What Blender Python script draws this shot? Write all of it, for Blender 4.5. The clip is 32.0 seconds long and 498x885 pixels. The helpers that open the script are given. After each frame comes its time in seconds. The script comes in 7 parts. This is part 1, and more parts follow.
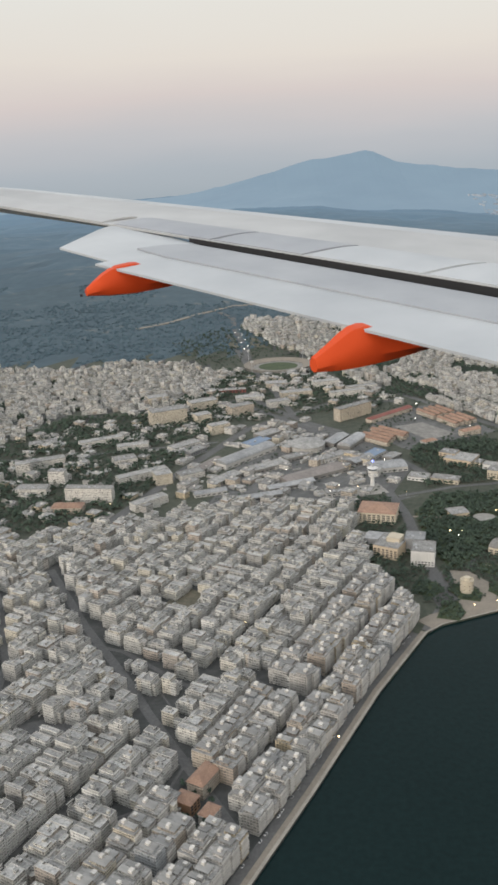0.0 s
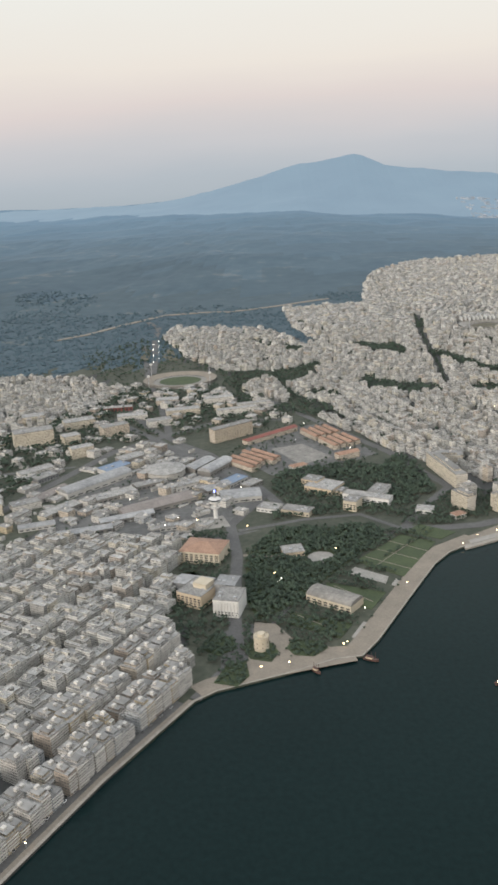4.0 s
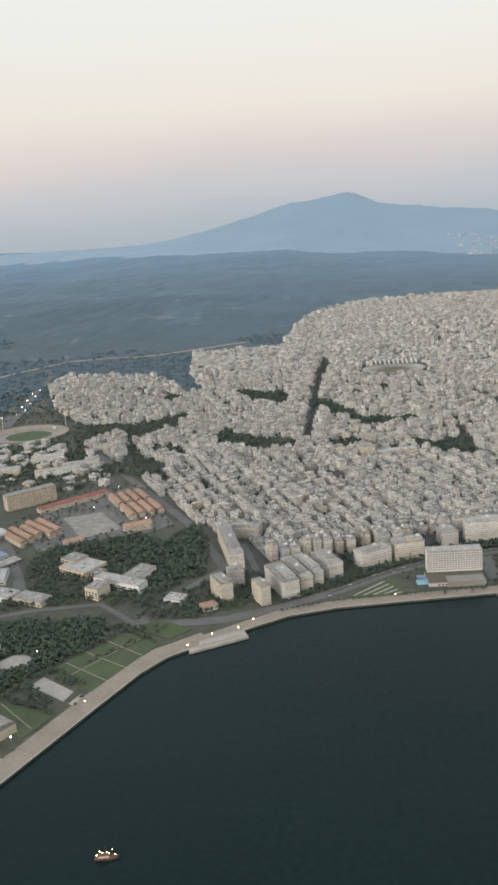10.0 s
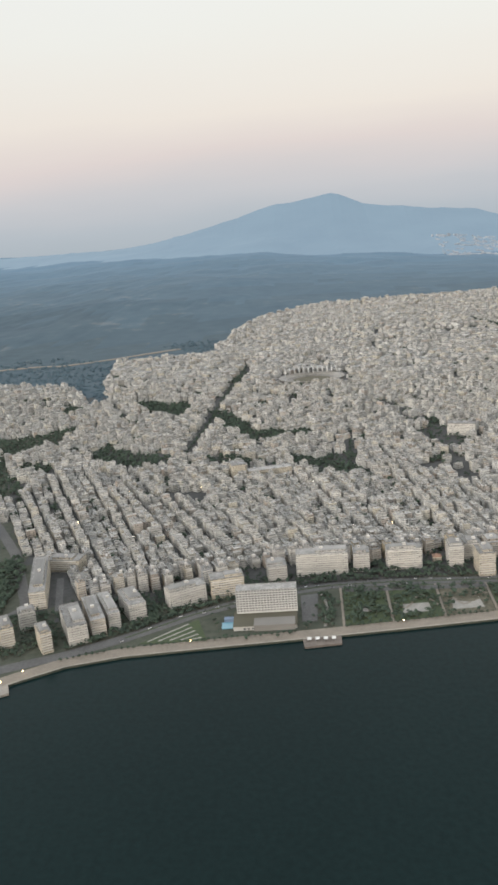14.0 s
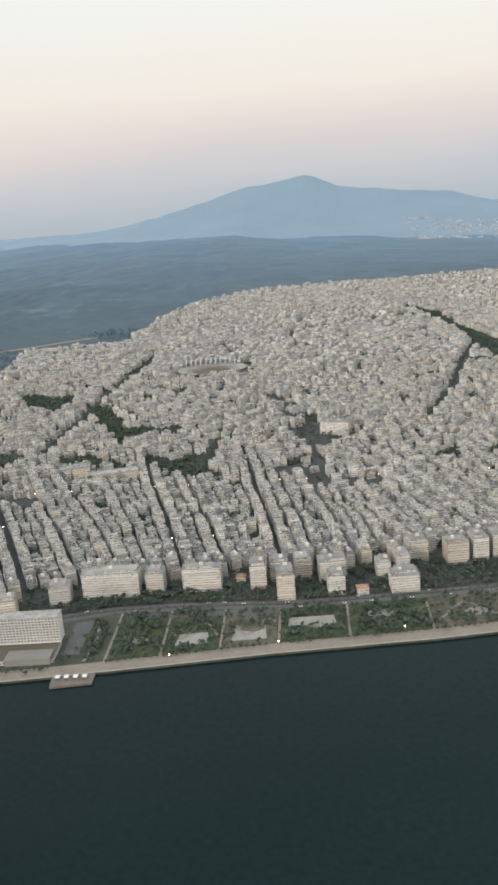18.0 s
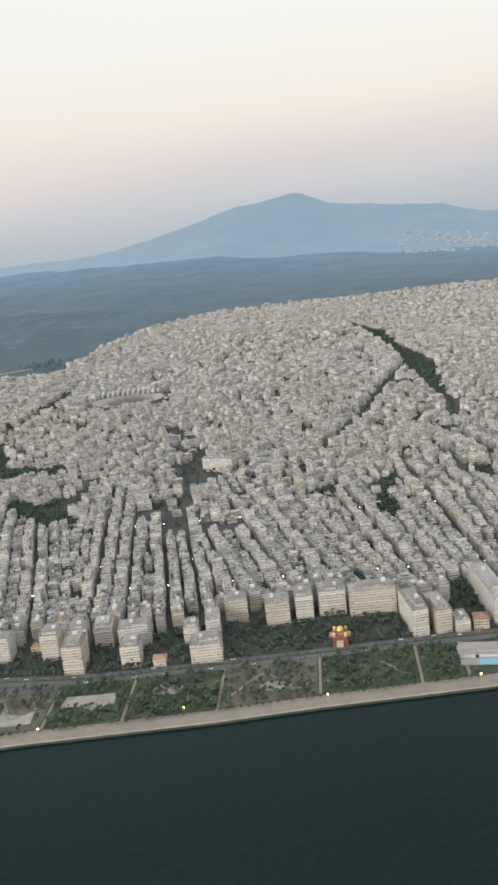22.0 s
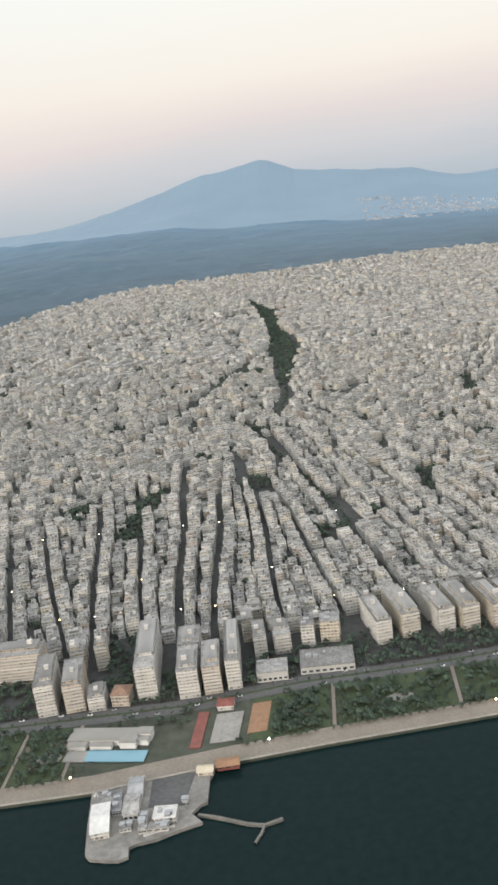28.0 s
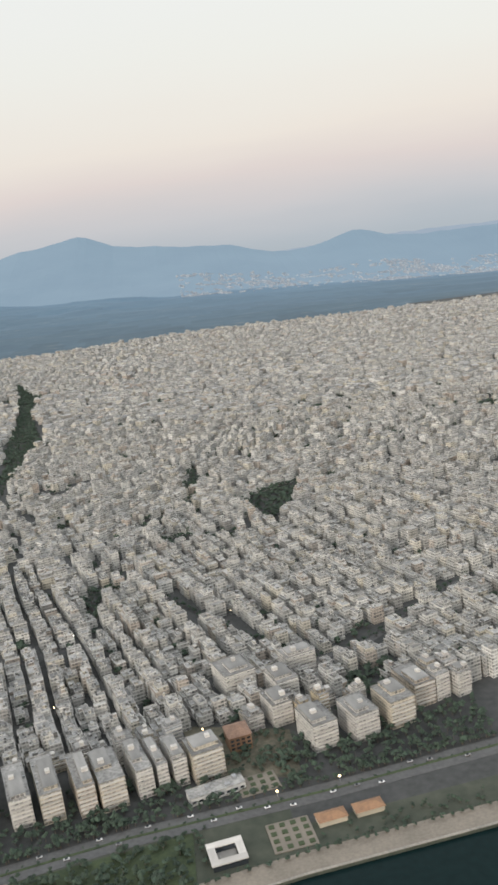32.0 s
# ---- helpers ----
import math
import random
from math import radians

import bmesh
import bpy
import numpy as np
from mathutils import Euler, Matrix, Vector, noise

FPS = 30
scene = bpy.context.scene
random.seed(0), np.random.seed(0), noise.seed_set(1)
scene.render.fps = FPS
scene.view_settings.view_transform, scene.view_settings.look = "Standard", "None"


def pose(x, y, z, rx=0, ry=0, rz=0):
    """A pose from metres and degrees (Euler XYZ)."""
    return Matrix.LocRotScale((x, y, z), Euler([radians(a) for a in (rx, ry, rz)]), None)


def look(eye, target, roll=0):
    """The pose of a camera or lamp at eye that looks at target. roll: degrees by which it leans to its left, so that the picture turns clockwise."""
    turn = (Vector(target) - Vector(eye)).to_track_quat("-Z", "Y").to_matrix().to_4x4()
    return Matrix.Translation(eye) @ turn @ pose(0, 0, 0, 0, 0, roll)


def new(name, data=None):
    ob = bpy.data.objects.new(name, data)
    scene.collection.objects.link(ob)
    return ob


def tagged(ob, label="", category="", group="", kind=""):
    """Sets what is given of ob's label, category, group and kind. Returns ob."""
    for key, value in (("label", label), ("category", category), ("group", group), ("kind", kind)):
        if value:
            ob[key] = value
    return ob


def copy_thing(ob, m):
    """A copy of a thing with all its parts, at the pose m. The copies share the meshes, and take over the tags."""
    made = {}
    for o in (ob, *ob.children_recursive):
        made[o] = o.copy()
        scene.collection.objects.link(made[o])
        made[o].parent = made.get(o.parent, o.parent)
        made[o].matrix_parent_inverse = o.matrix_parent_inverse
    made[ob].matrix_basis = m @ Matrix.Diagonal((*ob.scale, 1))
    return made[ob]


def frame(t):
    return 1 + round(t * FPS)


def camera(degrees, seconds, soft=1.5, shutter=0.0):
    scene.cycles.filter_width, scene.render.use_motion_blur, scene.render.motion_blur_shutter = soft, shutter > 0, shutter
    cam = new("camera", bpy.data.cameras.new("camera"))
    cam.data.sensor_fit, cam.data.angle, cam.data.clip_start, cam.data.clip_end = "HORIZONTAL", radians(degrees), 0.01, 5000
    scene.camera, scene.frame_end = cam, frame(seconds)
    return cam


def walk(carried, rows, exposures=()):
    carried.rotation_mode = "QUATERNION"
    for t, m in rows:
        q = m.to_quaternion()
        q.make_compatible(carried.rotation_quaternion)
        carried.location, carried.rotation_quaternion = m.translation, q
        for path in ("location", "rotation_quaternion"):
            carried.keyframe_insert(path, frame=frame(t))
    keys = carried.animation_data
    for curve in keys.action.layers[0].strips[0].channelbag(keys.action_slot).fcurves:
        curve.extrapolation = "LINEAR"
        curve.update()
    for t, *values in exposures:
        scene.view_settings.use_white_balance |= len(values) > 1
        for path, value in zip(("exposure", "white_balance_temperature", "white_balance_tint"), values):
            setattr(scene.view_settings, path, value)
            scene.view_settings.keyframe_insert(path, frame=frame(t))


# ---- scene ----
# All lengths are in metres of a model at a little under half size: a real storey of three metres is 1.4 here.
LENS = 31.080
PATH = [
    (0.0, 0.00, 0.00, 261.08, 71.67, 2.45, -0.00),
    (0.5, 16.85, 8.55, 259.73, 71.50, 2.71, 0.01),
    (1.0, 33.58, 17.13, 258.37, 71.38, 2.76, 0.01),
    (1.5, 50.22, 25.72, 256.99, 71.32, 2.74, 0.09),
    (2.0, 66.75, 34.33, 255.60, 71.42, 2.63, 0.24),
    (2.5, 83.18, 42.94, 254.19, 71.51, 2.78, 0.30),
    (3.0, 99.50, 51.56, 252.77, 71.61, 2.82, 0.53),
    (3.5, 115.73, 60.17, 251.35, 71.67, 2.95, 0.62),
    (5.5, 179.69, 94.48, 245.59, 73.67, 2.90, 1.64),
    (6.0, 195.44, 103.01, 244.15, 73.77, 3.37, 1.58),
    (6.5, 211.10, 111.50, 242.70, 73.73, 3.61, 1.63),
    (7.0, 226.67, 119.97, 241.26, 73.82, 3.44, 1.90),
    (7.5, 242.16, 128.39, 239.83, 73.83, 3.52, 1.94),
    (8.0, 257.55, 136.78, 238.39, 73.87, 3.83, 2.42),
    (8.5, 272.86, 145.13, 236.97, 73.94, 3.75, 2.47),
    (9.0, 288.09, 153.43, 235.55, 74.13, 3.82, 2.63),
    (9.5, 303.23, 161.69, 234.14, 74.34, 3.84, 2.51),
    (10.0, 318.29, 169.91, 232.74, 74.55, 3.89, 2.64),
    (10.5, 333.28, 178.07, 231.34, 74.68, 4.00, 2.61),
    (11.0, 348.18, 186.19, 229.96, 74.88, 3.87, 2.74),
    (11.5, 363.00, 194.26, 228.59, 74.94, 3.91, 2.77),
    (12.0, 377.75, 202.27, 227.23, 74.91, 3.89, 2.66),
    (12.5, 392.42, 210.24, 225.89, 74.94, 3.78, 2.66),
    (13.0, 407.02, 218.15, 224.56, 74.81, 3.92, 2.65),
    (13.5, 421.55, 226.02, 223.24, 74.73, 3.97, 2.62),
    (14.0, 436.01, 233.83, 221.93, 74.73, 4.45, 3.09),
    (14.5, 450.39, 241.60, 220.64, 74.71, 4.38, 3.20),
    (16.5, 507.28, 272.20, 215.62, 74.11, 4.39, 3.28),
    (17.0, 521.34, 279.75, 214.39, 73.89, 4.40, 3.26),
    (17.5, 535.34, 287.25, 213.19, 73.74, 4.30, 3.04),
    (18.0, 549.29, 294.72, 212.00, 73.67, 4.44, 2.89),
    (18.5, 563.17, 302.16, 210.82, 73.83, 4.44, 2.90),
    (19.0, 577.00, 309.56, 209.65, 73.79, 4.42, 3.00),
    (19.5, 590.78, 316.95, 208.49, 74.11, 4.49, 3.42),
    (20.0, 604.50, 324.31, 207.35, 74.81, 4.94, 3.74),
    (20.5, 618.17, 331.65, 206.22, 74.72, 5.34, 3.45),
    (21.0, 631.79, 338.98, 205.10, 74.85, 5.75, 3.24),
    (21.5, 645.36, 346.30, 203.99, 74.84, 5.98, 3.09),
    (22.0, 658.89, 353.61, 202.89, 74.89, 6.43, 3.66),
    (22.5, 672.36, 360.93, 201.80, 74.78, 6.59, 3.52),
    (23.0, 685.80, 368.26, 200.71, 74.75, 6.80, 3.54),
    (23.5, 699.19, 375.59, 199.63, 74.58, 7.23, 3.37),
    (24.0, 712.54, 382.95, 198.55, 74.67, 6.70, 3.41),
    (24.5, 725.85, 390.33, 197.48, 74.69, 7.33, 3.93),
    (26.5, 774.33, 420.24, 193.20, 74.08, 5.75, 4.38),
    (27.0, 787.47, 427.84, 192.13, 73.95, 6.02, 5.04),
    (27.5, 800.57, 435.52, 191.05, 73.04, 7.08, 4.76),
    (28.0, 813.65, 443.28, 189.96, 72.90, 7.62, 3.64),
    (28.5, 826.70, 451.12, 188.86, 72.31, 8.60, 2.95),
    (29.0, 839.73, 459.05, 187.76, 71.78, 8.96, 0.83),
    (29.5, 852.73, 467.08, 186.64, 72.54, 7.95, -1.13),
    (30.0, 865.71, 475.23, 185.50, 77.50, 7.44, -2.67),
    (30.5, 878.67, 483.50, 184.35, 77.84, 6.58, -4.75),
    (31.0, 891.61, 491.90, 183.18, 77.98, 6.85, -5.61),
    (31.5, 904.53, 500.45, 181.99, 77.77, 6.95, -6.22),
    (32.0, 917.44, 509.14, 180.78, 76.17, 7.39, -6.22),
]

cam = camera(LENS, 32.0, soft=3.0)
walk(cam, [(t, pose(x, y, z, rx, ry, rz)) for t, x, y, z, rx, ry, rz in PATH],
     exposures=[(0.0, -0.06), (1.0, 0.04), (2.0, 0.08), (6.0, 0.06), (14.0, 0.08), (17.0, 0.05), (18.0, 0.14), (22.0, 0.15), (27.0, 0.15), (28.0, 0.22), (29.0, 0.28), (30.0, 0.02), (32.0, 0.06)])

# ---- sky and light: hazy dusk, soft light from the west ----
SUN_HEIGHT, SUN_TURN = radians(14), radians(205)
world = bpy.data.worlds.new("dusk_sky")
scene.world = world
world.use_nodes = True
wn, wl = world.node_tree.nodes, world.node_tree.links
wn.clear()
w_out, w_bg = wn.new("ShaderNodeOutputWorld"), wn.new("ShaderNodeBackground")
w_sky, w_co, w_sep = wn.new("ShaderNodeTexSky"), wn.new("ShaderNodeTexCoord"), wn.new("ShaderNodeSeparateXYZ")
w_ramp, w_mix = wn.new("ShaderNodeValToRGB"), wn.new("ShaderNodeMixRGB")
w_noise, w_map, w_add = wn.new("ShaderNodeTexNoise"), wn.new("ShaderNodeMapping"), wn.new("ShaderNodeMath")
w_sky.sky_type, w_sky.sun_disc = "NISHITA", False
w_sky.sun_elevation, w_sky.sun_rotation = SUN_HEIGHT, SUN_TURN
w_sky.dust_density, w_sky.air_density = 4.0, 1.5
w_map.inputs["Scale"].default_value = (1.2, 1.2, 7.0)
w_noise.inputs["Scale"].default_value, w_noise.inputs["Detail"].default_value = 2.2, 5.0
w_add.operation = "MULTIPLY_ADD"
w_add.inputs[1].default_value, w_add.inputs[2].default_value = 0.045, 0.0775
w_sum = wn.new("ShaderNodeMath")
w_sum.operation = "MULTIPLY_ADD"
w_sum.inputs[1].default_value = 0.9
stops = [(0.0, (0.33, 0.385, 0.43)), (0.055, (0.385, 0.44, 0.485)), (0.08, (0.44, 0.485, 0.53)), (0.11, (0.545, 0.55, 0.575)), (0.145, (0.665, 0.60, 0.595)),
         (0.18, (0.745, 0.69, 0.65)), (0.25, (0.755, 0.745, 0.715)), (0.34, (0.77, 0.775, 0.765)), (0.55, (1.05, 1.07, 1.08)), (1.0, (1.22, 1.26, 1.32))]
ramp = w_ramp.color_ramp
while len(ramp.elements) < len(stops):
    ramp.elements.new(0.5)
for e, (p, c) in zip(ramp.elements, stops):
    e.position, e.color = p, (*c, 1)
w_mix.blend_type = "ADD"
w_mix.inputs[0].default_value = 0.02
w_bg.inputs["Strength"].default_value = 1.0
wl.new(w_co.outputs["Generated"], w_sep.inputs[0])
wl.new(w_co.outputs["Generated"], w_map.inputs["Vector"])
wl.new(w_map.outputs[0], w_noise.inputs["Vector"])
wl.new(w_noise.outputs["Fac"], w_add.inputs[0])
wl.new(w_sep.outputs["Z"], w_sum.inputs[0])
wl.new(w_add.outputs[0], w_sum.inputs[2])
wl.new(w_sum.outputs[0], w_ramp.inputs["Fac"])
wl.new(w_ramp.outputs["Color"], w_mix.inputs[1])
wl.new(w_sky.outputs["Color"], w_mix.inputs[2])
wl.new(w_mix.outputs[0], w_bg.inputs["Color"])
wl.new(w_bg.outputs[0], w_out.inputs["Surface"])
sun = new("sun", bpy.data.lights.new("sun", "SUN"))
sun.data.energy, sun.data.angle, sun.data.color = 2.0, radians(20), (1.0, 0.92, 0.84)
sun.matrix_world = look((0, 0, 0), (math.sin(radians(38)), math.cos(radians(38)), -math.tan(SUN_HEIGHT)))


# ---- materials ----
def material(name, base, dark=None, rough=0.8, metal=0.0, grain=1.0, patch=0.06, bump=0.0, vary=0.0, island=False, emit=None, ior=None):
    """A surface of two noises, grain and patches (their frequencies per metre), between base and dark, and a spread from piece to piece."""
    m = bpy.data.materials.new(name)
    m.use_nodes = True
    n, l = m.node_tree.nodes, m.node_tree.links
    p = n["Principled BSDF"]
    p.inputs["Roughness"].default_value, p.inputs["Metallic"].default_value = rough, metal
    if ior:
        p.inputs["IOR"].default_value = ior
    co, fine, wide = n.new("ShaderNodeTexCoord"), n.new("ShaderNodeTexNoise"), n.new("ShaderNodeTexNoise")
    fine.inputs["Scale"].default_value, wide.inputs["Scale"].default_value = grain, patch
    fine.inputs["Detail"].default_value = wide.inputs["Detail"].default_value = 5
    l.new(co.outputs["Object"], fine.inputs["Vector"]), l.new(co.outputs["Object"], wide.inputs["Vector"])
    both = n.new("ShaderNodeMath")
    both.operation = "MULTIPLY_ADD"
    both.inputs[1].default_value = 0.55
    half = n.new("ShaderNodeMath")
    half.operation = "MULTIPLY"
    half.inputs[1].default_value = 0.45
    l.new(wide.outputs["Fac"], half.inputs[0]), l.new(fine.outputs["Fac"], both.inputs[0]), l.new(half.outputs[0], both.inputs[2])
    tone = n.new("ShaderNodeValToRGB")
    tone.color_ramp.elements[0].position, tone.color_ramp.elements[1].position = 0.36, 0.64
    tone.color_ramp.elements[0].color = (*(dark or [c * 0.75 for c in base]), 1)
    tone.color_ramp.elements[1].color = (*base, 1)
    l.new(both.outputs[0], tone.inputs["Fac"])
    colour = tone.outputs["Color"]
    if vary:
        source = n.new("ShaderNodeNewGeometry").outputs["Random Per Island"] if island else n.new("ShaderNodeObjectInfo").outputs["Random"]
        spread, mul = n.new("ShaderNodeMapRange"), n.new("ShaderNodeMixRGB")
        spread.inputs["To Min"].default_value, spread.inputs["To Max"].default_value = 1 - vary, 1 + vary
        mul.blend_type = "MULTIPLY"
        mul.inputs[0].default_value = 1
        l.new(source, spread.inputs["Value"]), l.new(colour, mul.inputs[1]), l.new(spread.outputs[0], mul.inputs[2])
        colour = mul.outputs[0]
    l.new(colour, p.inputs["Base Color"])
    if bump:
        b = n.new("ShaderNodeBump")
        b.inputs["Strength"].default_value, b.inputs["Distance"].default_value = 0.8, bump
        l.new(fine.outputs["Fac"], b.inputs["Height"]), l.new(b.outputs[0], p.inputs["Normal"])
    if emit:
        p.inputs["Emission Color"].default_value, p.inputs["Emission Strength"].default_value = (*emit[:3], 1), emit[3]
    return m


def facade(name, island, tint=None):
    """Rendered house walls in whites, creams and greys; storeys of 1.4 m with dark window openings, widened to paint
    balcony shade, laid out on the wall's own UV in metres.
    """
    m = bpy.data.materials.new(name)
    m.use_nodes = True
    n, l = m.node_tree.nodes, m.node_tree.links
    p = n["Principled BSDF"]
    rnd = n.new("ShaderNodeNewGeometry").outputs["Random Per Island"] if island else n.new("ShaderNodeObjectInfo").outputs["Random"]
    tone = n.new("ShaderNodeValToRGB")
    tints = [(0.0, (0.48, 0.475, 0.44)), (0.2, (0.61, 0.605, 0.57)), (0.42, (0.42, 0.415, 0.39)), (0.6, (0.72, 0.715, 0.68)), (0.78, (0.60, 0.555, 0.45)),
             (0.86, (0.33, 0.33, 0.315)), (0.95, (0.48, 0.41, 0.34)), (1.0, (0.68, 0.665, 0.62))]
    if tint:
        tints = [(0.0, [c * 0.88 for c in tint]), (1.0, tint)]
    r = tone.color_ramp
    while len(r.elements) < len(tints):
        r.elements.new(0.5)
    for e, (q, c) in zip(r.elements, tints):
        e.position, e.color = q, (*c, 1)
    l.new(rnd, tone.inputs["Fac"])
    uv, sep = n.new("ShaderNodeUVMap"), n.new("ShaderNodeSeparateXYZ")
    l.new(uv.outputs[0], sep.inputs[0])

    def calc(op, a, b=None, c=None):
        k = n.new("ShaderNodeMath")
        k.operation = op
        for i, v in enumerate((a, b, c)):
            if isinstance(v, (int, float)):
                k.inputs[i].default_value = v
            elif v is not None:
                l.new(v, k.inputs[i])
        return k.outputs[0]

    def opening(value, pitch, lo, hi):
        f = calc("FRACT", calc("DIVIDE", value, pitch))
        return calc("MULTIPLY", calc("GREATER_THAN", f, lo), calc("LESS_THAN", f, hi))

    shift = calc("MULTIPLY_ADD", rnd, 3.0, sep.outputs["X"])
    # wider than the windows: shade under balconies is painted in with them
    hole_and_shade = calc("MULTIPLY", opening(shift, 1.45, 0.07, 0.90), opening(sep.outputs["Y"], 1.4, 0.22, 0.84))
    cell, cast = n.new("ShaderNodeCombineXYZ"), n.new("ShaderNodeTexWhiteNoise")
    l.new(calc("FLOOR", calc("DIVIDE", shift, 1.45)), cell.inputs[0])
    l.new(calc("FLOOR", calc("DIVIDE", sep.outputs["Y"], 1.4)), cell.inputs[1])
    l.new(calc("MULTIPLY", rnd, 91.0), cell.inputs[2])
    l.new(cell.outputs[0], cast.inputs["Vector"])
    hole_and_shade = calc("MULTIPLY", hole_and_shade, calc("MULTIPLY_ADD", cast.outputs["Value"], 0.62, 0.28))
    grime = n.new("ShaderNodeTexNoise")
    co = n.new("ShaderNodeTexCoord")
    grime.inputs["Scale"].default_value, grime.inputs["Detail"].default_value = 0.7, 6
    l.new(co.outputs["Object"], grime.inputs["Vector"])
    dirt, mul, mix = n.new("ShaderNodeMapRange"), n.new("ShaderNodeMixRGB"), n.new("ShaderNodeMixRGB")
    dirt.inputs["To Min"].default_value, dirt.inputs["To Max"].default_value = 0.62, 1.25
    mul.blend_type = "MULTIPLY"
    mul.inputs[0].default_value = 1
    l.new(grime.outputs["Fac"], dirt.inputs["Value"]), l.new(tone.outputs["Color"], mul.inputs[1]), l.new(dirt.outputs[0], mul.inputs[2])
    mix.inputs[2].default_value = (0.055, 0.056, 0.058, 1)
    l.new(hole_and_shade, mix.inputs[0]), l.new(mul.outputs[0], mix.inputs[1]), l.new(mix.outputs[0], p.inputs["Base Color"])
    gloss = n.new("ShaderNodeMapRange")
    gloss.inputs["To Min"].default_value, gloss.inputs["To Max"].default_value = 0.85, 0.25
    l.new(hole_and_shade, gloss.inputs["Value"]), l.new(gloss.outputs[0], p.inputs["Roughness"])
    return m


WALLS = facade("rendered_walls", True)
TINTS = {"white": (0.66, 0.64, 0.59), "cream": (0.62, 0.56, 0.45), "pale grey": (0.51, 0.49, 0.455), "beige": (0.56, 0.49, 0.40), "light stone": (0.60, 0.58, 0.54), "blue-grey": (0.43, 0.45, 0.46), "dull brown": (0.42, 0.36, 0.30), "ochre": (0.58, 0.49, 0.34)}
FACADES = {word: facade(word.replace(" ", "_") + "_wall", False, tint) for word, tint in TINTS.items()}
ROOFS = material("roof_screed", (0.365, 0.363, 0.35), (0.15, 0.15, 0.145), 0.9, grain=0.9, patch=0.14, vary=0.42, island=True)
ROOF = material("roof_terrace", (0.345, 0.34, 0.325), (0.14, 0.139, 0.134), 0.9, grain=0.9, patch=0.2, vary=0.25)
DARKROOF = material("dark_roof_felt", (0.13, 0.13, 0.128), (0.06, 0.06, 0.06), 0.9, grain=1.2, patch=0.2, vary=0.3, island=True)
CONCRETE = material("pale_concrete", (0.47, 0.46, 0.43), (0.31, 0.303, 0.285), 0.85, grain=1.5, patch=0.2, vary=0.15, island=True)
BALCONY = material("balcony_render", (0.58, 0.56, 0.52), (0.44, 0.42, 0.39), 0.85, grain=1.5, patch=0.2, vary=0.15)
TILE = material("clay_tiles", (0.32, 0.205, 0.145), (0.19, 0.115, 0.083), 0.85, grain=2.5, patch=0.3, bump=0.1, vary=0.15)
TAN = material("tan_render", (0.50, 0.41, 0.30), (0.38, 0.31, 0.225), 0.85, grain=1.0, patch=0.2, vary=0.1)
CREAM = material("cream_render", (0.50, 0.445, 0.345), (0.38, 0.335, 0.26), 0.85, grain=1.0, patch=0.2, vary=0.08)
WHITE = material("white_render", (0.64, 0.635, 0.61), (0.48, 0.476, 0.46), 0.8, grain=1.0, patch=0.2, vary=0.06)
SHEET = material("sheet_metal_roof", (0.31, 0.315, 0.315), (0.17, 0.175, 0.18), 0.55, metal=0.1, grain=0.5, patch=0.1, vary=0.22)
SHEETS = material("mixed_sheet_roofs", (0.33, 0.33, 0.325), (0.18, 0.18, 0.18), 0.7, grain=0.6, patch=0.1, vary=0.45, island=True)
DULLROOF = material("brownish_sheet_roof", (0.23, 0.205, 0.19), (0.15, 0.135, 0.125), 0.75, grain=0.5, patch=0.1)
BLUE = material("blue_sheet", (0.17, 0.23, 0.32), (0.12, 0.17, 0.24), 0.55, grain=0.8, patch=0.2)
PANES = material("curtained_windows", (0.20, 0.20, 0.195), (0.10, 0.10, 0.10), 0.35, grain=1.0, patch=0.3, vary=0.4)
GLASS = material("dark_glazing", (0.05, 0.06, 0.068), (0.03, 0.035, 0.04), 0.2, grain=1.0, patch=0.3, vary=0.3)
PARKLAND = material("planted_ground", (0.070, 0.076, 0.056), (0.034, 0.042, 0.030), 0.95, grain=0.25, patch=0.03)
EARTH = material("city_ground", (0.066, 0.067, 0.066), (0.034, 0.037, 0.036), 0.95, grain=0.35, patch=0.03)
ASPHALT = material("asphalt", (0.112, 0.112, 0.111), (0.07, 0.07, 0.07), 0.9, grain=0.7, patch=0.06)
PAVING = material("promenade_paving", (0.235, 0.205, 0.168), (0.16, 0.142, 0.116), 0.85, grain=1.2, patch=0.1)
PLAZA = material("pale_plaza", (0.31, 0.298, 0.272), (0.20, 0.193, 0.177), 0.85, grain=1.0, patch=0.2)
FAIR_PAVING = material("fair_paving", (0.135, 0.136, 0.133), (0.07, 0.071, 0.07), 0.9, grain=0.25, patch=0.04)
CONCRETE_DECK = material("dock_concrete", (0.25, 0.24, 0.22), (0.14, 0.135, 0.125), 0.9, grain=0.5, patch=0.12)
QUAY = material("quay_stone", (0.33, 0.305, 0.265), (0.19, 0.178, 0.158), 0.85, grain=1.4, patch=0.15)
RUBBLE = material("wet_rubble", (0.19, 0.18, 0.16), (0.09, 0.088, 0.08), 0.9, grain=1.8, patch=0.3, bump=0.3)
GRASS = material("lawn", (0.060, 0.082, 0.036), (0.034, 0.050, 0.026), 0.95, grain=0.8, patch=0.08)
DRYGRASS = material("dry_ground", (0.14, 0.124, 0.092), (0.06, 0.062, 0.042), 0.95, grain=0.6, patch=0.07)
LEAF = material("tree_leaves", (0.042, 0.064, 0.040), (0.021, 0.036, 0.026), 0.9, grain=1.4, patch=0.12, vary=0.4, island=True)
TIMBER = material("weathered_decking", (0.17, 0.145, 0.125), (0.10, 0.086, 0.075), 0.85, grain=1.6, patch=0.2)
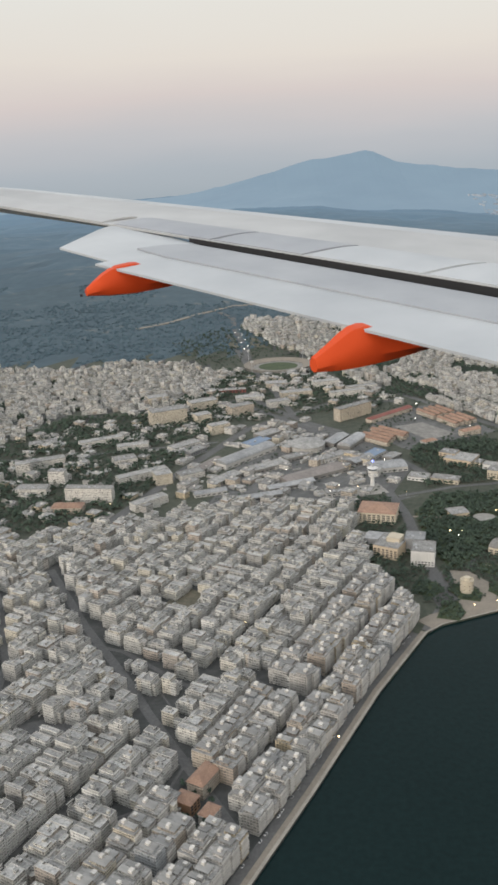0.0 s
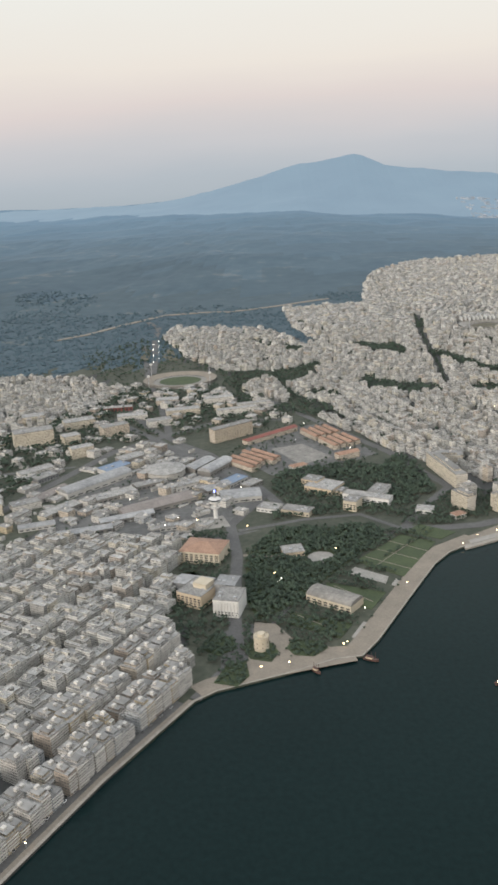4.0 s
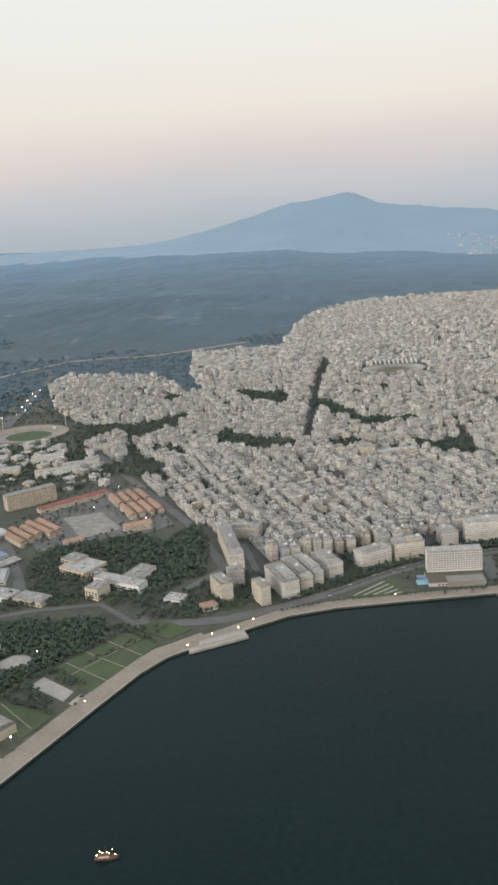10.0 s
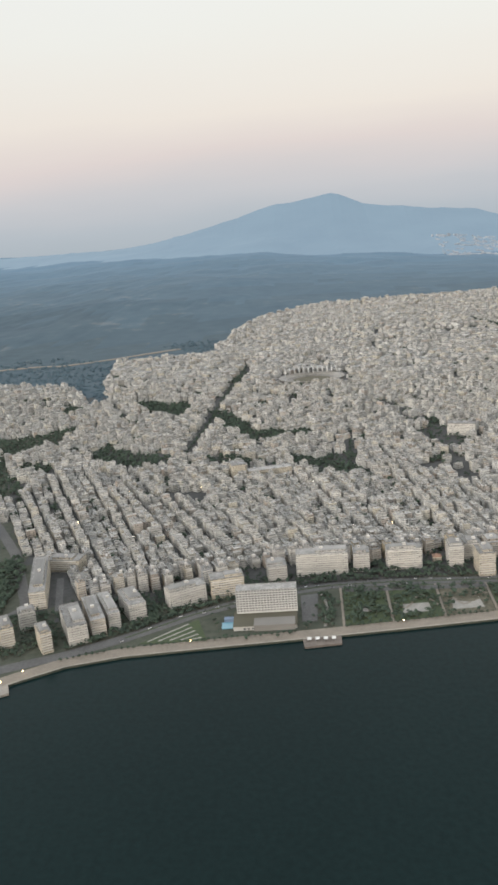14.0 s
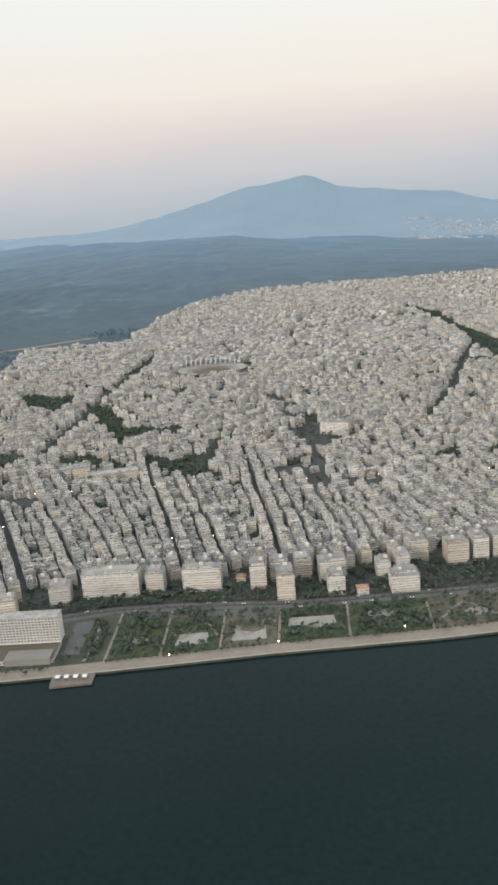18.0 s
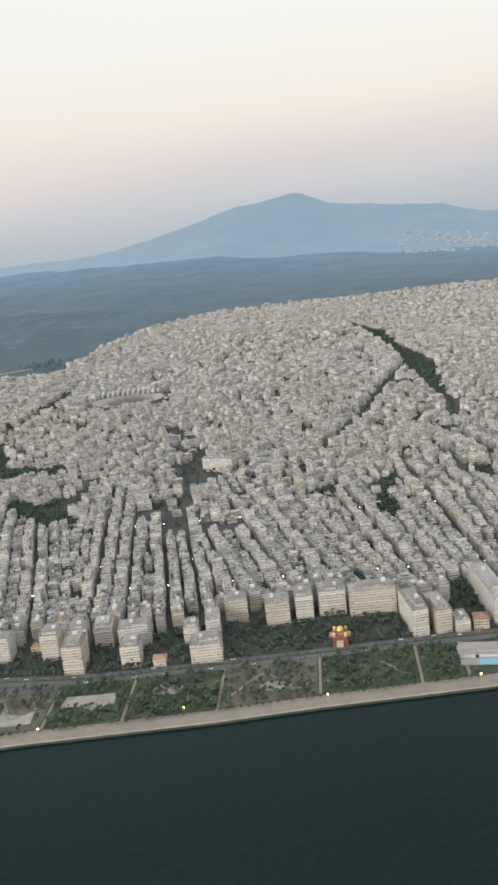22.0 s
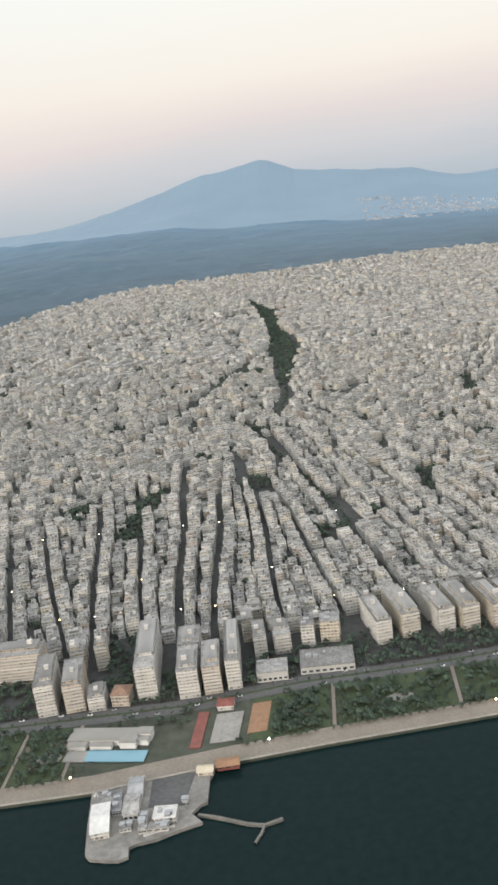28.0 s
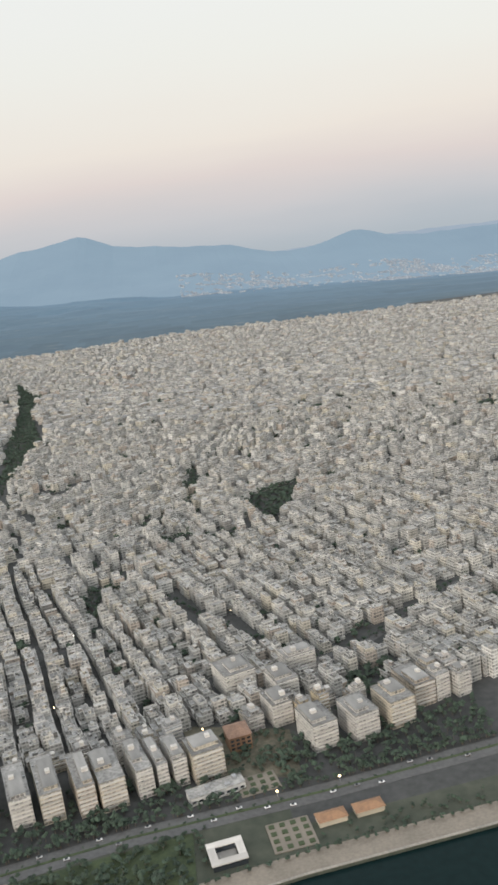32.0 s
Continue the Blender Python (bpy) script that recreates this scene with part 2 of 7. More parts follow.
BARK = material("bark", (0.13, 0.10, 0.075), (0.07, 0.055, 0.04), 0.95, grain=3.0, patch=0.4)
SEA = material("sea_water", (0.0075, 0.0185, 0.0190), (0.005, 0.013, 0.0135), 0.2, grain=0.35, patch=0.006, bump=0.12, ior=1.12)
POOL = material("pool_water", (0.17, 0.33, 0.40), (0.14, 0.28, 0.35), 0.2, grain=0.6, patch=0.2)
BRICKRED = material("red_paint", (0.22, 0.075, 0.058), (0.15, 0.052, 0.042), 0.7, grain=1.0, patch=0.3)
ORANGE = material("orange_court", (0.30, 0.175, 0.10), (0.21, 0.125, 0.078), 0.9, grain=1.0, patch=0.3)
GOLD = material("gilded_dome", (0.75, 0.52, 0.16), (0.60, 0.40, 0.12), 0.35, metal=0.8, grain=1.5, patch=0.3)
LAMPGLOW = material("lamp_glow", (0.9, 0.8, 0.6), (0.9, 0.8, 0.6), 0.5, emit=(1.0, 0.70, 0.36, 9.0))
WHITEGLOW = material("cold_lamp_glow", (0.9, 0.9, 0.9), (0.9, 0.9, 0.9), 0.5, emit=(1.0, 0.93, 0.80, 6.0))
BLUEGLOW = material("blue_lamp_glow", (0.3, 0.35, 0.9), (0.3, 0.35, 0.9), 0.5, emit=(0.25, 0.32, 1.0, 2.5))
PAINT = material("car_paint", (0.5, 0.5, 0.5), (0.42, 0.42, 0.42), 0.35, grain=2.0, patch=0.5, vary=0.75)
HULL = material("ship_hull", (0.10, 0.05, 0.04), (0.05, 0.03, 0.025), 0.7, grain=1.0, patch=0.3)
STEEL = material("grey_steel", (0.42, 0.43, 0.44), (0.30, 0.31, 0.32), 0.5, metal=0.5, grain=2.0, patch=0.3)


# ---- small tools ----
def mesh_of(name, verts, faces, mats, index=None, uvs=None):
    me = bpy.data.meshes.new(name)
    me.from_pydata(verts, [], faces)
    for m in mats if isinstance(mats, (list, tuple)) else [mats]:
        me.materials.append(m)
    if index is not None:
        me.polygons.foreach_set("material_index", np.asarray(index, dtype=np.int32))
    if uvs is not None:
        me.uv_layers.new(name="wall").data.foreach_set("uv", np.asarray(uvs, dtype=np.float32).ravel())
    me.update()
    return me


def part(name, me, parent, label=""):
    ob = new(name, me)
    ob.parent = parent
    return tagged(ob, label)


BOX_V = np.array([(-.5, -.5, 0), (.5, -.5, 0), (.5, .5, 0), (-.5, .5, 0), (-.5, -.5, 1), (.5, -.5, 1), (.5, .5, 1), (-.5, .5, 1)], float)
BOX_F = [(0, 1, 5, 4), (1, 2, 6, 5), (2, 3, 7, 6), (3, 0, 4, 7), (4, 5, 6, 7)]


def turned(xy, ang, cx, cy):
    c, s = math.cos(ang), math.sin(ang)
    return cx + xy[..., 0] * c - xy[..., 1] * s, cy + xy[..., 0] * s + xy[..., 1] * c


class Pile:
    """Collects walls and slabs of many houses for one mesh: quads with a material slot and wall coordinates."""

    def __init__(self):
        self.v, self.f, self.i, self.uv, self.count = [], [], [], [], 0

    def quads(self, verts, faces, slots, uvs):
        self.v.append(verts)
        self.f.append(np.asarray(faces) + self.count)
        self.i += list(slots)
        self.uv.append(uvs)
        self.count += len(verts)

    def box(self, cx, cy, z, w, d, h, ang, wall=0, top=1):
        x, y = turned(BOX_V[:, :2] * (w, d), ang, cx, cy)
        uv = []
        for length in (w, d, w, d):
            uv.append([(0, 0), (length, 0), (length, h), (0, h)])
        uv.append([(0, 0)] * 4)
        self.quads(np.c_[x, y, z + BOX_V[:, 2] * h], BOX_F, [wall] * 4 + [top], np.array(uv, float))

    def body(self, cx, cy, z, w, d, h, ang):
        """A flat-roofed volume: walls up to a parapet and a roof sunk behind it."""
        t, rim = 0.2, 0.3
        o, q = BOX_V[:4, :2] * (w, d), BOX_V[:4, :2] * (w - 2 * t, d - 2 * t)
        ring = []
        for xy, zz in ((o, z), (o, z + h + rim), (q, z + h + rim), (q, z + h)):
            x, y = turned(xy, ang, cx, cy)
            ring.append(np.c_[x, y, np.full(4, zz)])
        f, s, uv = [], [], []
        for a in range(4):
            b, length = (a + 1) % 4, (w, d)[a % 2]
            f += [(a, b, b + 4, a + 4), (a + 4, b + 4, b + 8, a + 8), (a + 8, b + 8, b + 12, a + 12)]
            s += [0, 2, 2]
            uv += [[(0, 0), (length, 0), (length, h), (0, h)], [(0, 0)] * 4, [(0, 0)] * 4]
        f.append((12, 13, 14, 15)), s.append(1), uv.append([(0, 0)] * 4)
        self.quads(np.concatenate(ring), f, s, np.array(uv, float))

    def house(self, cx, cy, z, w, d, h, ang, rng, bands=0, clutter=4):
        """A town house: one slab with set-back top storeys, two volumes of unlike height, or a front with a lower rear wing; stair head, tanks and balcony bands."""
        kind = rng.random()
        tops = []
        if kind < 0.5 or min(w, d) < 3.2:
            back = rng.choice((-1, 1)) * 0.5
            self.body(cx, cy, z, w, d, h - 1.4, ang)
            pw, pd, drift = w * rng.uniform(0.82, 0.97), d * rng.uniform(0.55, 0.86), rng.uniform(-.4, .4)
            ox, oy = turned(np.array([drift * (w - pw), back * (d - pd) * 0.9]), ang, cx, cy)
            self.body(ox, oy, z + h - 1.4, pw, pd, 1.4, ang)
            tops.append((ox, oy, pw, pd, h))
            if rng.random() < 0.35:
                tw, td = pw * rng.uniform(0.5, 0.8), pd * rng.uniform(0.45, 0.8)
                self.box(ox + rng.uniform(-.4, .4), oy + rng.uniform(-.4, .4), z + h, tw, td, 1.25, ang)
                tops.append((ox, oy, tw, td, h + 1.25))
        elif kind < 0.78:
            cut = rng.uniform(0.38, 0.62)
            for a, b, hh in ((0, cut, h), (cut, 1, h - rng.choice((0.7, 1.4, 1.4, 2.8)))):
                ox, oy = turned(np.array([((a + b) / 2 - 0.5) * w, rng.uniform(-.3, .3)]), ang, cx, cy)
                self.body(ox, oy, z, (b - a) * w, d * rng.uniform(0.88, 1.0), hh, ang)
                tops.append((ox, oy, (b - a) * w, d, hh))
        else:
            back, cut = rng.choice((-1, 1)), rng.uniform(0.52, 0.66)
            ox, oy = turned(np.array([0, back * d * (1 - cut) / 2]), ang, cx, cy)
            self.body(ox, oy, z, w, d * cut, h, ang)
            tops.append((ox, oy, w, d * cut, h))
            ww = w * rng.uniform(0.45, 0.8)
            qx, qy = turned(np.array([rng.choice((-.5, .5)) * (w - ww), -back * d * cut / 2]), ang, cx, cy)
            self.body(qx, qy, z, ww, d * (1 - cut), h - rng.choice((1.4, 2.8, 2.8, 4.2)), ang)
        if clutter:
            ox, oy, tw, td, hh = tops[-1]
            self.box(*turned(np.array([rng.uniform(-.3, .3) * tw, rng.uniform(-.3, .3) * td]), ang, ox, oy), z + hh, rng.uniform(0.9, 1.7), rng.uniform(0.9, 1.6), rng.uniform(.9, 1.7), ang, 0, 1)
        for _ in range(rng.randint(1, clutter) if clutter else 0):
            ox, oy, tw, td, hh = rng.choice(tops)
            px, py = turned(np.array([rng.uniform(-.4, .4) * tw, rng.uniform(-.4, .4) * td]), ang, ox, oy)
            self.box(px, py, z + hh, rng.uniform(.3, 1.6), rng.uniform(.3, 1.0), rng.choice((0.06, 0.1, 0.3, 0.6)), ang, rng.choice((2, 3, 3)), rng.choice((2, 1, 3, 3)))
        for k in range(bands):
            zz = z + 1.75 + 1.4 * k
            if zz > z + h - 1.9:
                break
            for side in (-1, 1):
                bw = w * rng.choice((0.92, 0.92, 0.6))
                ox, oy = turned(np.array([0, side * (d / 2 + 0.18)]), ang, cx, cy)
                self.box(ox, oy, zz - 0.1, bw, 0.4, 0.5, ang, 2, 2)

    def made(self, name, mats):
        me = mesh_of(name, np.concatenate(self.v), np.concatenate(self.f).tolist(), mats, self.i, np.concatenate([u.reshape(-1, 2) for u in self.uv]))
        return new(name, me)


def box_mesh(name, w, d, h, mat, z=0.0, bevel=0.0):
    bm = bmesh.new()
    bmesh.ops.create_cube(bm, size=1, matrix=Matrix.Translation((0, 0, z + h / 2)) @ Matrix.Diagonal((w, d, h, 1)))
    if bevel:
        bmesh.ops.bevel(bm, geom=bm.edges[:], offset=bevel, segments=1, affect="EDGES")
    return bm_mesh(name, bm, mat)


def bm_mesh(name, bm, mat, smooth=False):
    me = bpy.data.meshes.new(name)
    bm.to_mesh(me)
    bm.free()
    me.materials.append(mat)
    if smooth:
        me.polygons.foreach_set("use_smooth", [True] * len(me.polygons))
    return me


def inside(x, y, poly):
    hit, j = False, len(poly) - 1
    for i in range(len(poly)):
        (xa, ya), (xb, yb) = poly[i], poly[j]
        if (ya > y) != (yb > y) and x < (xb - xa) * (y - ya) / (yb - ya) + xa:
            hit = not hit
        j = i
    return hit


def off_line(x, y, line):
    best = 1e9
    for (ax, ay), (bx, by) in zip(line, line[1:]):
        dx, dy = bx - ax, by - ay
        k = min(1, max(0, ((x - ax) * dx + (y - ay) * dy) / (dx * dx + dy * dy)))
        best = min(best, math.hypot(x - ax - k * dx, y - ay - k * dy))
    return best


def strip(name, line, width, z, mat, label="", kind="structure", category="", thick=0.25):
    """A road, path or kerbed bed of even width along a line, with real thickness."""
    pts = [Vector(p) for p in line]
    v, f = [], []
    for i, p in enumerate(pts):
        a, b = pts[max(i - 1, 0)], pts[min(i + 1, len(pts) - 1)]
        side = (b - a).normalized().orthogonal() * width / 2
        for q, zz in ((p + side, z), (p - side, z), (p - side, z - thick), (p + side, z - thick)):
            v.append((q.x, q.y, zz))
    for i in range(len(pts) - 1):
        a, b = 4 * i, 4 * i + 4
        f += [(a + 1, a, b, b + 1), (a + 2, a + 1, b + 1, b + 2), (a, a + 3, b + 3, b)]
    return tagged(new(name, mesh_of(name, v, f, mat)), label, category, "", kind)


def sheet(name, poly, z, mat, label="", kind="structure", category="", thick=0.3, parent=None):
    """A flat bed or deck with an outline of a few corners and real edges."""
    n = len(poly)
    v = [(x, y, z) for x, y in poly] + [(x, y, z - thick) for x, y in poly]
    f = [tuple(range(n))] + [(i, n + i, n + (i + 1) % n, (i + 1) % n) for i in range(n)]
    ob = new(name, mesh_of(name, v, f, mat))
    ob.parent = parent
    return tagged(ob, label, category, "", kind)


# ---- plan: coast, districts, greens ----
GROUND = 1.0
COAST = [(-4500, -7600), (-300, -270), (-10, 264), (16, 311), (54, 383), (88, 438), (98, 446), (132, 459), (158, 471), (172, 473), (182, 488), (212, 546), (228, 576), (240, 592), (260, 606),
         (284, 622), (304, 634), (332, 642), (374, 647), (430, 653), (472, 658), (526, 665), (602, 672), (645, 678), (720, 686), (768, 697), (800, 703), (862, 713), (934, 725), (1000, 732),
         (1100, 745), (1400, 790), (6500, 1400)]


def coast_y(x):
    return float(np.interp(x, [p[0] for p in COAST], [p[1] for p in COAST]))


def land_height(x, y):
    """Level city, then low wooded hills, the plain behind falling away slightly."""
    hill = max(0.0, min(1.0, (y - 1250 - max(0, (x + 100) * 1.6)) / 900))
    fall = 0.050 * max(0.0, y - 1500) * max(0.0, min(1.0, (x - 300) / 2000)) + 0.004 * max(0.0, y - 2200)
    rough = max(0.0, min(1.0, (y - 1250) / 900))
    h = 16 * hill * hill * (3 - 2 * hill) * max(0.0, min(1.0, (900 - x) / 900))
    return GROUND + h - fall + (hill + 0.4 * rough) * 9 * noise.fractal((x * 0.003, y * 0.003, 3.0), 1.0, 2.0, 4) * (rough > 0)


def land():
    xs = sorted(set([p[0] for p in COAST] + [x for x in range(-600, 1500, 20)] + [x for x in range(1500, 4600, 100)] + [x for x in range(-3600, -600, 100)]))
    vs = [0, 0.0002] + [k / 70 for k in range(1, 71)]
    v, f = [], []
    for x in xs:
        y0 = coast_y(x)
        for k, q in enumerate(vs):
            y = y0 + (5150 - y0) * q ** 1.5 if k else y0
            v.append((x, y, -3.0 if k == 0 else land_height(x, y)))
    m = len(vs)
    for i in range(len(xs) - 1):
        for k in range(m - 1):
            a = i * m + k
            f.append((a, a + m, a + m + 1, a + 1))
    idx = []
    for q in f:
        cx, cy = sum(v[k][0] for k in q) / 4, sum(v[k][1] for k in q) / 4
        # farther land picks a plain with more haze painted in
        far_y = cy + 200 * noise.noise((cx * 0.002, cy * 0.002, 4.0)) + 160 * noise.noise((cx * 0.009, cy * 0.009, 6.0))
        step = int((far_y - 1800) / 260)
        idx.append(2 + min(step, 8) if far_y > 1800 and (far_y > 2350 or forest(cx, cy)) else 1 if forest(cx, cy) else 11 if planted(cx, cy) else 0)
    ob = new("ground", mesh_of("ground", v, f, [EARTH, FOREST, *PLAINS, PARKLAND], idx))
    return tagged(ob, "grey-brown city ground rising to wooded hills inland", "ground", "", "structure")


# wood floor tinted blue: aerial haze painted into the base colour
FOREST = material("hazed_pine_wood_floor", (0.050, 0.082, 0.102), (0.036, 0.062, 0.080), 0.95, grain=0.05, patch=0.006)
# haze painted as emission, bluer and brighter with each step of distance
PLAINS = [material("haze_glow_plain", (0.05, 0.078, 0.09), (0.034, 0.056, 0.068), 1.0, grain=0.03, patch=0.004, emit=(0.005 + 0.008 * k, 0.015 + 0.0145 * k, 0.031 + 0.0215 * k, 1.0)) for k in range(9)]
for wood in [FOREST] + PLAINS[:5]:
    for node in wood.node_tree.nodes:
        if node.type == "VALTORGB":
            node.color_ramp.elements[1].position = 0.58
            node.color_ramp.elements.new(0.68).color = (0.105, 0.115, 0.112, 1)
CENTRE = [(-40, 205), (80, 428), (84, 468), (66, 500), (68, 560), (60, 625), (-30, 632), (-120, 598), (-200, 560), (-420, 560), (-420, 100), (-90, 110)]
UPPER = [(-520, 850), (-243, 805), (-205, 900), (-125, 905), (-65, 935), (-35, 1040), (-90, 1098), (-157, 1126), (-232, 1094), (-333, 1126), (-560, 1150)]
EAST_EDGE = [(262, 707), (249, 768), (204, 852), (172, 908), (198, 926), (166, 978), (148, 1022), (186, 1094), (185, 1132), (128, 1106), (70, 1116), (24, 1201), (-22, 1340), (-16, 1412), (130, 1354), (180, 1238), (204, 1263), (184, 1302), (163, 1400),
             (156, 1538), (233, 1540), (286, 1550), (312, 1746), (345, 1921), (430, 2060), (700, 2150), (2300, 2500), (2600, 1000), (1010, 760), (950, 756), (830, 752), (742, 735), (640, 722), (540, 716), (420, 722), (350, 700), (305, 690)]
QUARTER = [(98, 1030), (110, 1066), (134, 1052), (154, 966), (122, 943)]
FRONT = [(262, 700), (290, 702), (310, 712), (350, 720), (385, 728), (420, 740), (480, 746), (520, 748), (560, 752), (600, 760), (625, 766), (650, 768), (690, 754), (745, 757), (790, 768), (830, 778), (870, 786), (950, 792), (1010, 800), (1300, 850)]
STREETS = [
    ([(-142, 535), (-106, 459), (-76, 405), (-59, 370), (-34, 324), (-16, 290)], 6.5),
    ([(-190, 560), (-162, 483), (-142, 420), (-140, 380)], 6.0),
    ([(-70, 419), (-50, 378), (-44, 366)], 2.6), ([(-48, 425), (-34, 396)], 2.6), ([(-78, 295), (-48, 310), (-38, 338)], 3.0), ([(283, 700), (272, 747)], 6.0),
    ([(13, 372), (-14, 406), (-43, 395), (-80, 430), (-130, 450)], 4.5),
    ([(262, 707), (229, 792), (172, 896), (120, 990)], 9.0),
    ([(352, 1428), (335, 1229), (328, 1110), (320, 1005)], 9.0), ([(470, 1026), (466, 954)], 7.0),
    ([(651, 1058), (687, 1154), (721.6, 1288), (755.6, 1400)], 7.5),
    ([(953.6, 846), (985.6, 858), (1035.6, 900), (1145.6, 930)], 5.0),
]
STREETS += [
    ([(761.6, 1481), (782.6, 1371), (761.6, 1302), (774.6, 1186), (767.6, 1120)], 11.0),
    ([(600, 994), (540, 1080), (470, 1160), (380, 1250)], 5.0),
    ([(700, 1110), (800, 1170), (920, 1200), (1100, 1250)], 5.0),
    ([(410, 1440), (448, 1471), (526, 1550), (568, 1589), (700, 1640), (900, 1720)], 10.0),
    ([(752.6, 1083), (777.6, 1005), (806.6, 921), (817.6, 890)], 3.2), ([(739.6, 1031), (765.6, 939)], 3.0),
    ([(841.6, 1024), (884.6, 964), (909.6, 918), (940.6, 870)], 3.2), ([(571, 1750), (649, 1640), (714.6, 1654)], 12.0),
]
SQUARES = [
    ([(222, 1014), (235, 1068), (264, 1028), (309, 1007), (310, 978), (268, 980)], "trees"), ([(233, 1245), (296, 1222), (304, 1150), (251, 1190)], "trees"),
    ([(333, 1150), (366, 1096), (382, 1077), (436, 1075), (430, 1044), (380, 1042), (346, 1096)], "trees"), ([(169, 1014), (198, 997), (197, 978), (174, 988)], "trees"),
    ([(408, 969), (424, 985), (457, 962), (475, 939), (460, 918), (432, 948)], "trees"), ([(326, 1166), (346, 1172), (379, 1093), (360, 1087)], "trees"),
    ([(330, 1310), (348, 1375), (362, 1400), (356, 1340)], "trees"), ([(150, 1250), (176, 1228), (166, 1190), (150, 1222)], "trees"),
]
GROVES = [
    ([(690, 986), (698, 988), (699, 940), (701, 888), (694, 879), (682, 906)], "trees"), ([(707.6, 758), (725.6, 753), (722.6, 782), (704.6, 786)], "trees"),
    ([(917.6, 1190), (926.6, 1186), (923.6, 1116), (912.6, 1104)], "trees"), ([(952.6, 1084), (973.6, 1099), (996.6, 1112), (988.6, 1067), (963.6, 1029), (951.6, 1050)], "trees"),
    ([(895.6, 1028), (918.6, 1030), (916.6, 1015), (896.6, 1015)], "trees"), ([(925.6, 1022), (946.6, 1024), (941.6, 1004), (926.6, 1009)], "trees"), ([(856.6, 957), (871.6, 966), (867.6, 924), (857.6, 931)], "trees"),
    ([(965.6, 832), (986.6, 836), (982.6, 810), (964.6, 808)], "trees"), ([(755, 977), (771, 982), (772, 963), (757, 957)], "trees"), ([(795.6, 888), (813.6, 892), (811.6, 872), (795.6, 870)], "trees"),
]
YARDS = [
    ([(697.6, 1811), (753.6, 1635), (755.6, 1518), (783.6, 1361), (776.6, 1240), (769.6, 1210), (758.6, 1306), (744.6, 1473), (729.6, 1595)], "trees"), ([(342, 992), (367, 1004), (395, 962), (353, 961)], "trees"),
    ([(-64, 479), (-50, 503), (-32, 487), (-44, 462)], "dry"), ([(-124, 366), (-107, 372), (-80, 362), (-94, 342)], "court"), ([(-42, 330), (-19, 318), (-20, 292), (-42, 296)], "villas"),
    ([(390, 1290), (480, 1288), (486, 1350), (394, 1362)], "stadium"), ([(529, 1056), (556, 1049), (576, 1008), (580, 980), (556, 985), (531, 1030)], "villas"),
    ([(900.6, 815), (940.6, 800), (940.6, 770), (910.6, 780)], "dry"), ([(496, 1187), (508, 1186), (540, 1122), (524, 1111)], "villas"), ([(445, 986), (481, 986), (473, 953), (458, 943)], "villas"),
]
RING_ROAD = [(-183, 1356), (-142, 1390), (-92, 1460), (-36, 1525), (30, 1545), (66, 1540), (135, 1570), (235, 1624)]
HILL_ROAD = [(-11, 1119), (-19, 1209), (-34, 1338), (-36, 1413), (-60, 1470)]
GREENS = SQUARES + GROVES + YARDS


def wobble(x, y):
    """Bends the edges of squares and streets a little, as grown quarters have them."""
    return x + 7 * noise.noise((x * 0.045, y * 0.045, 1.0)) + 4 * noise.noise((x * 0.15, y * 0.15, 3.0)), y + 9 * noise.noise((x * 0.045, y * 0.045, 8.0))


def planted(x, y):
    """Campus, fair and shore parks: open planted ground rather than built-up blocks."""
    if y > 1400 or x > 1020:
        return False
    return not inside(x, y, EAST_EDGE) and not inside(x, y, CENTRE) and not inside(x, y, UPPER)


def forest(x, y):
    return y > 1140 and not inside(x, y, EAST_EDGE) and x < 2300 and y > 1140 + max(0, (x + 150) * 0.35)


def bounds(pts, room):
    return min(p[0] for p in pts) - room, max(p[0] for p in pts) + room, min(p[1] for p in pts) - room, max(p[1] for p in pts) + room


MAIN_ROADS = [[(106, 490), (104, 545), (104, 600), (98, 650), (120, 700)], [(120, 700), (60, 800), (20, 860), (-30, 930)], [(-200, 470), (-116, 606), (-65, 722), (-12, 828), (33, 870), (80, 910)], [(-44, 1290), (-12, 1085), (10, 1000), (33, 870)], [(216, 632), (190, 660), (150, 655), (104, 640)],
              [(139, 668), (127, 701), (103, 756), (73, 810), (46, 841), (12, 895), (-32, 990)], [(-330, 735), (-250, 760), (-150, 770), (-40, 790)]]
STREET_BOUNDS = [(bounds(line, width + 8), line, width) for line, width in STREETS]
GREEN_BOUNDS = [(bounds(poly, 2), poly) for poly, _ in GREENS]


def kept_clear(x, y, room):
    for (x0, x1, y0, y1), line, width in STREET_BOUNDS:
        if x0 < x < x1 and y0 < y < y1 and off_line(x, y, line) < width / 2 + room:
            return True
    if y < 1070 and any(abs(x - a) < 70 and abs(y - b) < 70 and abs((x - a) * math.cos(q) + (y - b) * math.sin(q)) < w / 2 + room + 1 and abs((y - b) * math.cos(q) - (x - a) * math.sin(q)) < d / 2 + room + 1 for a, b, w, d, q in LOTS):
        return True
    x, y = wobble(x, y)
    return any(x0 < x < x1 and y0 < y < y1 and inside(x, y, poly) for (x0, x1, y0, y1), poly in GREEN_BOUNDS)


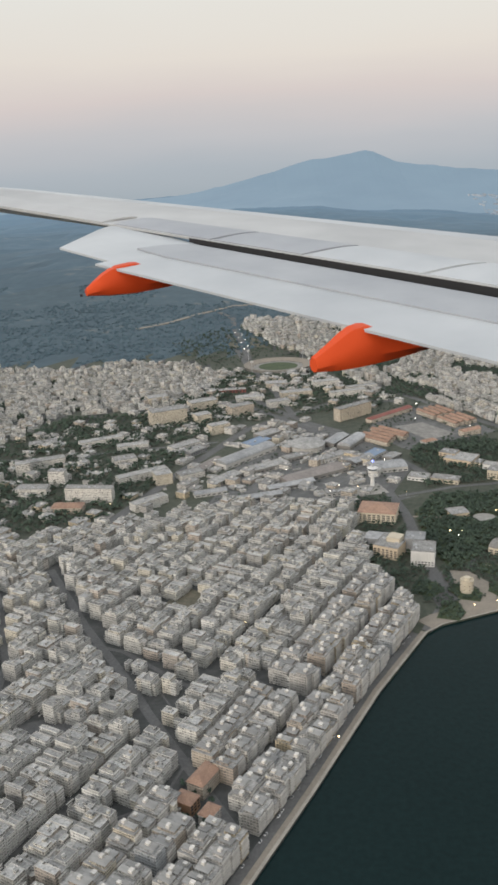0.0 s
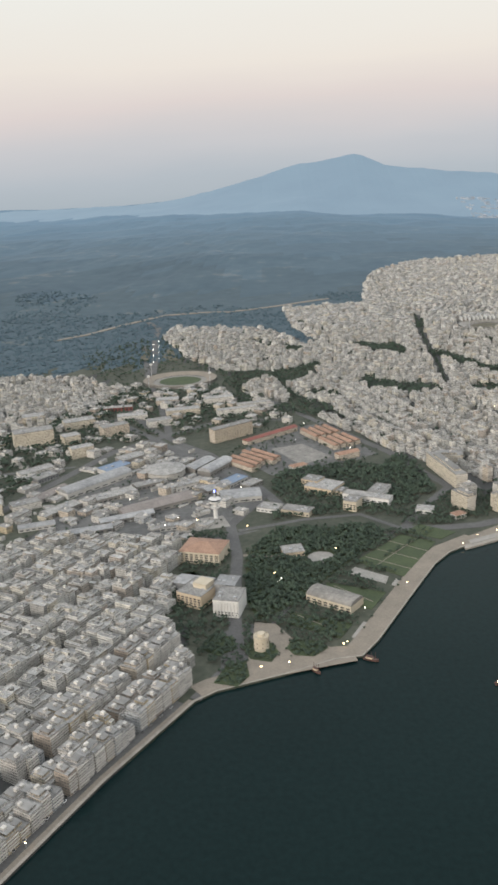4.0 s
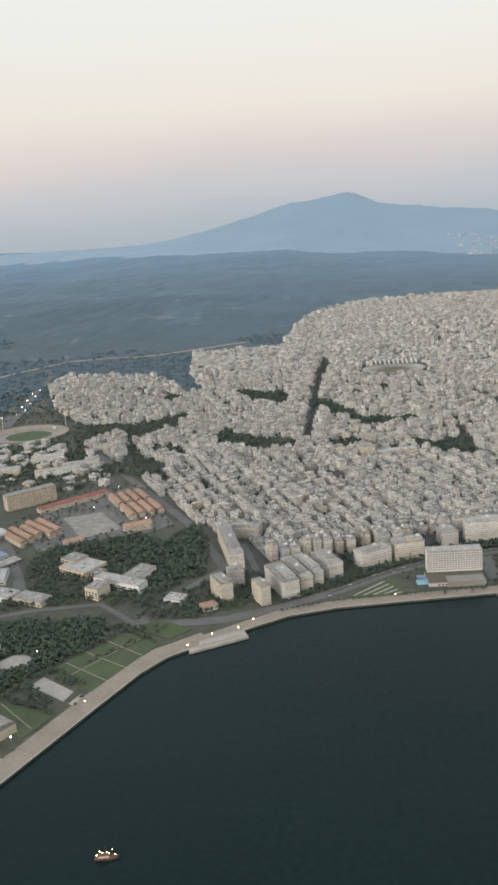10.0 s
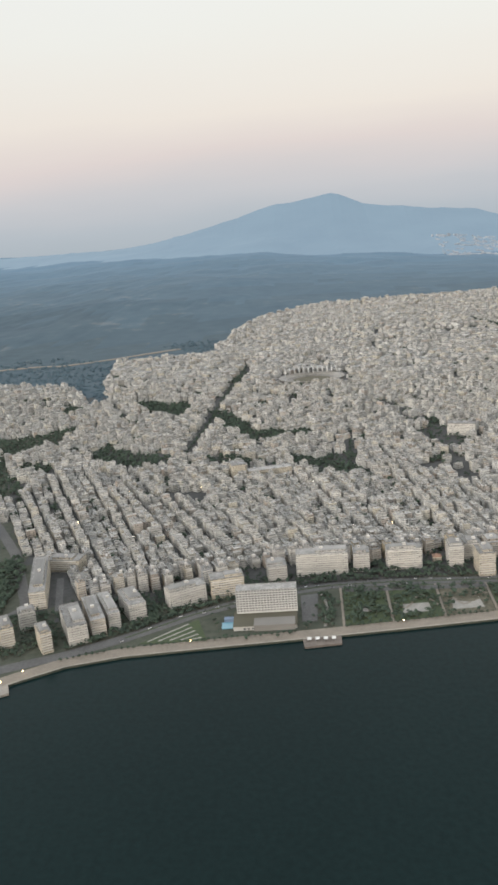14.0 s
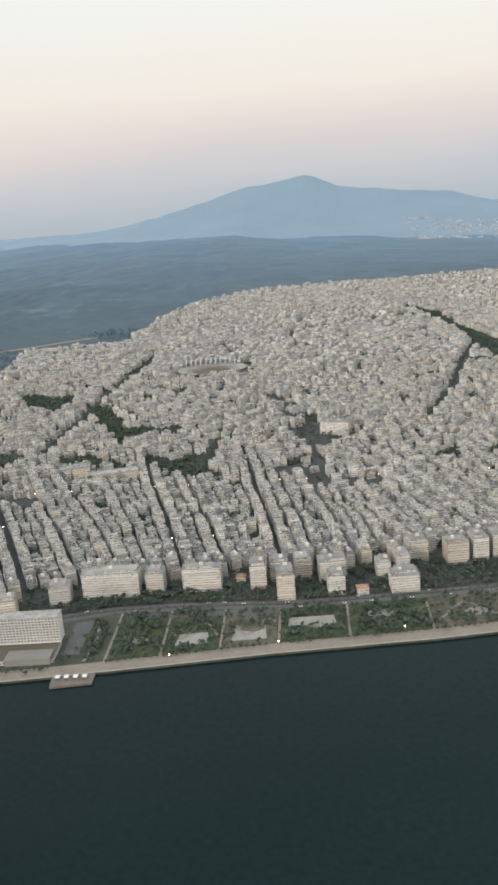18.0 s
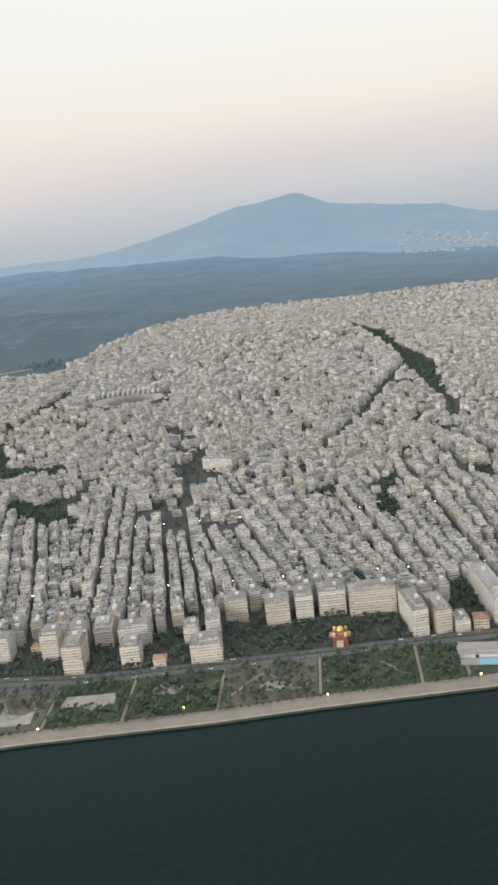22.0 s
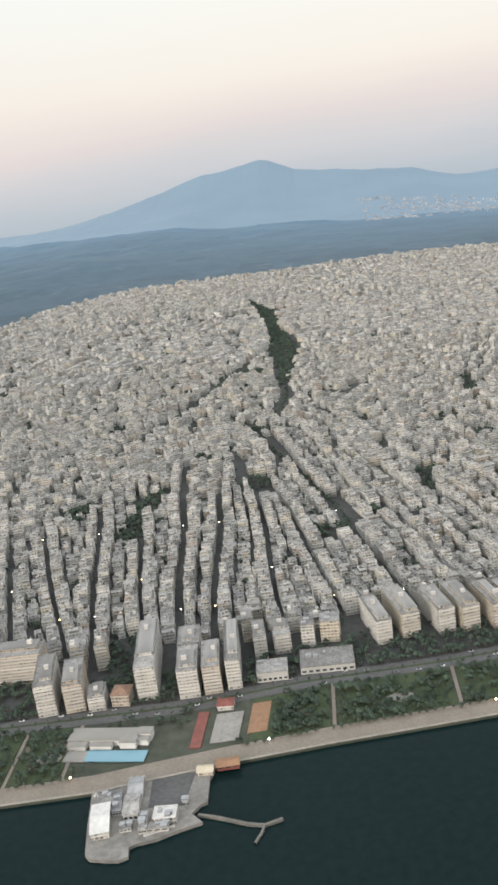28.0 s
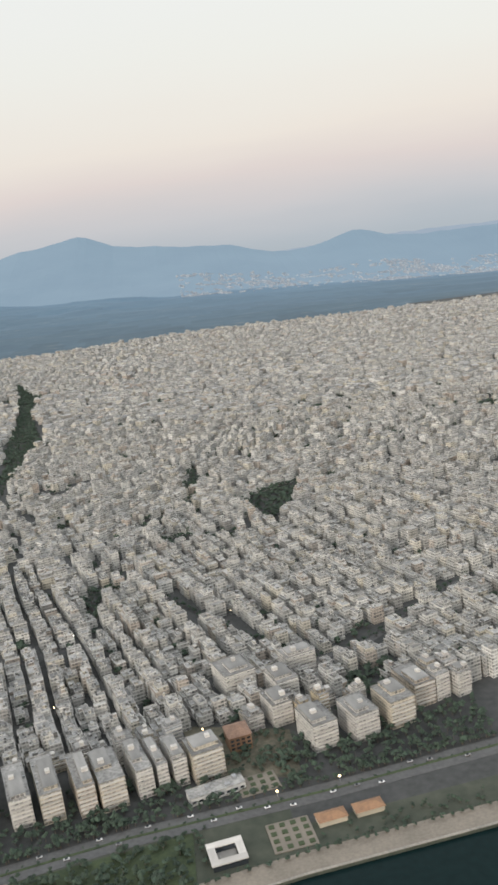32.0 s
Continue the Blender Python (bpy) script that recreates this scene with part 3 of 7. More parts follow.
FRONT_HOUSES = [(436.4, 736, 31, 10, 14, 0, "white"), (380.5, 712, 19.5, 10, 12, 12, "cream"), (357.4, 702.7, 22, 10, 11, 29, "white"), (409, 731, 11.5, 12, 10, 8, "pale grey"), (460, 739, 9.8, 10, 12, 0, "pale grey"), (485.5, 739, 21, 9, 13, 1, "white"),
                (516, 740, 8.7, 12, 13, 2, "white"), (531, 726, 9.6, 14, 14, 3, "cream"), (527, 748, 10, 10, 11, 4, "white"), (540, 749, 9.4, 12, 10.5, 6, "beige"), (557.4, 727, 9, 10, 11, 4, "white"), (556, 744, 15, 11, 11.5, 6, "white"),
                (593, 727, 14.6, 11, 9.5, 4, "white"), (583.5, 746, 7.2, 10, 8.5, 5, "white"), (594, 749, 7.2, 12, 11, 6, "light stone"), (604, 765, 11.4, 12, 11, 8, "cream"), (625, 759, 12, 12, 12.5, 6, "beige"), (638, 763, 8.8, 13, 13, 6, "white"),
                (652, 767, 13.6, 13, 13, 4, "light stone"), (672, 763, 23, 11, 13, 2, "beige"), (263.7, 663.7, 7.8, 17, 12, 28, "cream"), (287.8, 655.4, 6, 13.6, 12, 28, "cream"), (271, 681, 9, 8, 11, 25, "white"), (299.8, 671.4, 10.6, 30, 11, 23, "white"),
                (308.7, 681, 8.2, 33, 10, 22, "beige"), (316, 686.4, 6.6, 31, 10, 24, "light stone"), (328, 693.5, 10, 24, 10, 26, "white"), (264.5, 730, 9.5, 56, 11, 13, "cream"), (273, 762, 22, 12, 8, -10, "cream")]
# slabs end-on to the avenue: middle of the seaward end, width, depth, height, lean
for x, y, w, d, h, m, word in ((692.6, 732.3, 7.4, 24, 13.5, -.2, "white"), (703.3, 733.8, 7.6, 20, 12, -.2, "beige"), (711.8, 733.4, 6.6, 10, 6, -.15, "white"), (730.8, 738.5, 8, 38, 14, -.12, "white"), (747.2, 737.3, 8, 19, 12, -.1, "white"), (745, 759, 9, 15, 11, -.1, "light stone"),
                               (756.2, 738.8, 7, 20, 12, -.1, "beige"), (764.3, 741, 5.6, 32, 12.5, -.1, "white"), (767.6, 776, 5.2, 14, 9, -.13, "cream"), (773.6, 761.5, 5.4, 14, 10, -.13, "white"), (782.5, 764, 7, 13, 8.5, -.15, "light stone"), (823.7, 764.6, 6.4, 24, 10.5, -.25, "white"),
                               (834.7, 768.1, 7.6, 26, 11, -.26, "cream"), (849.1, 769.3, 7.2, 22, 11, -.27, "white"), (859, 769.5, 7.2, 24, 11, -.27, "cream"), (870.4, 769.7, 6, 22, 11, -.28, "beige"), (879, 770.5, 8.6, 20, 11, -.28, "cream"), (889.4, 774, 5.6, 20, 10.5, -.3, "white"),
                               (895.2, 776, 3.8, 18, 10, -.3, "light stone"), (901.2, 777, 4.8, 16, 10.5, -.3, "white"), (910.8, 777.5, 11, 12, 11, -.3, "cream"), (939.6, 803, 8, 12, 9, -.3, "white"), (952, 783.2, 9.4, 15, 10, -.3, "white"), (967, 784.4, 9.4, 14, 10.5, -.3, "light stone"),
                               (981, 789, 10, 14, 10.5, -.3, "cream"), (992, 799, 9, 16, 9.5, -.3, "beige"), (944, 818, 9, 13, 9.5, -.3, "white"), (952, 836, 13, 9, 10, -.3, "light stone"), (926.7, 829, 13, 15, 10, -.33, "white")):
    FRONT_HOUSES.append((x + m * d / 2, y + d / 2, w, d, h, -math.degrees(math.atan(m)), word))
INNER_LOTS = [(778.4, 749, 12, 9.5, 3), (799.8, 754, 21, 13, 2), (792.6, 771, 5.5, 7, 0), (801.8, 774, 8, 8, -2), (921.6, 796, 8, 9, 10), (720.6, 739, 7, 7, -4), (506, 745, 5, 5, 0), (571, 724, 6, 5, 4), (570, 1028, 25, 9, -18), (398, 936, 36, 9, 14), (372, 938, 12, 14, 14)]
LOTS = [(a, b, w, d, radians(q)) for a, b, w, d, q in [house[:4] + house[5:6] for house in FRONT_HOUSES] + INNER_LOTS]


# ---- sea, land, far mountains ----
sea_x = [p[0] for p in COAST]
sea_v = [(x, y, 0.0) for x in sea_x for y in (min(coast_y(x) - 60, -4800), coast_y(x) - 60, coast_y(x) + 2)]
sea_f = [(3 * i + k, 3 * i + 3 + k, 3 * i + 4 + k, 3 * i + 1 + k) for i in range(len(sea_x) - 1) for k in (0, 1)]
tagged(new("water", mesh_of("water", sea_v, sea_f, SEA)), "dark teal sea water with faint ripples in the bay", "sea", "", "structure")
land()


def slope_height(x, y, crest, depth, bumps, base):
    q = max(0.0, min(1.0, 1 - (crest - y) / depth))
    top = base + sum(a * math.exp(-abs((x - c) / s) ** p) for c, a, s, p in bumps) + 5 * noise.fractal((x * 0.012, 7.0, 1.0), 1.0, 2.0, 4)
    foot = land_height(x, min(y, 5000)) - 4
    return foot + (top - foot) * (q ** 1.25) * (1 + 0.22 * (1 - q) * noise.noise((x * 0.006, q * 2.5, 2.0)))


def ridge(name, x0, x1, crest, depth, bumps, base, mat, label):
    """A far mountain range: one crest line of broad summits with spurs running down to the plain."""
    v, f, nx, ny = [], [], 150, 16
    for i in range(nx + 1):
        x = x0 + (x1 - x0) * i / nx
        for k in range(ny + 1):
            y = crest - depth * (1 - k / ny)
            v.append((x, y, slope_height(x, y, crest, depth, bumps, base)))
    for i in range(nx):
        for k in range(ny):
            a = i * (ny + 1) + k
            f.append((a, a + ny + 1, a + ny + 2, a + 1))
    return tagged(new(name, mesh_of(name, v, f, mat)), label, "mountain", "", "structure")


PEAKS = [(300, 105, 300, 2.0), (597, 46, 105, 2.3), (760, 115, 480, 2.4), (-80, 40, 250, 2.0), (1270, 32, 150, 2.0), (1876, 62, 150, 1.6)]
FARPEAKS = [(2150, 14, 500, 2.0)]
# both ranges emit a blue tone: the haze before them is painted as glow
HAZE = material("haze_glow_mountain", (0.05, 0.07, 0.085), (0.035, 0.05, 0.065), 1.0, grain=0.004, patch=0.0012, emit=(0.165, 0.240, 0.310, 1.0))
PALEHAZE = material("pale_haze_glow_mountain", (0.05, 0.06, 0.07), (0.04, 0.05, 0.06), 1.0, grain=0.004, patch=0.0012, emit=(0.25, 0.31, 0.385, 1.0))


def far_backdrop():
    ridge("backdrop", -1500, 4300, 4780, 900, PEAKS, 22, HAZE, "mountain range far behind the city, blue haze put into its glow")
    ridge("backdrop", 500, 4400, 4930, 300, FARPEAKS, 24, PALEHAZE, "paler mountain range, more haze put into its glow")


far_backdrop()


# ---- the dense city ----
LARGE = [(41, 762, 20), (-14, 742, 34), (42, 690, 30), (104, 702, 20), (82, 768, 20), (-8, 645, 24), (112, 785, 34), (185, 835, 40), (92, 854, 24), (150, 800, 34), (25, 1088, 50), (-92, 858, 20), (-136, 655, 22), (-169, 694, 12), (-150, 637, 14), (-100, 700, 24), (-190, 742, 20), (-150, 800, 24),
         (-118, 780, 16), (95, 935, 26), (-60, 910, 18), (87, 664, 6), (83, 600, 18), (83, 545, 18), (102, 527, 12)]


def on_lot(x, y):
    return any(math.hypot(x - a, y - b) < r for a, b, r in LARGE)



rng = random.Random(11)
GAPS = []  # open plots between houses, planted with trees
NEAR = []  # houses of the front rows, which become things of their own


def lay(pile, x, y, w, d, h, ang, bands):
    pile.house(x, y, GROUND - 0.05, w, d, h, ang, rng, bands)


def coast_gap(x, y):
    return off_line(x, y, COAST[1:-1])


def centre_city(pile):
    """Blocks of the old centre along the quay: rows in step with the shore line."""
    ang = math.atan2(0.872, 0.49)
    ux, uy = math.cos(ang), math.sin(ang)
    rows = []
    edges = [(8.4, 28.4), (32.4, 56.4), (60.8, 86.0)]
    edge = 91.6
    while edge < 420:
        deep = rng.uniform(20, 25)
        edges.append((edge, edge + deep))
        edge += deep + rng.uniform(3.6, 4.8)
    for a, b in edges:
        rows += [(a, a + (b - a) * 0.46), (b - (b - a) * 0.46, b)]
    for r, (a, b) in enumerate(rows):
        s, block, level = -330.0 + rng.uniform(0, 8), 0.0, 8.4
        while s < 480:
            w = rng.uniform(3.8, 7.4)
            if block > rng.uniform(30, 60):
                s, block, level = s + 3.8, 0, rng.choice((7.0, 8.4, 8.4, 9.8, 9.8))
            mid = s + w / 2
            d = b - a + rng.uniform(-2.2, 0.2)
            off = (a + b) / 2
            x, y = -10 + ux * mid - uy * off, 264 + uy * mid + ux * off
            s, block = s + w + rng.choice((0.05, 0.05, 0.05, 0.5)), block + w
            if not inside(x, y, CENTRE) or kept_clear(x, y, 2.6):
                continue
            h = level + rng.choice((-2.8, -1.4, 0, 0, 0, 0, 0.7, 1.4)) + rng.uniform(-.3, .3)
            near = coast_gap(x, y) < 64 and y > 210
            if rng.random() < 0.6:
                inward = (-1 if r % 2 else 1) * (d / 2 + 0.9)
                pile.body(x - uy * inward, y + ux * inward, GROUND - 0.05, w * rng.uniform(0.4, 0.9), 2.4, h * rng.uniform(0.3, 0.95), ang)
            house = (x, y, w, d, h, ang, 9)
            NEAR.append(house) if near else lay(pile, *house[:6], 8 if y < 520 else 0)


# streets running inland: where each crosses a line 30 m behind the avenue, its lean, its width
INLAND = [(150, -.46, 2.6), (176, -.46, 2.6), (203, -.45, 2.6), (229, -.44, 5.0), (262, -.42, 2.8), (286, -.41, 3.0), (318, -.39, 2.8), (340, -.42, 4.2), (368, -.44, 4.4), (401, -.45, 3.2), (427, -.44, 2.6), (445, -.34, 2.6), (466, -.26, 3.2),
          (492, -.27, 3.4), (526, -.16, 3.8), (545, -.16, 3.0), (567, -.18, 3.4), (584, -.20, 2.8), (606, -.30, 2.8), (634, -.31, 3.6), (663, -.33, 3.8), (687, -.37, 3.0), (699.5, -.21, 4.2), (722, -.20, 2.8), (737.6, -.125, 5.0), (752.4, -.08, 4.4),
          (782.6, -.13, 3.0), (809.6, -.22, 3.0), (841.6, -.27, 5.2), (866.6, -.25, 2.8), (891.6, -.30, 2.8), (917.6, -.33, 2.8), (950.6, -.35, 4.6), (973.6, -.36, 2.8), (995.6, -.36, 2.8)]
INLAND += [(995.6 + 25 * k, -.36 - .003 * k, 2.8) for k in range(1, 24)]
COLUMNS = []
slope = lambda x: float(np.interp(x, [p[0] for p in INLAND], [p[1] for p in INLAND]))


def east_city(pile):
    """Rows of houses between streets that run inland from the shore avenue."""
    global COLUMNS
    COLUMNS = [(x, 950 + rng.uniform(-75, 55) + max(0, x - 620) * 0.3) for x, _, _ in INLAND]
    for (xa, ma, wa), (xb, mb, wb), (_, end) in zip(INLAND, INLAND[1:], COLUMNS):
        y, run, level = 690.0, 0.0, 7.0
        m = (ma + mb) / 2
        ang = math.atan2(1, m)
        while y < end:
            step = rng.uniform(3.9, 7.2)
            ym = y + step / 2
            la, lb = xa + ma * (ym - 780), xb + mb * (ym - 780)
            y, run = y + step * 0.97, run + step
            if run > rng.uniform(38, 62):
                y, run, level = y + 3.2, 0, rng.choice((5.6, 7.0, 7.0, 8.4))
            wide = (lb - la) * abs(math.sin(ang)) - wa / 2 - wb / 2
            if wide < 4.5:
                continue
            n = max(1, round(wide / 6.8))
            for k in range(n):
                cell = wide / n
                q = (k + 0.5) / n
                x = la + (lb - la) * (wa / 2 + wide * q) / (wide + wa / 2 + wb / 2)
                front = float(np.interp(x, [p[0] for p in FRONT], [p[1] for p in FRONT]))
                if ym < front + step / 2 or not inside(x, ym, EAST_EDGE) or kept_clear(x, ym, 2.6):
                    continue
                first = ym < front + 14
                middle = 0 < k < n - 1
                yard = rng.uniform(0.2, 2.0) if n > 1 else 0
                d = cell - yard
                if n > 1:
                    x += yard / 2 * (-1 if k == 0 else 1 if k == n - 1 else 0)
                h = rng.choice((8.4, 9.8, 11.2, 11.2)) if first else level - (rng.choice((1.4, 2.8, 4.2)) if middle else rng.choice((-1.4, -0.7, 0, 0, 0, 0, 1.4, 2.8)))
                h += rng.uniform(-.5, .5) + (0 if first else 1.8 * noise.noise((x * 0.03, ym * 0.03, 5.0)))
                if rng.random() < (0.4 if first else 0.22 if middle else 0.045):
                    GAPS.append((x, ym))
                    continue
                bend = 2.0 * noise.noise((x * 0.004, ym * 0.014, 6.0))
                house = (x + bend + rng.uniform(-.3, .3), ym, step * 0.985, d, max(3.0, h), ang + rng.uniform(-.03, .03), 9)
                NEAR.append(house) if ym < front + 20 and 250 < x < 1010 else lay(pile, *house[:6], 7 if ym < front + 60 else 0)


def grid_city(pile, area, ang, box, pitch, clutter=2, thin=0.0, hs=(7, 8.4, 8.4, 9.8, 11.2)):
    """A district of house rows on a turned grid within an area."""
    c, s = math.cos(ang), math.sin(ang)
    x0, x1, y0, y1 = box
    cx, cy = (x0 + x1) / 2, (y0 + y1) / 2
    reach = math.hypot(x1 - x0, y1 - y0) / 2
    v = -reach
    while v < reach:
        for row in (0, 1):
            u, run = -reach + rng.uniform(0, 8), 0
            while u < reach:
                w = rng.uniform(5.5, 10.5)
                a, b = u + w / 2, v + 5 + row * 10
                x, y = cx + a * c - b * s, cy + a * s + b * c
                u, run = u + w, run + w
                if run > rng.uniform(40, 80):
                    u, run = u + 4.5, 0
                if not (x0 < x < x1 and y0 < y < y1) or not area(x + rng.uniform(-9, 9), y + rng.uniform(-14, 14)) or rng.random() < thin or kept_clear(x, y, 4.0):
                    continue
                z = land_height(x, y) - 1.0
                pile.house(x, y, z, w * 0.99, rng.uniform(7.5, 9.6), rng.choice(hs) + 1 + rng.uniform(-.4, .4), ang, rng, 0, clutter if y < 1500 else 0)
        v += pitch + rng.uniform(-1, 1)
    return pile


def mixed_city(pile, area, box, size=88.0):
    """Grown quarters: each with its own turn and street spacing, meeting along uneven seams."""
    x0, x1, y0, y1 = box
    seeds = []
    y = y0
    while y < y1 + size:
        x = x0
        while x < x1 + size:
            seeds.append((x + rng.uniform(-.38, .38) * size, y + rng.uniform(-.38, .38) * size, rng.uniform(0.1, 0.9) + 0.5 * noise.noise((x * 0.003, y * 0.003, 2.0))))
            x += size
        y += size * 0.9
    spots = np.array([q[:2] for q in seeds])
    for me, (sx, sy, ang) in enumerate(seeds):
        if not (x0 - size < sx < x1 + size) or not any(area(sx + i * 40, sy + j * 40) for i in (-1, 0, 1) for j in (-1, 0, 1)):
            continue
        around = spots[np.hypot(spots[:, 0] - sx, spots[:, 1] - sy) < 2.6 * size]
        c, s = math.cos(ang), math.sin(ang)
        far_off = sy > 1330
        v = -size
        while v < size:
            deep = rng.uniform(5.6, 8.0) * (1.15 if far_off else 1.0)
            for row in (0, 1):
                u, run = -size + rng.uniform(0, 9), rng.uniform(0, 30)
                while u < size:
                    w = rng.uniform(4.0, 7.6) * (1.15 if far_off else 1.0)
                    a, b = u + w / 2, v + deep * (row + 0.5) + row * rng.uniform(0.3, 1.6)
                    x, y = sx + a * c - b * s, sy + a * s + b * c
                    x, y = x + 6 * noise.noise((x * 0.02, y * 0.02, 1.0)), y + 6 * noise.noise((x * 0.02, y * 0.02, 7.0))
                    u, run = u + w, run + w
                    if run > rng.uniform(34, 70):
                        u, run = u + rng.uniform(2.8, 4.2), 0
                    if not (x0 < x < x1 and y0 < y < y1) or not area(x, y) or kept_clear(x, y, 2.2):
                        continue
                    if rng.random() < 0.05 or noise.noise((x * 0.03, y * 0.03, 9.0)) > 0.52:
                        if y < 1500:
                            GAPS.append((x, y))
                        continue
                    gap = np.sort(np.hypot(around[:, 0] - x, around[:, 1] - y))
                    own = math.hypot(sx - x, sy - y)
                    if own > gap[0] + 0.01 or gap[1] - own < 3.2:
                        continue
                    z = land_height(x, y) - 1.0
                    h = rng.choice((2.8, 4.2, 4.2, 5.6, 5.6, 7, 7, 8.4)) + 0.9 + rng.uniform(-.5, .5)
                    d = deep * rng.uniform(0.82, 1.0)
                    turn = ang + rng.uniform(-.06, .06)
                    if far_off:
                        pile.box(x, y, z, w * 0.97, d, h, turn)
                        if rng.random() < 0.7:
                            pile.box(x + rng.uniform(-1, 1), y + rng.uniform(-1, 1), z + h, w * rng.uniform(.3, .7), d * rng.uniform(.3, .7), rng.uniform(1, 2.2), turn)
                    else:
                        pile.house(x, y, z, w * 0.985, d, h, turn, rng, 0, 2 if y < 1120 else 1)
            v += 2 * deep + rng.uniform(3.2, 5.0)
    return pile


def quarters(x, y):
    """Behind the shore columns, as far as the built-up edge and the line of sight to it."""
    if not inside(x, y, EAST_EDGE):
        return inside(x, y, QUARTER)
    foot = x
    for _ in range(4):
        foot = x - slope(foot) * (y - 780)
    start = [end for at, end in COLUMNS if at <= foot]
    return y > (start[-1] if start else 0) + 1.5 and x - 760 < (y - 700) * 1.15


# the blue cast of both renders is distance haze painted into base colour
HAZEWHITE = material("hazed_white_render", (0.45, 0.49, 0.53), (0.36, 0.39, 0.43), 0.9, grain=0.2, patch=0.02)
SUBURB = material("hazed_suburb_render", (0.33, 0.37, 0.41), (0.24, 0.27, 0.31), 0.9, grain=0.2, patch=0.02)
CITY_MATS = [WALLS, ROOFS, CONCRETE, DARKROOF]
centre, east, back, upper, far = Pile(), Pile(), Pile(), Pile(), Pile()
centre_city(centre)
east_city(east)
mixed_city(back, quarters, (-30, 2050, 905, 2200))
mixed_city(upper, lambda x, y: inside(x, y, UPPER), (-560, -20, 800, 1150), 74.0)
campus_list = []
class Listed:
    def house(self, x, y, z, w, d, h, ang, *rest):
        campus_list.append((x, y, w, d, h, ang))


campus_pile = Listed()
CAMPUS = [(-110, 600), (-70, 640), (110, 640), (116, 700), (110, 740), (60, 830), (40, 880), (160, 900), (90, 1000), (60, 1080), (-60, 1040), (-110, 905), (-220, 860), (-330, 700), (-200, 575)]
grid_city(campus_pile, lambda x, y: inside(x, y, CAMPUS) and not on_lot(x, y) and min(off_line(x, y, line) for line in MAIN_ROADS) > 8, radians(58), (-330, 170, 570, 1090), 19, thin=0.74, hs=(1.0, 1.5, 2.2, 3, 4, 5))
for _ in range(19000):
    x, y = rng.uniform(1000, 3500), rng.uniform(3700, 4300)
    if noise.noise((x * 0.004, y * 0.003, 5)) + 0.9 * noise.noise((x * 0.03, y * 0.02, 1)) > 0.1 - max(0.0, (x - 1500) / 4000):
        z = slope_height(x, y, 4780, 900, PEAKS, 22) if y > 3880 else land_height(x, y)
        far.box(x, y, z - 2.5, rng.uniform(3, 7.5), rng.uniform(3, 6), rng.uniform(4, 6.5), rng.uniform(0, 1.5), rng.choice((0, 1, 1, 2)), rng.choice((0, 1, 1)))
for pile, label in ((centre, "pale flat-roofed apartment blocks of the old centre"), (east, "pale apartment rows along narrow streets running inland"),
                    (back, "dense pale apartment blocks further inland"), (upper, "pale apartment blocks below the wooded hill"), (far, "scattered suburb houses on the far slopes, haze blue in their white")):
    tagged(pile.made("apartment_blocks", CITY_MATS if pile is not far else [HAZEWHITE, SUBURB, SUBURB]), label, "buildings", "", "stuff")


# low sheds, workshops and kiosks between the larger halls
sheds = Pile()
FAIR = [(-46, 622), (26, 640), (98, 650), (124, 702), (104, 754), (78, 806), (44, 846), (12, 792), (-22, 730)]
for _ in range(1500):
    x, y = rng.uniform(-320, 160), rng.uniform(580, 1060)
    fair = inside(x, y, FAIR)
    if not (fair or (inside(x, y, CAMPUS) and rng.random() < 0.45)) or min(off_line(x, y, line) for line in MAIN_ROADS) < 6.5 or any(math.hypot(x - a, y - b) < r * (0.62 if fair else 0.9) for a, b, r in LARGE):
        continue
    turn = radians(rng.choice((32, 32, 47, 58)) if fair else rng.choice((20, 58, -8)))
    sheds.body(x, y, GROUND - 0.05, rng.uniform(2.0, 9.0), rng.uniform(1.6, 4.5), rng.choice((0.9, 1.2, 1.5, 2.4)), turn)
tagged(sheds.made("service_sheds", [CONCRETE, SHEETS, CONCRETE, DARKROOF]), "low grey service sheds and workshops between the halls", "sheds", "", "stuff")


# ---- front rows: each house a thing of its own ----
def unit_mesh(name, mat, cache={}):
    """A box of one metre standing on its base, shared by the many plain pieces of one material."""
    key = (name, mat.name)
    if key not in cache:
        cache[key] = box_mesh(name, 1, 1, 1, mat)
    return cache[key]


def piece(name, mat, parent, x, y, z, w, d, h, rz=0.0, label=""):
    ob = part(name, unit_mesh(name, mat), parent, label)
    ob.location, ob.scale, ob.rotation_euler = (x, y, z), (w, d, h), (0, 0, rz)
    return ob


def root_at(name, x, y, z, ang, label, category, group=""):
    ob = new(name)
    ob.empty_display_size = 0.5
    ob.location, ob.rotation_euler = (x, y, z), (0, 0, ang)
    return tagged(ob, label, category, group)


def walls_mesh(name, w, d, h, mat):
    v = (BOX_V * (w, d, h)).tolist()
    uv = [[(0, 0), (k, 0), (k, h), (0, h)] for k in (w, d, w, d)]
    return mesh_of(name, v, BOX_F[:4], mat, None, uv)


def roof_mesh(name, w, d, mat):
    """Roof slab sunk between parapet walls."""
    t, rim = 0.22, 0.36
    v = []
    for k, z in ((0, -0.02), (0, rim), (t, rim), (t, 0.06)):
        v += [(sx * (w / 2 - k), sy * (d / 2 - k), z) for sx, sy in ((-1, -1), (1, -1), (1, 1), (-1, 1))]
    f = [(a + 4 * r, (a + 1) % 4 + 4 * r, (a + 1) % 4 + 4 * r + 4, a + 4 * r + 4) for r in range(3) for a in range(4)]
    return mesh_of(name, v, f + [(12, 13, 14, 15)], mat)


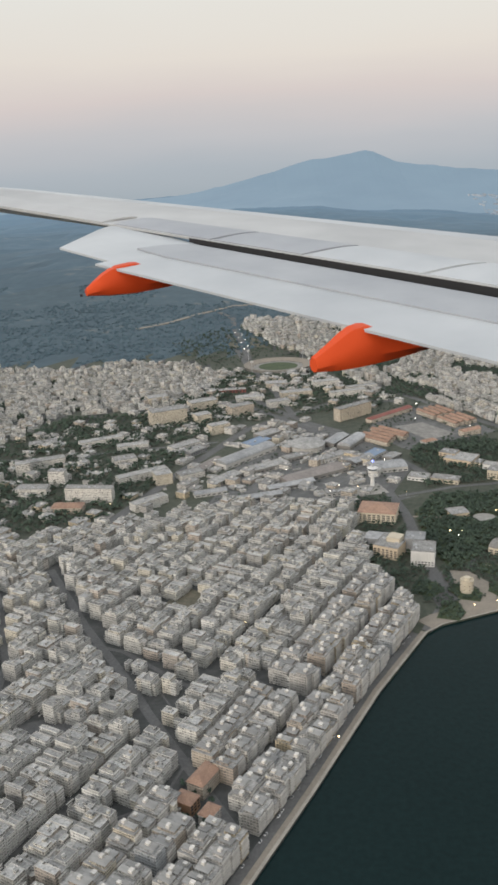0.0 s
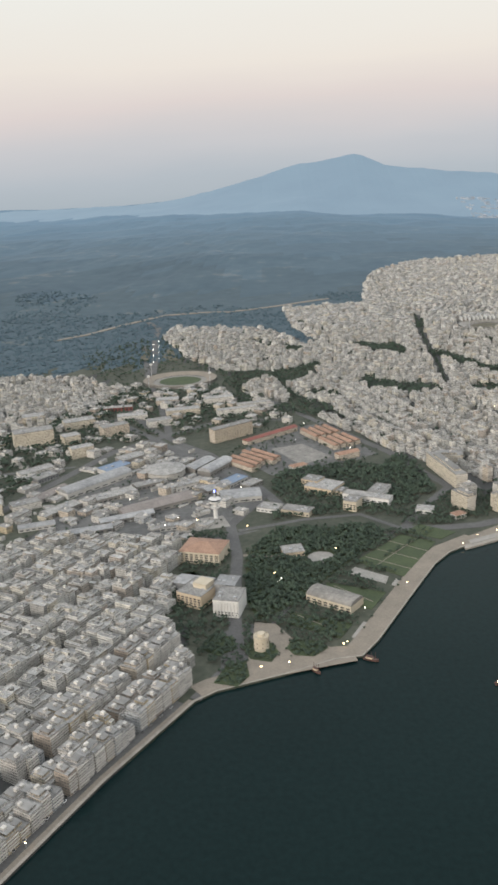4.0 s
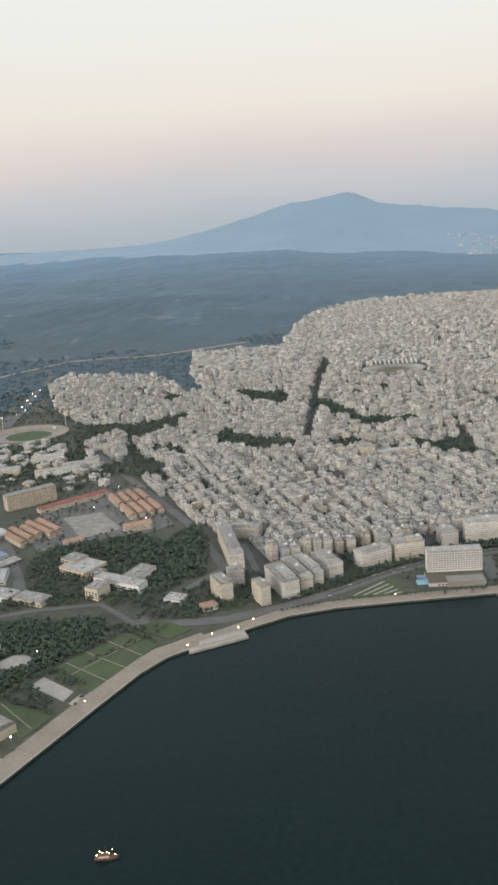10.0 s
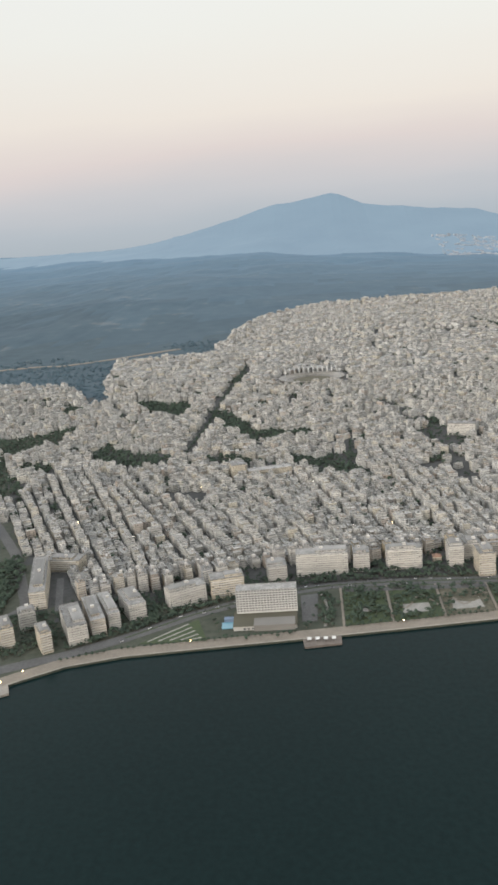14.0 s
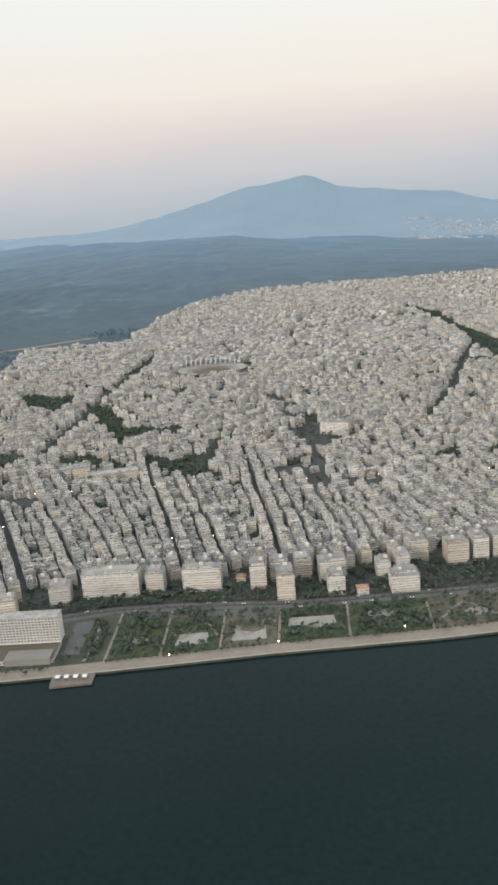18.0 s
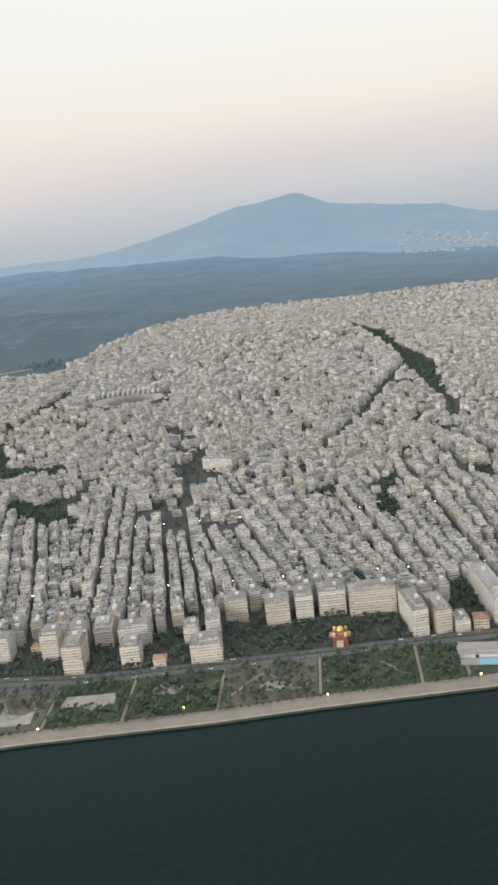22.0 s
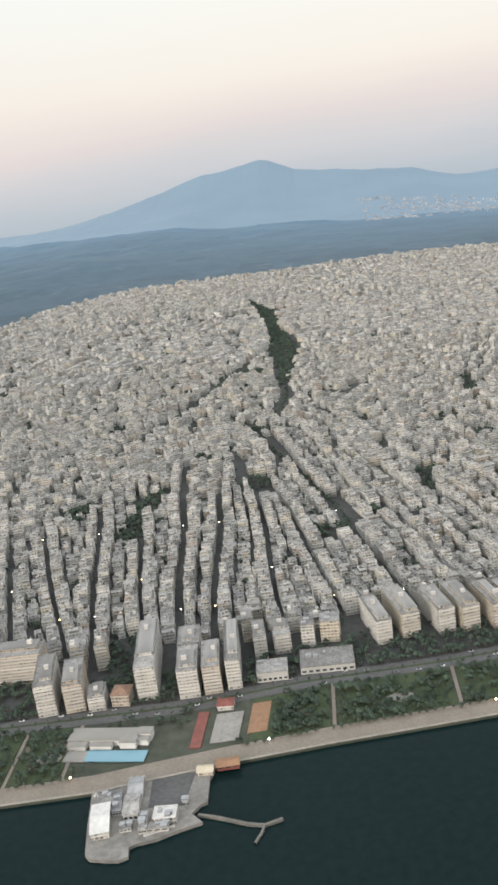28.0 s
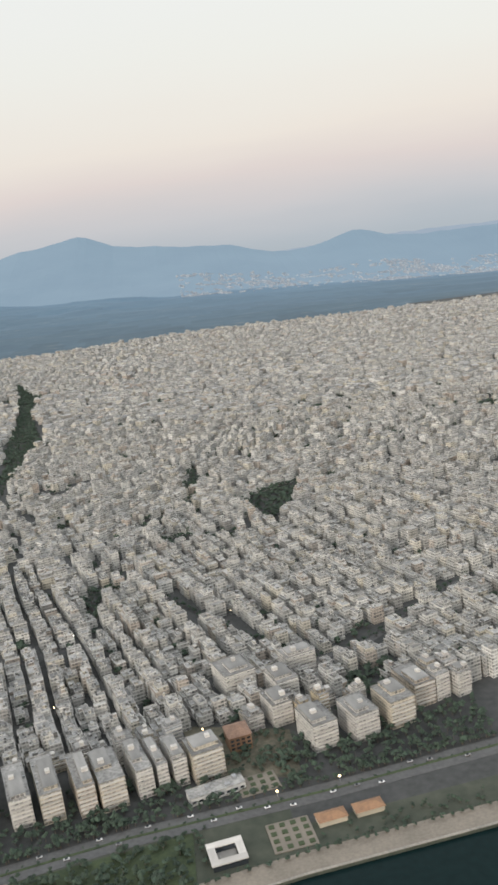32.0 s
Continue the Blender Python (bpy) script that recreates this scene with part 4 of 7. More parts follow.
def apartment_house(x, y, w, d, h, ang, bands, sides, word):
    root = root_at("apartment_building", x, y, GROUND, ang, f"{word} apartment building with stacked balconies and a flat roof", "apartment building", "seafront apartment buildings")
    wall_mat = FACADES[word]
    part("wall", walls_mesh("wall", w, d, h, wall_mat), root)
    part("roof", roof_mesh("roof", w, d, ROOF), root).location = (0, 0, h)
    pw, pd = w * rng.uniform(0.5, 0.8), d * rng.uniform(0.5, 0.8)
    px, py = rng.uniform(-.5, .5) * (w - pw - .7), rng.uniform(-.5, .5) * (d - pd - .7)
    top = part("penthouse", walls_mesh("penthouse", pw, pd, 1.35, wall_mat), root)
    top.location = (px, py, h)
    piece("penthouse_roof", ROOF, root, px, py, h + 1.35, pw + 0.3, pd + 0.3, 0.16)
    piece("stair_head", BALCONY, root, px + rng.uniform(-.3, .3) * pw, py + rng.uniform(-.3, .3) * pd, h + 1.5, rng.uniform(1.3, 2.2), rng.uniform(1.3, 2.0), rng.uniform(0.9, 1.5))
    for _ in range(rng.randint(0, 2)):
        piece("roof_tank", STEEL, root, rng.choice((-.42, .42)) * w, rng.uniform(-.4, .4) * d, h, 0.7, 0.5, 0.6)
    for k in range(bands):
        z = 1.65 + 1.4 * k
        if z > h - 0.7:
            break
        for side in sides:
            span = (d if side == "end" else w) * (0.94 if k % 4 else 0.8)
            if side == "end":
                piece("balcony", BALCONY, root, -w / 2 - 0.25, 0, z, 0.5, span, 0.5)
            else:
                piece("balcony", BALCONY, root, 0, side * (d / 2 + 0.25), z, span, 0.5, 0.5)
    return root


words = list(TINTS) + ["white", "light stone", "pale grey"]
for k, (x, y, w, d, h, ang, bands) in enumerate(NEAR):
    gap = coast_gap(x, y)
    if y < 520 and x < 120:
        sides = (-1,) if gap < 30 else ((1,) if k % 2 else (-1,))
    else:
        sides = ("end",)
    apartment_house(x, y, w, d, h, ang, bands, sides, rng.choice(words))


for k, (x, y, w, d, h, ang) in enumerate(campus_list):
    word = rng.choice(words)
    low = root_at("low_house", x, y, GROUND, ang, f"low {word} house with a flat roof among trees", "house", "low houses among trees")
    part("wall", walls_mesh("wall", w, d, h - 0.4, FACADES[word]), low)
    part("roof", roof_mesh("roof", w, d, ROOF), low).location = (0, 0, h - 0.4)
    piece("stair_head", BALCONY, low, rng.uniform(-.3, .3) * w, rng.uniform(-.3, .3) * d, h - 0.36, rng.uniform(1.2, 2.4), rng.uniform(1.2, 2.0), rng.uniform(0.7, 1.4))


# ---- shore: quay, promenade, avenue, gardens ----
def along(line, x0, x1, off):
    """A stretch of the coast between two x, moved inland."""
    pts = [p for p in line if x0 < p[0] < x1]
    pts = [(x0, coast_y(x0))] + pts + [(x1, coast_y(x1))]
    out = []
    for i, p in enumerate(pts):
        a, b = Vector(pts[max(i - 1, 0)]), Vector(pts[min(i + 1, len(pts) - 1)])
        n = (b - a).normalized()
        out.append((p[0] - n.y * off, p[1] + n.x * off))
    return out


strip("quay_edge", along(COAST, -300, 92, 0.7), 1.4, GROUND + 0.35, QUAY, "worn stone quay edge along the old harbour front")
strip("pavement", along(COAST, -300, 88, 2.6), 2.4, GROUND + 0.22, PAVING, "tan paved quay walk")
strip("road", along(COAST, -300, 86, 6.0), 4.2, GROUND + 0.08, ASPHALT, "grey asphalt quay road")
strip("promenade", along(COAST, 92, 262, 6.2), 12.4, GROUND + 0.25, PAVING, "wide tan paved promenade on the bay")
strip("promenade", along(COAST, 258, 1200, 4.6), 9.2, GROUND + 0.262, PAVING, "wide tan paved promenade on the bay")
strip("quay_edge", along(COAST, 92, 1200, 0.3), 0.8, GROUND + 0.33, QUAY, "stone edge of the promenade")
AVENUE = [(216, 632), (242, 631), (268, 633), (298, 645), (329, 662), (363, 686), (390, 700), (418, 711), (440, 716), (480, 717), (540, 714), (612, 720), (680, 727), (744, 732), (790, 742), (842, 748), (883, 755), (949, 761), (1010, 769), (1300, 815)]
strip("road", AVENUE, 8.5, GROUND + 0.1, ASPHALT, "grey asphalt shore avenue with two carriageways")
strip("median", [(x, y + 0.2) for x, y in AVENUE[4:]], 1.0, GROUND + 0.24, GRASS, "planted strip between the carriageways")
for level, (line, width) in enumerate((([(216, 632), (190, 612), (150, 560), (122, 500)], 2.6), ([(106, 490), (104, 545), (104, 600), (98, 650), (120, 700)], 7.5), ([(120, 700), (60, 800), (20, 860), (-30, 930)], 7.5),
                    ([(-200, 470), (-116, 606), (-65, 722), (-12, 828), (33, 870), (80, 910), (150, 905)], 8.5), ([(216, 632), (190, 660), (150, 655), (104, 640)], 4.0),
                    ([(216, 632), (236, 668), (262, 707), (229, 792), (172, 896), (120, 990), (40, 1000)], 7.0), ([(-44, 1290), (-12, 1085), (10, 1000), (33, 870)], 7.0),
                    ([(88, 440), (104, 470), (106, 490)], 6.0), (MAIN_ROADS[5], 7.5), (MAIN_ROADS[6], 4.0))):
    strip("road", line, width, GROUND + 0.06 + 0.005 * level, ASPHALT, "grey asphalt city street")
for level, (line, width) in enumerate(STREETS):
    if line[0][1] < 1000 and width < 9:
        strip("road", line, width - 1.6, GROUND + 0.012 + 0.004 * level, ASPHALT, "grey asphalt side street between house rows")

sheet("pavement", [(424, 672), (432, 672), (433, 706), (423, 704)], GROUND + 0.26, ASPHALT, "grey hotel car park")
strip("path", [(436, 665), (438, 690), (434, 708)], 1.6, GROUND + 0.3, PLAZA, "pale curved path beside the hotel")
sheet("pavement", [(448, 706), (528, 703.5), (528, 709), (448, 711)], GROUND + 0.33, ASPHALT, "grey strip of parking along the gardens")
# gardens between promenade and avenue, cut by cross paths
CUTS = [446, 472, 500, 528, 562, 602, 645, 688, 708]
BEDS = []
avenue_y = lambda x: float(np.interp(x, [p[0] for p in AVENUE], [p[1] for p in AVENUE]))
for k, (a, b) in enumerate(zip(CUTS, CUTS[1:])):
    BEDS.append(([(a + 1.2, coast_y(a) + 9.6), (b - 1.2, coast_y(b) + 9.6), (b - 1.2, avenue_y(b) - 5), (a + 1.2, avenue_y(a) - 5)], k in (2, 5)))
for a, b in ((772, 800), (803, 845), (848, 903)):
    BEDS.append(([(a, coast_y(a) + 9.6), (b, coast_y(b) + 9.6), (b, avenue_y(b) - 5), (a, avenue_y(a) - 5)], False))
for poly, dry in BEDS:
    sheet("lawn", poly, GROUND + 0.3, DRYGRASS if dry else GRASS, "dry tan garden bed" if dry else "green garden lawn by the promenade")
for x in CUTS + [801.5, 846.5]:
    strip("path", [(x, coast_y(x) + 9), (x, avenue_y(x) - 4.5)], 1.3, GROUND + 0.32, PAVING, "pale paved garden path")
for cx, cy, r in ((459, 683, 5), (515, 690, 6), (548, 690, 5), (578, 700, 7), (626, 697, 7), (668, 704, 8), (700, 706, 5), (790, 722, 4), (826, 727, 5), (870, 733, 6)):
    bm = bmesh.new()
    bmesh.ops.create_circle(bm, cap_ends=True, radius=r, segments=14)
    for v in bm.verts:
        v.co *= 1 + 0.3 * noise.noise(v.co * 0.5 + Vector((cx, cy, 0)))
        v.co.y *= 0.6
    bmesh.ops.extrude_face_region(bm, geom=bm.faces[:])
    bmesh.ops.translate(bm, verts=[v for v in bm.verts][-14:], vec=(0, 0, 0.12))
    ob = tagged(new("garden_clearing", bm_mesh("garden_clearing", bm, PLAZA if r % 2 else DRYGRASS)), "pale sandy clearing in the garden", "clearing", "", "structure")
    ob.location = (cx, cy, GROUND + 0.3)
for k, (x0, x1) in enumerate(((475, 498), (503, 526), (565, 600), (606, 642), (648, 684), (690, 706))):
    line = []
    for q in range(9):
        x = x0 + (x1 - x0) * q / 8
        mid = (coast_y(x) + 9 + avenue_y(x) - 5) / 2
        line.append((x, mid + 8 * math.sin(q * 0.9 + k * 1.7) * (1 if k % 2 else -1)))
    strip("path", line, 1.5, GROUND + 0.345, DRYGRASS if k % 3 == 2 else PAVING, "winding sandy garden path")
for x0, x1, y0, y1 in ((478, 494, 676, 688), (505, 522, 678, 692), (532, 556, 690, 700)):
    sheet("pavement", [(x0, y0), (x1, y0 + 1.5), (x1 - 1, y1), (x0 + 1, y1 - 1)], GROUND + 0.338, PLAZA, "pale paved playground in the gardens")
# lawns and squares by the round tower
for poly, mat, label in (
        ([(179, 584), (206, 560), (234, 608), (213, 622)], GRASS, "large green lawn by the promenade"), ([(159, 557), (193, 541), (182, 521), (158, 540)], GRASS, "green lawn beside the theatre hall"),
        ([(136, 522), (170, 506), (162, 491), (136, 508)], GRASS, "green lawn by the quay"), ([(217, 626), (238, 612), (250, 622), (228, 638)], GRASS, "green lawn with paths"),
        ([(173, 568), (194, 552), (197, 561), (178, 576)], PLAZA, "pale paved square in the park"), ([(197, 550), (204, 545), (208, 553), (201, 558)], PLAZA, "small pale square around a statue"),
        ([(168, 492), (177, 487), (186, 502), (176, 508)], PLAZA, "pale paved steps to the water"), ([(96, 500), (112, 512), (120, 505), (126, 470), (100, 460)], ASPHALT, "grey square before the round tower"),
        ([(128, 816), (153, 771), (180, 787), (156, 826)], CONCRETE_DECK, "grey gravel parade ground"), ([(70, 565), (83, 565), (80, 579), (68, 578)], GRASS, "green sports court"),
        ([(60, 640), (98, 648), (92, 668), (58, 660)], PLAZA, "pale paved fairground forecourt"), ([(338, 655), (367, 680), (374, 655)], GRASS, "triangular lawn with pale paths"),
        ([(-46, 622), (26, 640), (62, 636), (98, 650), (124, 702), (104, 754), (78, 806), (44, 846), (12, 792), (-22, 730)], FAIR_PAVING, "grey paved ground of the trade fair"), ([(120, 640), (104, 632), (96, 616), (76, 618), (70, 632)], FAIR_PAVING, "grey paved crossing before the theatre"), ([(98, 800), (128, 748), (160, 745), (218, 792), (176, 884), (140, 880), (112, 838)], FAIR_PAVING, "worn grey barracks yard"),
        ([(70, 566), (82, 566), (80, 578), (69, 577)], GRASS, "green sports court between the theatres")):
    sheet("lawn" if mat is GRASS else "pavement", poly, GROUND + 0.285 if mat is GRASS else GROUND + 0.03 if mat is FAIR_PAVING else GROUND + 0.215, mat, label)
for line in ([(186, 590), (212, 570)], [(194, 601), (220, 582)], [(203, 613), (227, 594)], [(190, 575), (222, 614)], [(140, 518), (160, 500)], [(163, 552), (184, 530)]):
    strip("path", line, 0.6, GROUND + 0.33, PAVING, "narrow brownish lawn path")
for k in range(5):
    q = k / 5
    strip("path", [(342 + 6 * k, 656.5 + 0.2 * k), (362 + 2.2 * k, 675 - 4 * k)], 1.1, GROUND + 0.33, PLAZA, "pale diagonal garden path")


# ---- piers, docks ----
def deck(name, poly, z, mat, label):
    return sheet(name, poly, z, mat, label, "structure", "", 4.0)


deck("pier", [(251, 596), (282, 611), (278, 622), (250, 610)], GROUND + 0.2, QUAY, "low stone pier on the promenade")
sheet("pavement", [(256, 602), (278, 613), (276, 618), (255, 608)], GROUND + 0.45, PLAZA, "pale deck of the pier")
deck("pier", [(425, 644), (444, 646.5), (444, 657), (424, 655)], GROUND + 0.1, TIMBER, "dark timber jetty with white awnings")
deck("dock", [(719.6, 690), (720.4, 687), (722.6, 671), (724.9, 658.4), (726.6, 656.4), (732.4, 655.4), (735.6, 655.2), (738.5, 656.5), (738, 660.3), (740.1, 661.6), (745.7, 663), (752.6, 666.4), (759.6, 669.1), (755.6, 673.2), (758, 677), (760.1, 678.2), (759.7, 689.3), (762.6, 700), (740.6, 697)],
     GROUND + 0.15, CONCRETE_DECK, "weathered grey concrete yacht club dock")
sheet("pavement", [(721.6, 689), (723.6, 684.5), (733.6, 690), (732.6, 692)], GROUND + 0.21, ASPHALT, "dark boat yard on the dock")
sheet("pavement", [(740.1, 693), (741.1, 677), (752.6, 677), (754.6, 693)], GROUND + 0.21, ASPHALT, "dark car park on the dock")
strip("breakwater", [(757.6, 673), (763.1, 671.6), (768.9, 669.4), (773.6, 667.6), (778.9, 666.6), (784.4, 668.9)], 0.9, GROUND - 0.1, RUBBLE, "narrow rubble breakwater", thick=4)
strip("breakwater", [(778.9, 666.6), (778, 663), (776.3, 659.3)], 0.7, GROUND - 0.2, RUBBLE, "narrow rubble spur", thick=4)


# ---- landmark buildings ----
def gable_roof(name, w, d, rise, mat, over=0.3):
    w, d = w + 2 * over, d + 2 * over
    v = [(-w / 2, -d / 2, 0), (w / 2, -d / 2, 0), (w / 2, d / 2, 0), (-w / 2, d / 2, 0), (-w / 2, 0, rise), (w / 2, 0, rise)]
    return mesh_of(name, v, [(0, 1, 5, 4), (2, 3, 4, 5), (3, 0, 4), (1, 2, 5), (0, 3, 2, 1)], mat)


def hip_roof(name, w, d, rise, mat, over=0.35):
    w, d = w + 2 * over, d + 2 * over
    r = max(0.0, (w - d) / 2)
    v = [(-w / 2, -d / 2, 0), (w / 2, -d / 2, 0), (w / 2, d / 2, 0), (-w / 2, d / 2, 0), (-r - 0.01, 0, rise), (r + 0.01, 0, rise)]
    return mesh_of(name, v, [(0, 1, 5, 4), (2, 3, 4, 5), (3, 0, 4), (1, 2, 5), (0, 3, 2, 1)], mat)


def vault_roof(name, w, d, rise, mat):
    n, v, f = 8, [], []
    for i in range(n + 1):
        a = math.pi * i / n
        for sx in (-1, 1):
            v.append((sx * w / 2, -math.cos(a) * d / 2, math.sin(a) * rise))
    for i in range(n):
        f.append((2 * i, 2 * i + 1, 2 * i + 3, 2 * i + 2))
    return mesh_of(name, v, f + [tuple(range(0, 2 * n + 2, 2)), tuple(range(2 * n + 1, 0, -2))], mat)


def windows_on(root, w, d, h, rows, cols, first=1.0, pitch=1.4, depth=0.12, sides=(-1, 1)):
    """Single glazed openings along the long walls, one piece each."""
    for side in sides:
        for r in range(rows):
            for c in range(cols):
                x = (c + 0.5) / cols * w - w / 2
                piece("window", GLASS, root, x, side * (d / 2 + 0.02), first + pitch * r, w / cols * 0.62, depth, pitch * 0.55)


def hall(name, x, y, w, d, h, ang, wall, roof, shape, label, category="hall", rise=2.0, rows=1, cols=6, group=""):
    root = root_at(name, x, y, GROUND, radians(ang), label, category, group)
    tint = {"tan_render": "beige", "cream_render": "cream", "white_render": "white"}.get(wall.name)
    plain = category in ("theatre", "museum", "hall", "tower", "stage house", "pavilion")
    if tint and not plain:
        part("wall", walls_mesh("wall", w, d, h, FACADES[tint]), root)
        rows = 0
    else:
        piece("wall", wall, root, 0, 0, 0, w, d, h)
    make = {"gable": gable_roof, "hip": hip_roof, "vault": vault_roof}.get(shape)
    if make:
        part("roof", make("roof", w, d, rise, roof), root).location = (0, 0, h)
    else:
        part("roof", roof_mesh("roof", w + 0.2, d + 0.2, roof), root).location = (0, 0, h)
        for k in range(3):
            piece("roof_unit", STEEL, root, rng.uniform(-.38, .38) * w, rng.uniform(-.3, .3) * d, h, rng.uniform(1, 2.4), rng.uniform(1, 2), rng.uniform(.6, 1.3))
    if rows:
        windows_on(root, w, d, h, rows, min(cols, 8), first=0.8 if h < 6 else 1.2, pitch=min(1.5, (h - 0.9) / rows), sides=(-1,))
    return root


# round white tower
tower = root_at("round_tower", 120, 483.5, GROUND, 0, "round cream stone tower with a crenellated top and turret", "tower")
bm = bmesh.new()
bmesh.ops.create_cone(bm, cap_ends=True, segments=28, radius1=4.6, radius2=4.3, depth=9.6, matrix=Matrix.Translation((0, 0, 4.8)))
part("wall", bm_mesh("wall", bm, CREAM), tower)
bm = bmesh.new()
bmesh.ops.create_cone(bm, cap_ends=True, segments=28, radius1=4.7, radius2=4.7, depth=0.5, matrix=Matrix.Translation((0, 0, 9.75)))
part("cornice", bm_mesh("cornice", bm, CREAM), tower)
for k in range(16):
    a = k * math.tau / 16
    piece("merlon", CREAM, tower, 4.4 * math.cos(a), 4.4 * math.sin(a), 10.0, 0.4, 0.9, 0.6, a)
bm = bmesh.new()
bmesh.ops.create_cone(bm, cap_ends=True, segments=18, radius1=2.4, radius2=2.3, depth=2.2, matrix=Matrix.Translation((0, 0, 11.1)))
part("turret", bm_mesh("turret", bm, CREAM), tower)
for k in range(8):
    a = k * math.tau / 8 + 0.2
    for z in (3.0, 6.0):
        piece("window", GLASS, tower, 4.5 * math.cos(a), 4.5 * math.sin(a), z, 0.25, 0.35, 0.8, a)

tower.scale = (0.88, 0.88, 0.8)

# telecom tower with its disc
mast = root_at("telecom_tower", 87, 664, GROUND, 0, "white concrete telecom tower with a round disc and blue lights", "tower")
for name, r1, r2, z0, z1, mat in (("shaft", 1.7, 1.3, 0, 12, WHITE), ("lower_disc", 3.0, 3.4, 8, 9.2, WHITE), ("disc", 3.6, 4.4, 12, 14, WHITE), ("gallery", 4.1, 4.1, 14, 15.2, GLASS), ("cap", 4.4, 2.0, 15.2, 16.2, WHITE),
                                  ("spire", 0.9, 0.5, 16.2, 20, STEEL), ("beacon", 0.7, 0.7, 20, 21.5, BLUEGLOW)):
    bm = bmesh.new()
    bmesh.ops.create_cone(bm, cap_ends=True, segments=20, radius1=r1, radius2=r2, depth=z1 - z0, matrix=Matrix.Translation((0, 0, (z0 + z1) / 2)))
    part(name, bm_mesh(name, bm, mat), mast)

# theatres and the officers' club beside the park
hall("theatre", 83, 600, 27, 22, 8, -16, CREAM, TILE, "hip", "cream theatre with a red tiled hip roof", "theatre", 3.2, 4, 8)
t2 = hall("theatre", 83, 541, 17, 20, 8.5, -30, TAN, ROOF, "flat", "tan theatre block with a flat grey roof", "theatre", 0, 4, 6)
piece("stage_tower", CREAM, t2, 2, 3, 8.5, 9, 9, 3.2)
t3 = hall("municipal_hall", 102, 527, 15, 17, 10.5, -14, WHITE, ROOF, "flat", "white columned hall with tall windows", "hall", 0, 2, 7)
for k in range(8):
    piece("column", WHITE, t3, -6.6 + 1.9 * k, -8.9, 1.0, 0.5, 0.5, 8.4)
hall("theatre", 80, 555, 22, 12, 6, -20, SHEET, SHEET, "gable", "grey theatre annex with a metal roof", "theatre", 1.6, 1, 6)
hall("fly_tower", 100, 546, 13, 13, 9.5, -14, SHEET, SHEET, "flat", "grey metal stage house", "stage house", 0, 0, 0)
hall("theatre_hall", 162, 531, 30, 14, 4.6, -36, CREAM, CONCRETE_DECK, "vault", "long cream theatre hall with a curved grey roof by the sea", "theatre", 2.6, 2, 10)
hall("pavilion", 140, 600, 14, 12, 3.2, 10, TAN, ROOF, "flat", "low tan park pavilion", "pavilion", 0, 1, 5)
# museums
for x, y, w, d, h, ang, m in ((198, 684, 36, 9, 5.5, -28, WHITE), (207, 695, 12, 24, 5, -28, WHITE), (186, 672, 10, 12, 7.5, -28, CREAM), (168, 711, 24, 20, 5, -33, TAN), (160, 722, 14, 12, 6.2, -33, TAN), (178, 703, 12, 10, 3.6, -33, CREAM), (236, 660, 12, 9, 3, -20, WHITE), (146, 668, 22, 11, 3.4, -25, CREAM), (126, 676, 16, 12, 3, -25, WHITE)):
    hall("museum_wing", x, y, w, d, h, ang, m, ROOF, "flat", ("white" if m is WHITE else "cream" if m is CREAM else "tan") + " low museum wing with a flat roof", "museum", 0, max(1, int(h / 2)), max(4, int(w / 3)), "museum wings")
# trade fair: arena and exhibition halls
arena = root_at("arena", 41, 762, GROUND, 0, "round grey sports arena with a shallow domed roof", "arena")
for name, prof, mat in (("wall", ((15.4, 0), (15.8, 4.6)), CONCRETE), ("roof", ((16.4, 4.6), (16.4, 5.4), (12.5, 6.2), (7.5, 6.8), (0.3, 7.1)), ROOF)):
    bm = bmesh.new()
    rings = [[bm.verts.new((r * math.cos(k * math.tau / 40), r * math.sin(k * math.tau / 40), z)) for k in range(40)] for r, z in prof]
    for a, b in zip(rings, rings[1:]):
        for k in range(40):
            bm.faces.new((a[k], a[(k + 1) % 40], b[(k + 1) % 40], b[k]))
    part(name, bm_mesh(name, bm, mat), arena)
for k in range(24):
    a = k * math.tau / 24
    piece("rib", CONCRETE, arena, 15.9 * math.cos(a), 15.9 * math.sin(a), 0, 0.5, 0.5, 5.0, a)
HALLS = [(-14, 742, 64, 15, 6.5, 47, "vault"), (-8, 645, 46, 9, 4.5, 17, "gable"), (42, 690, 60, 17, 6, 32, "gable"), (104, 702, 30, 19, 6, 8, "gable"), (82, 768, 34, 13, 6, 58, "vault"), (68, 776, 30, 12, 6, 58, "gable"),
         (96, 733, 26, 12, 5, 50, "flat"), (84, 722, 24, 12, 5, 40, "gable"), (6, 715, 34, 13, 5, 32, "flat"), (62, 732, 28, 11, 5.5, 35, "flat"), (22, 668, 40, 9, 5, 22, "gable"), (-30, 690, 30, 12, 5, 47, "flat"),
         (-4, 778, 26, 14, 6, 47, "flat"), (28, 735, 20, 10, 5, 30, "flat"), (-48, 720, 40, 10, 5, 58, "gable"), (-42, 660, 26, 9, 4, 17, "gable"), (6, 800, 22, 14, 7, 40, "flat"), (112, 728, 16, 10, 4, 50, "flat"), (60, 650, 24, 8, 4, 12, "flat")]
HALLS = [(x, y, w, d, h * 0.66, ang, shape) for x, y, w, d, h, ang, shape in HALLS]
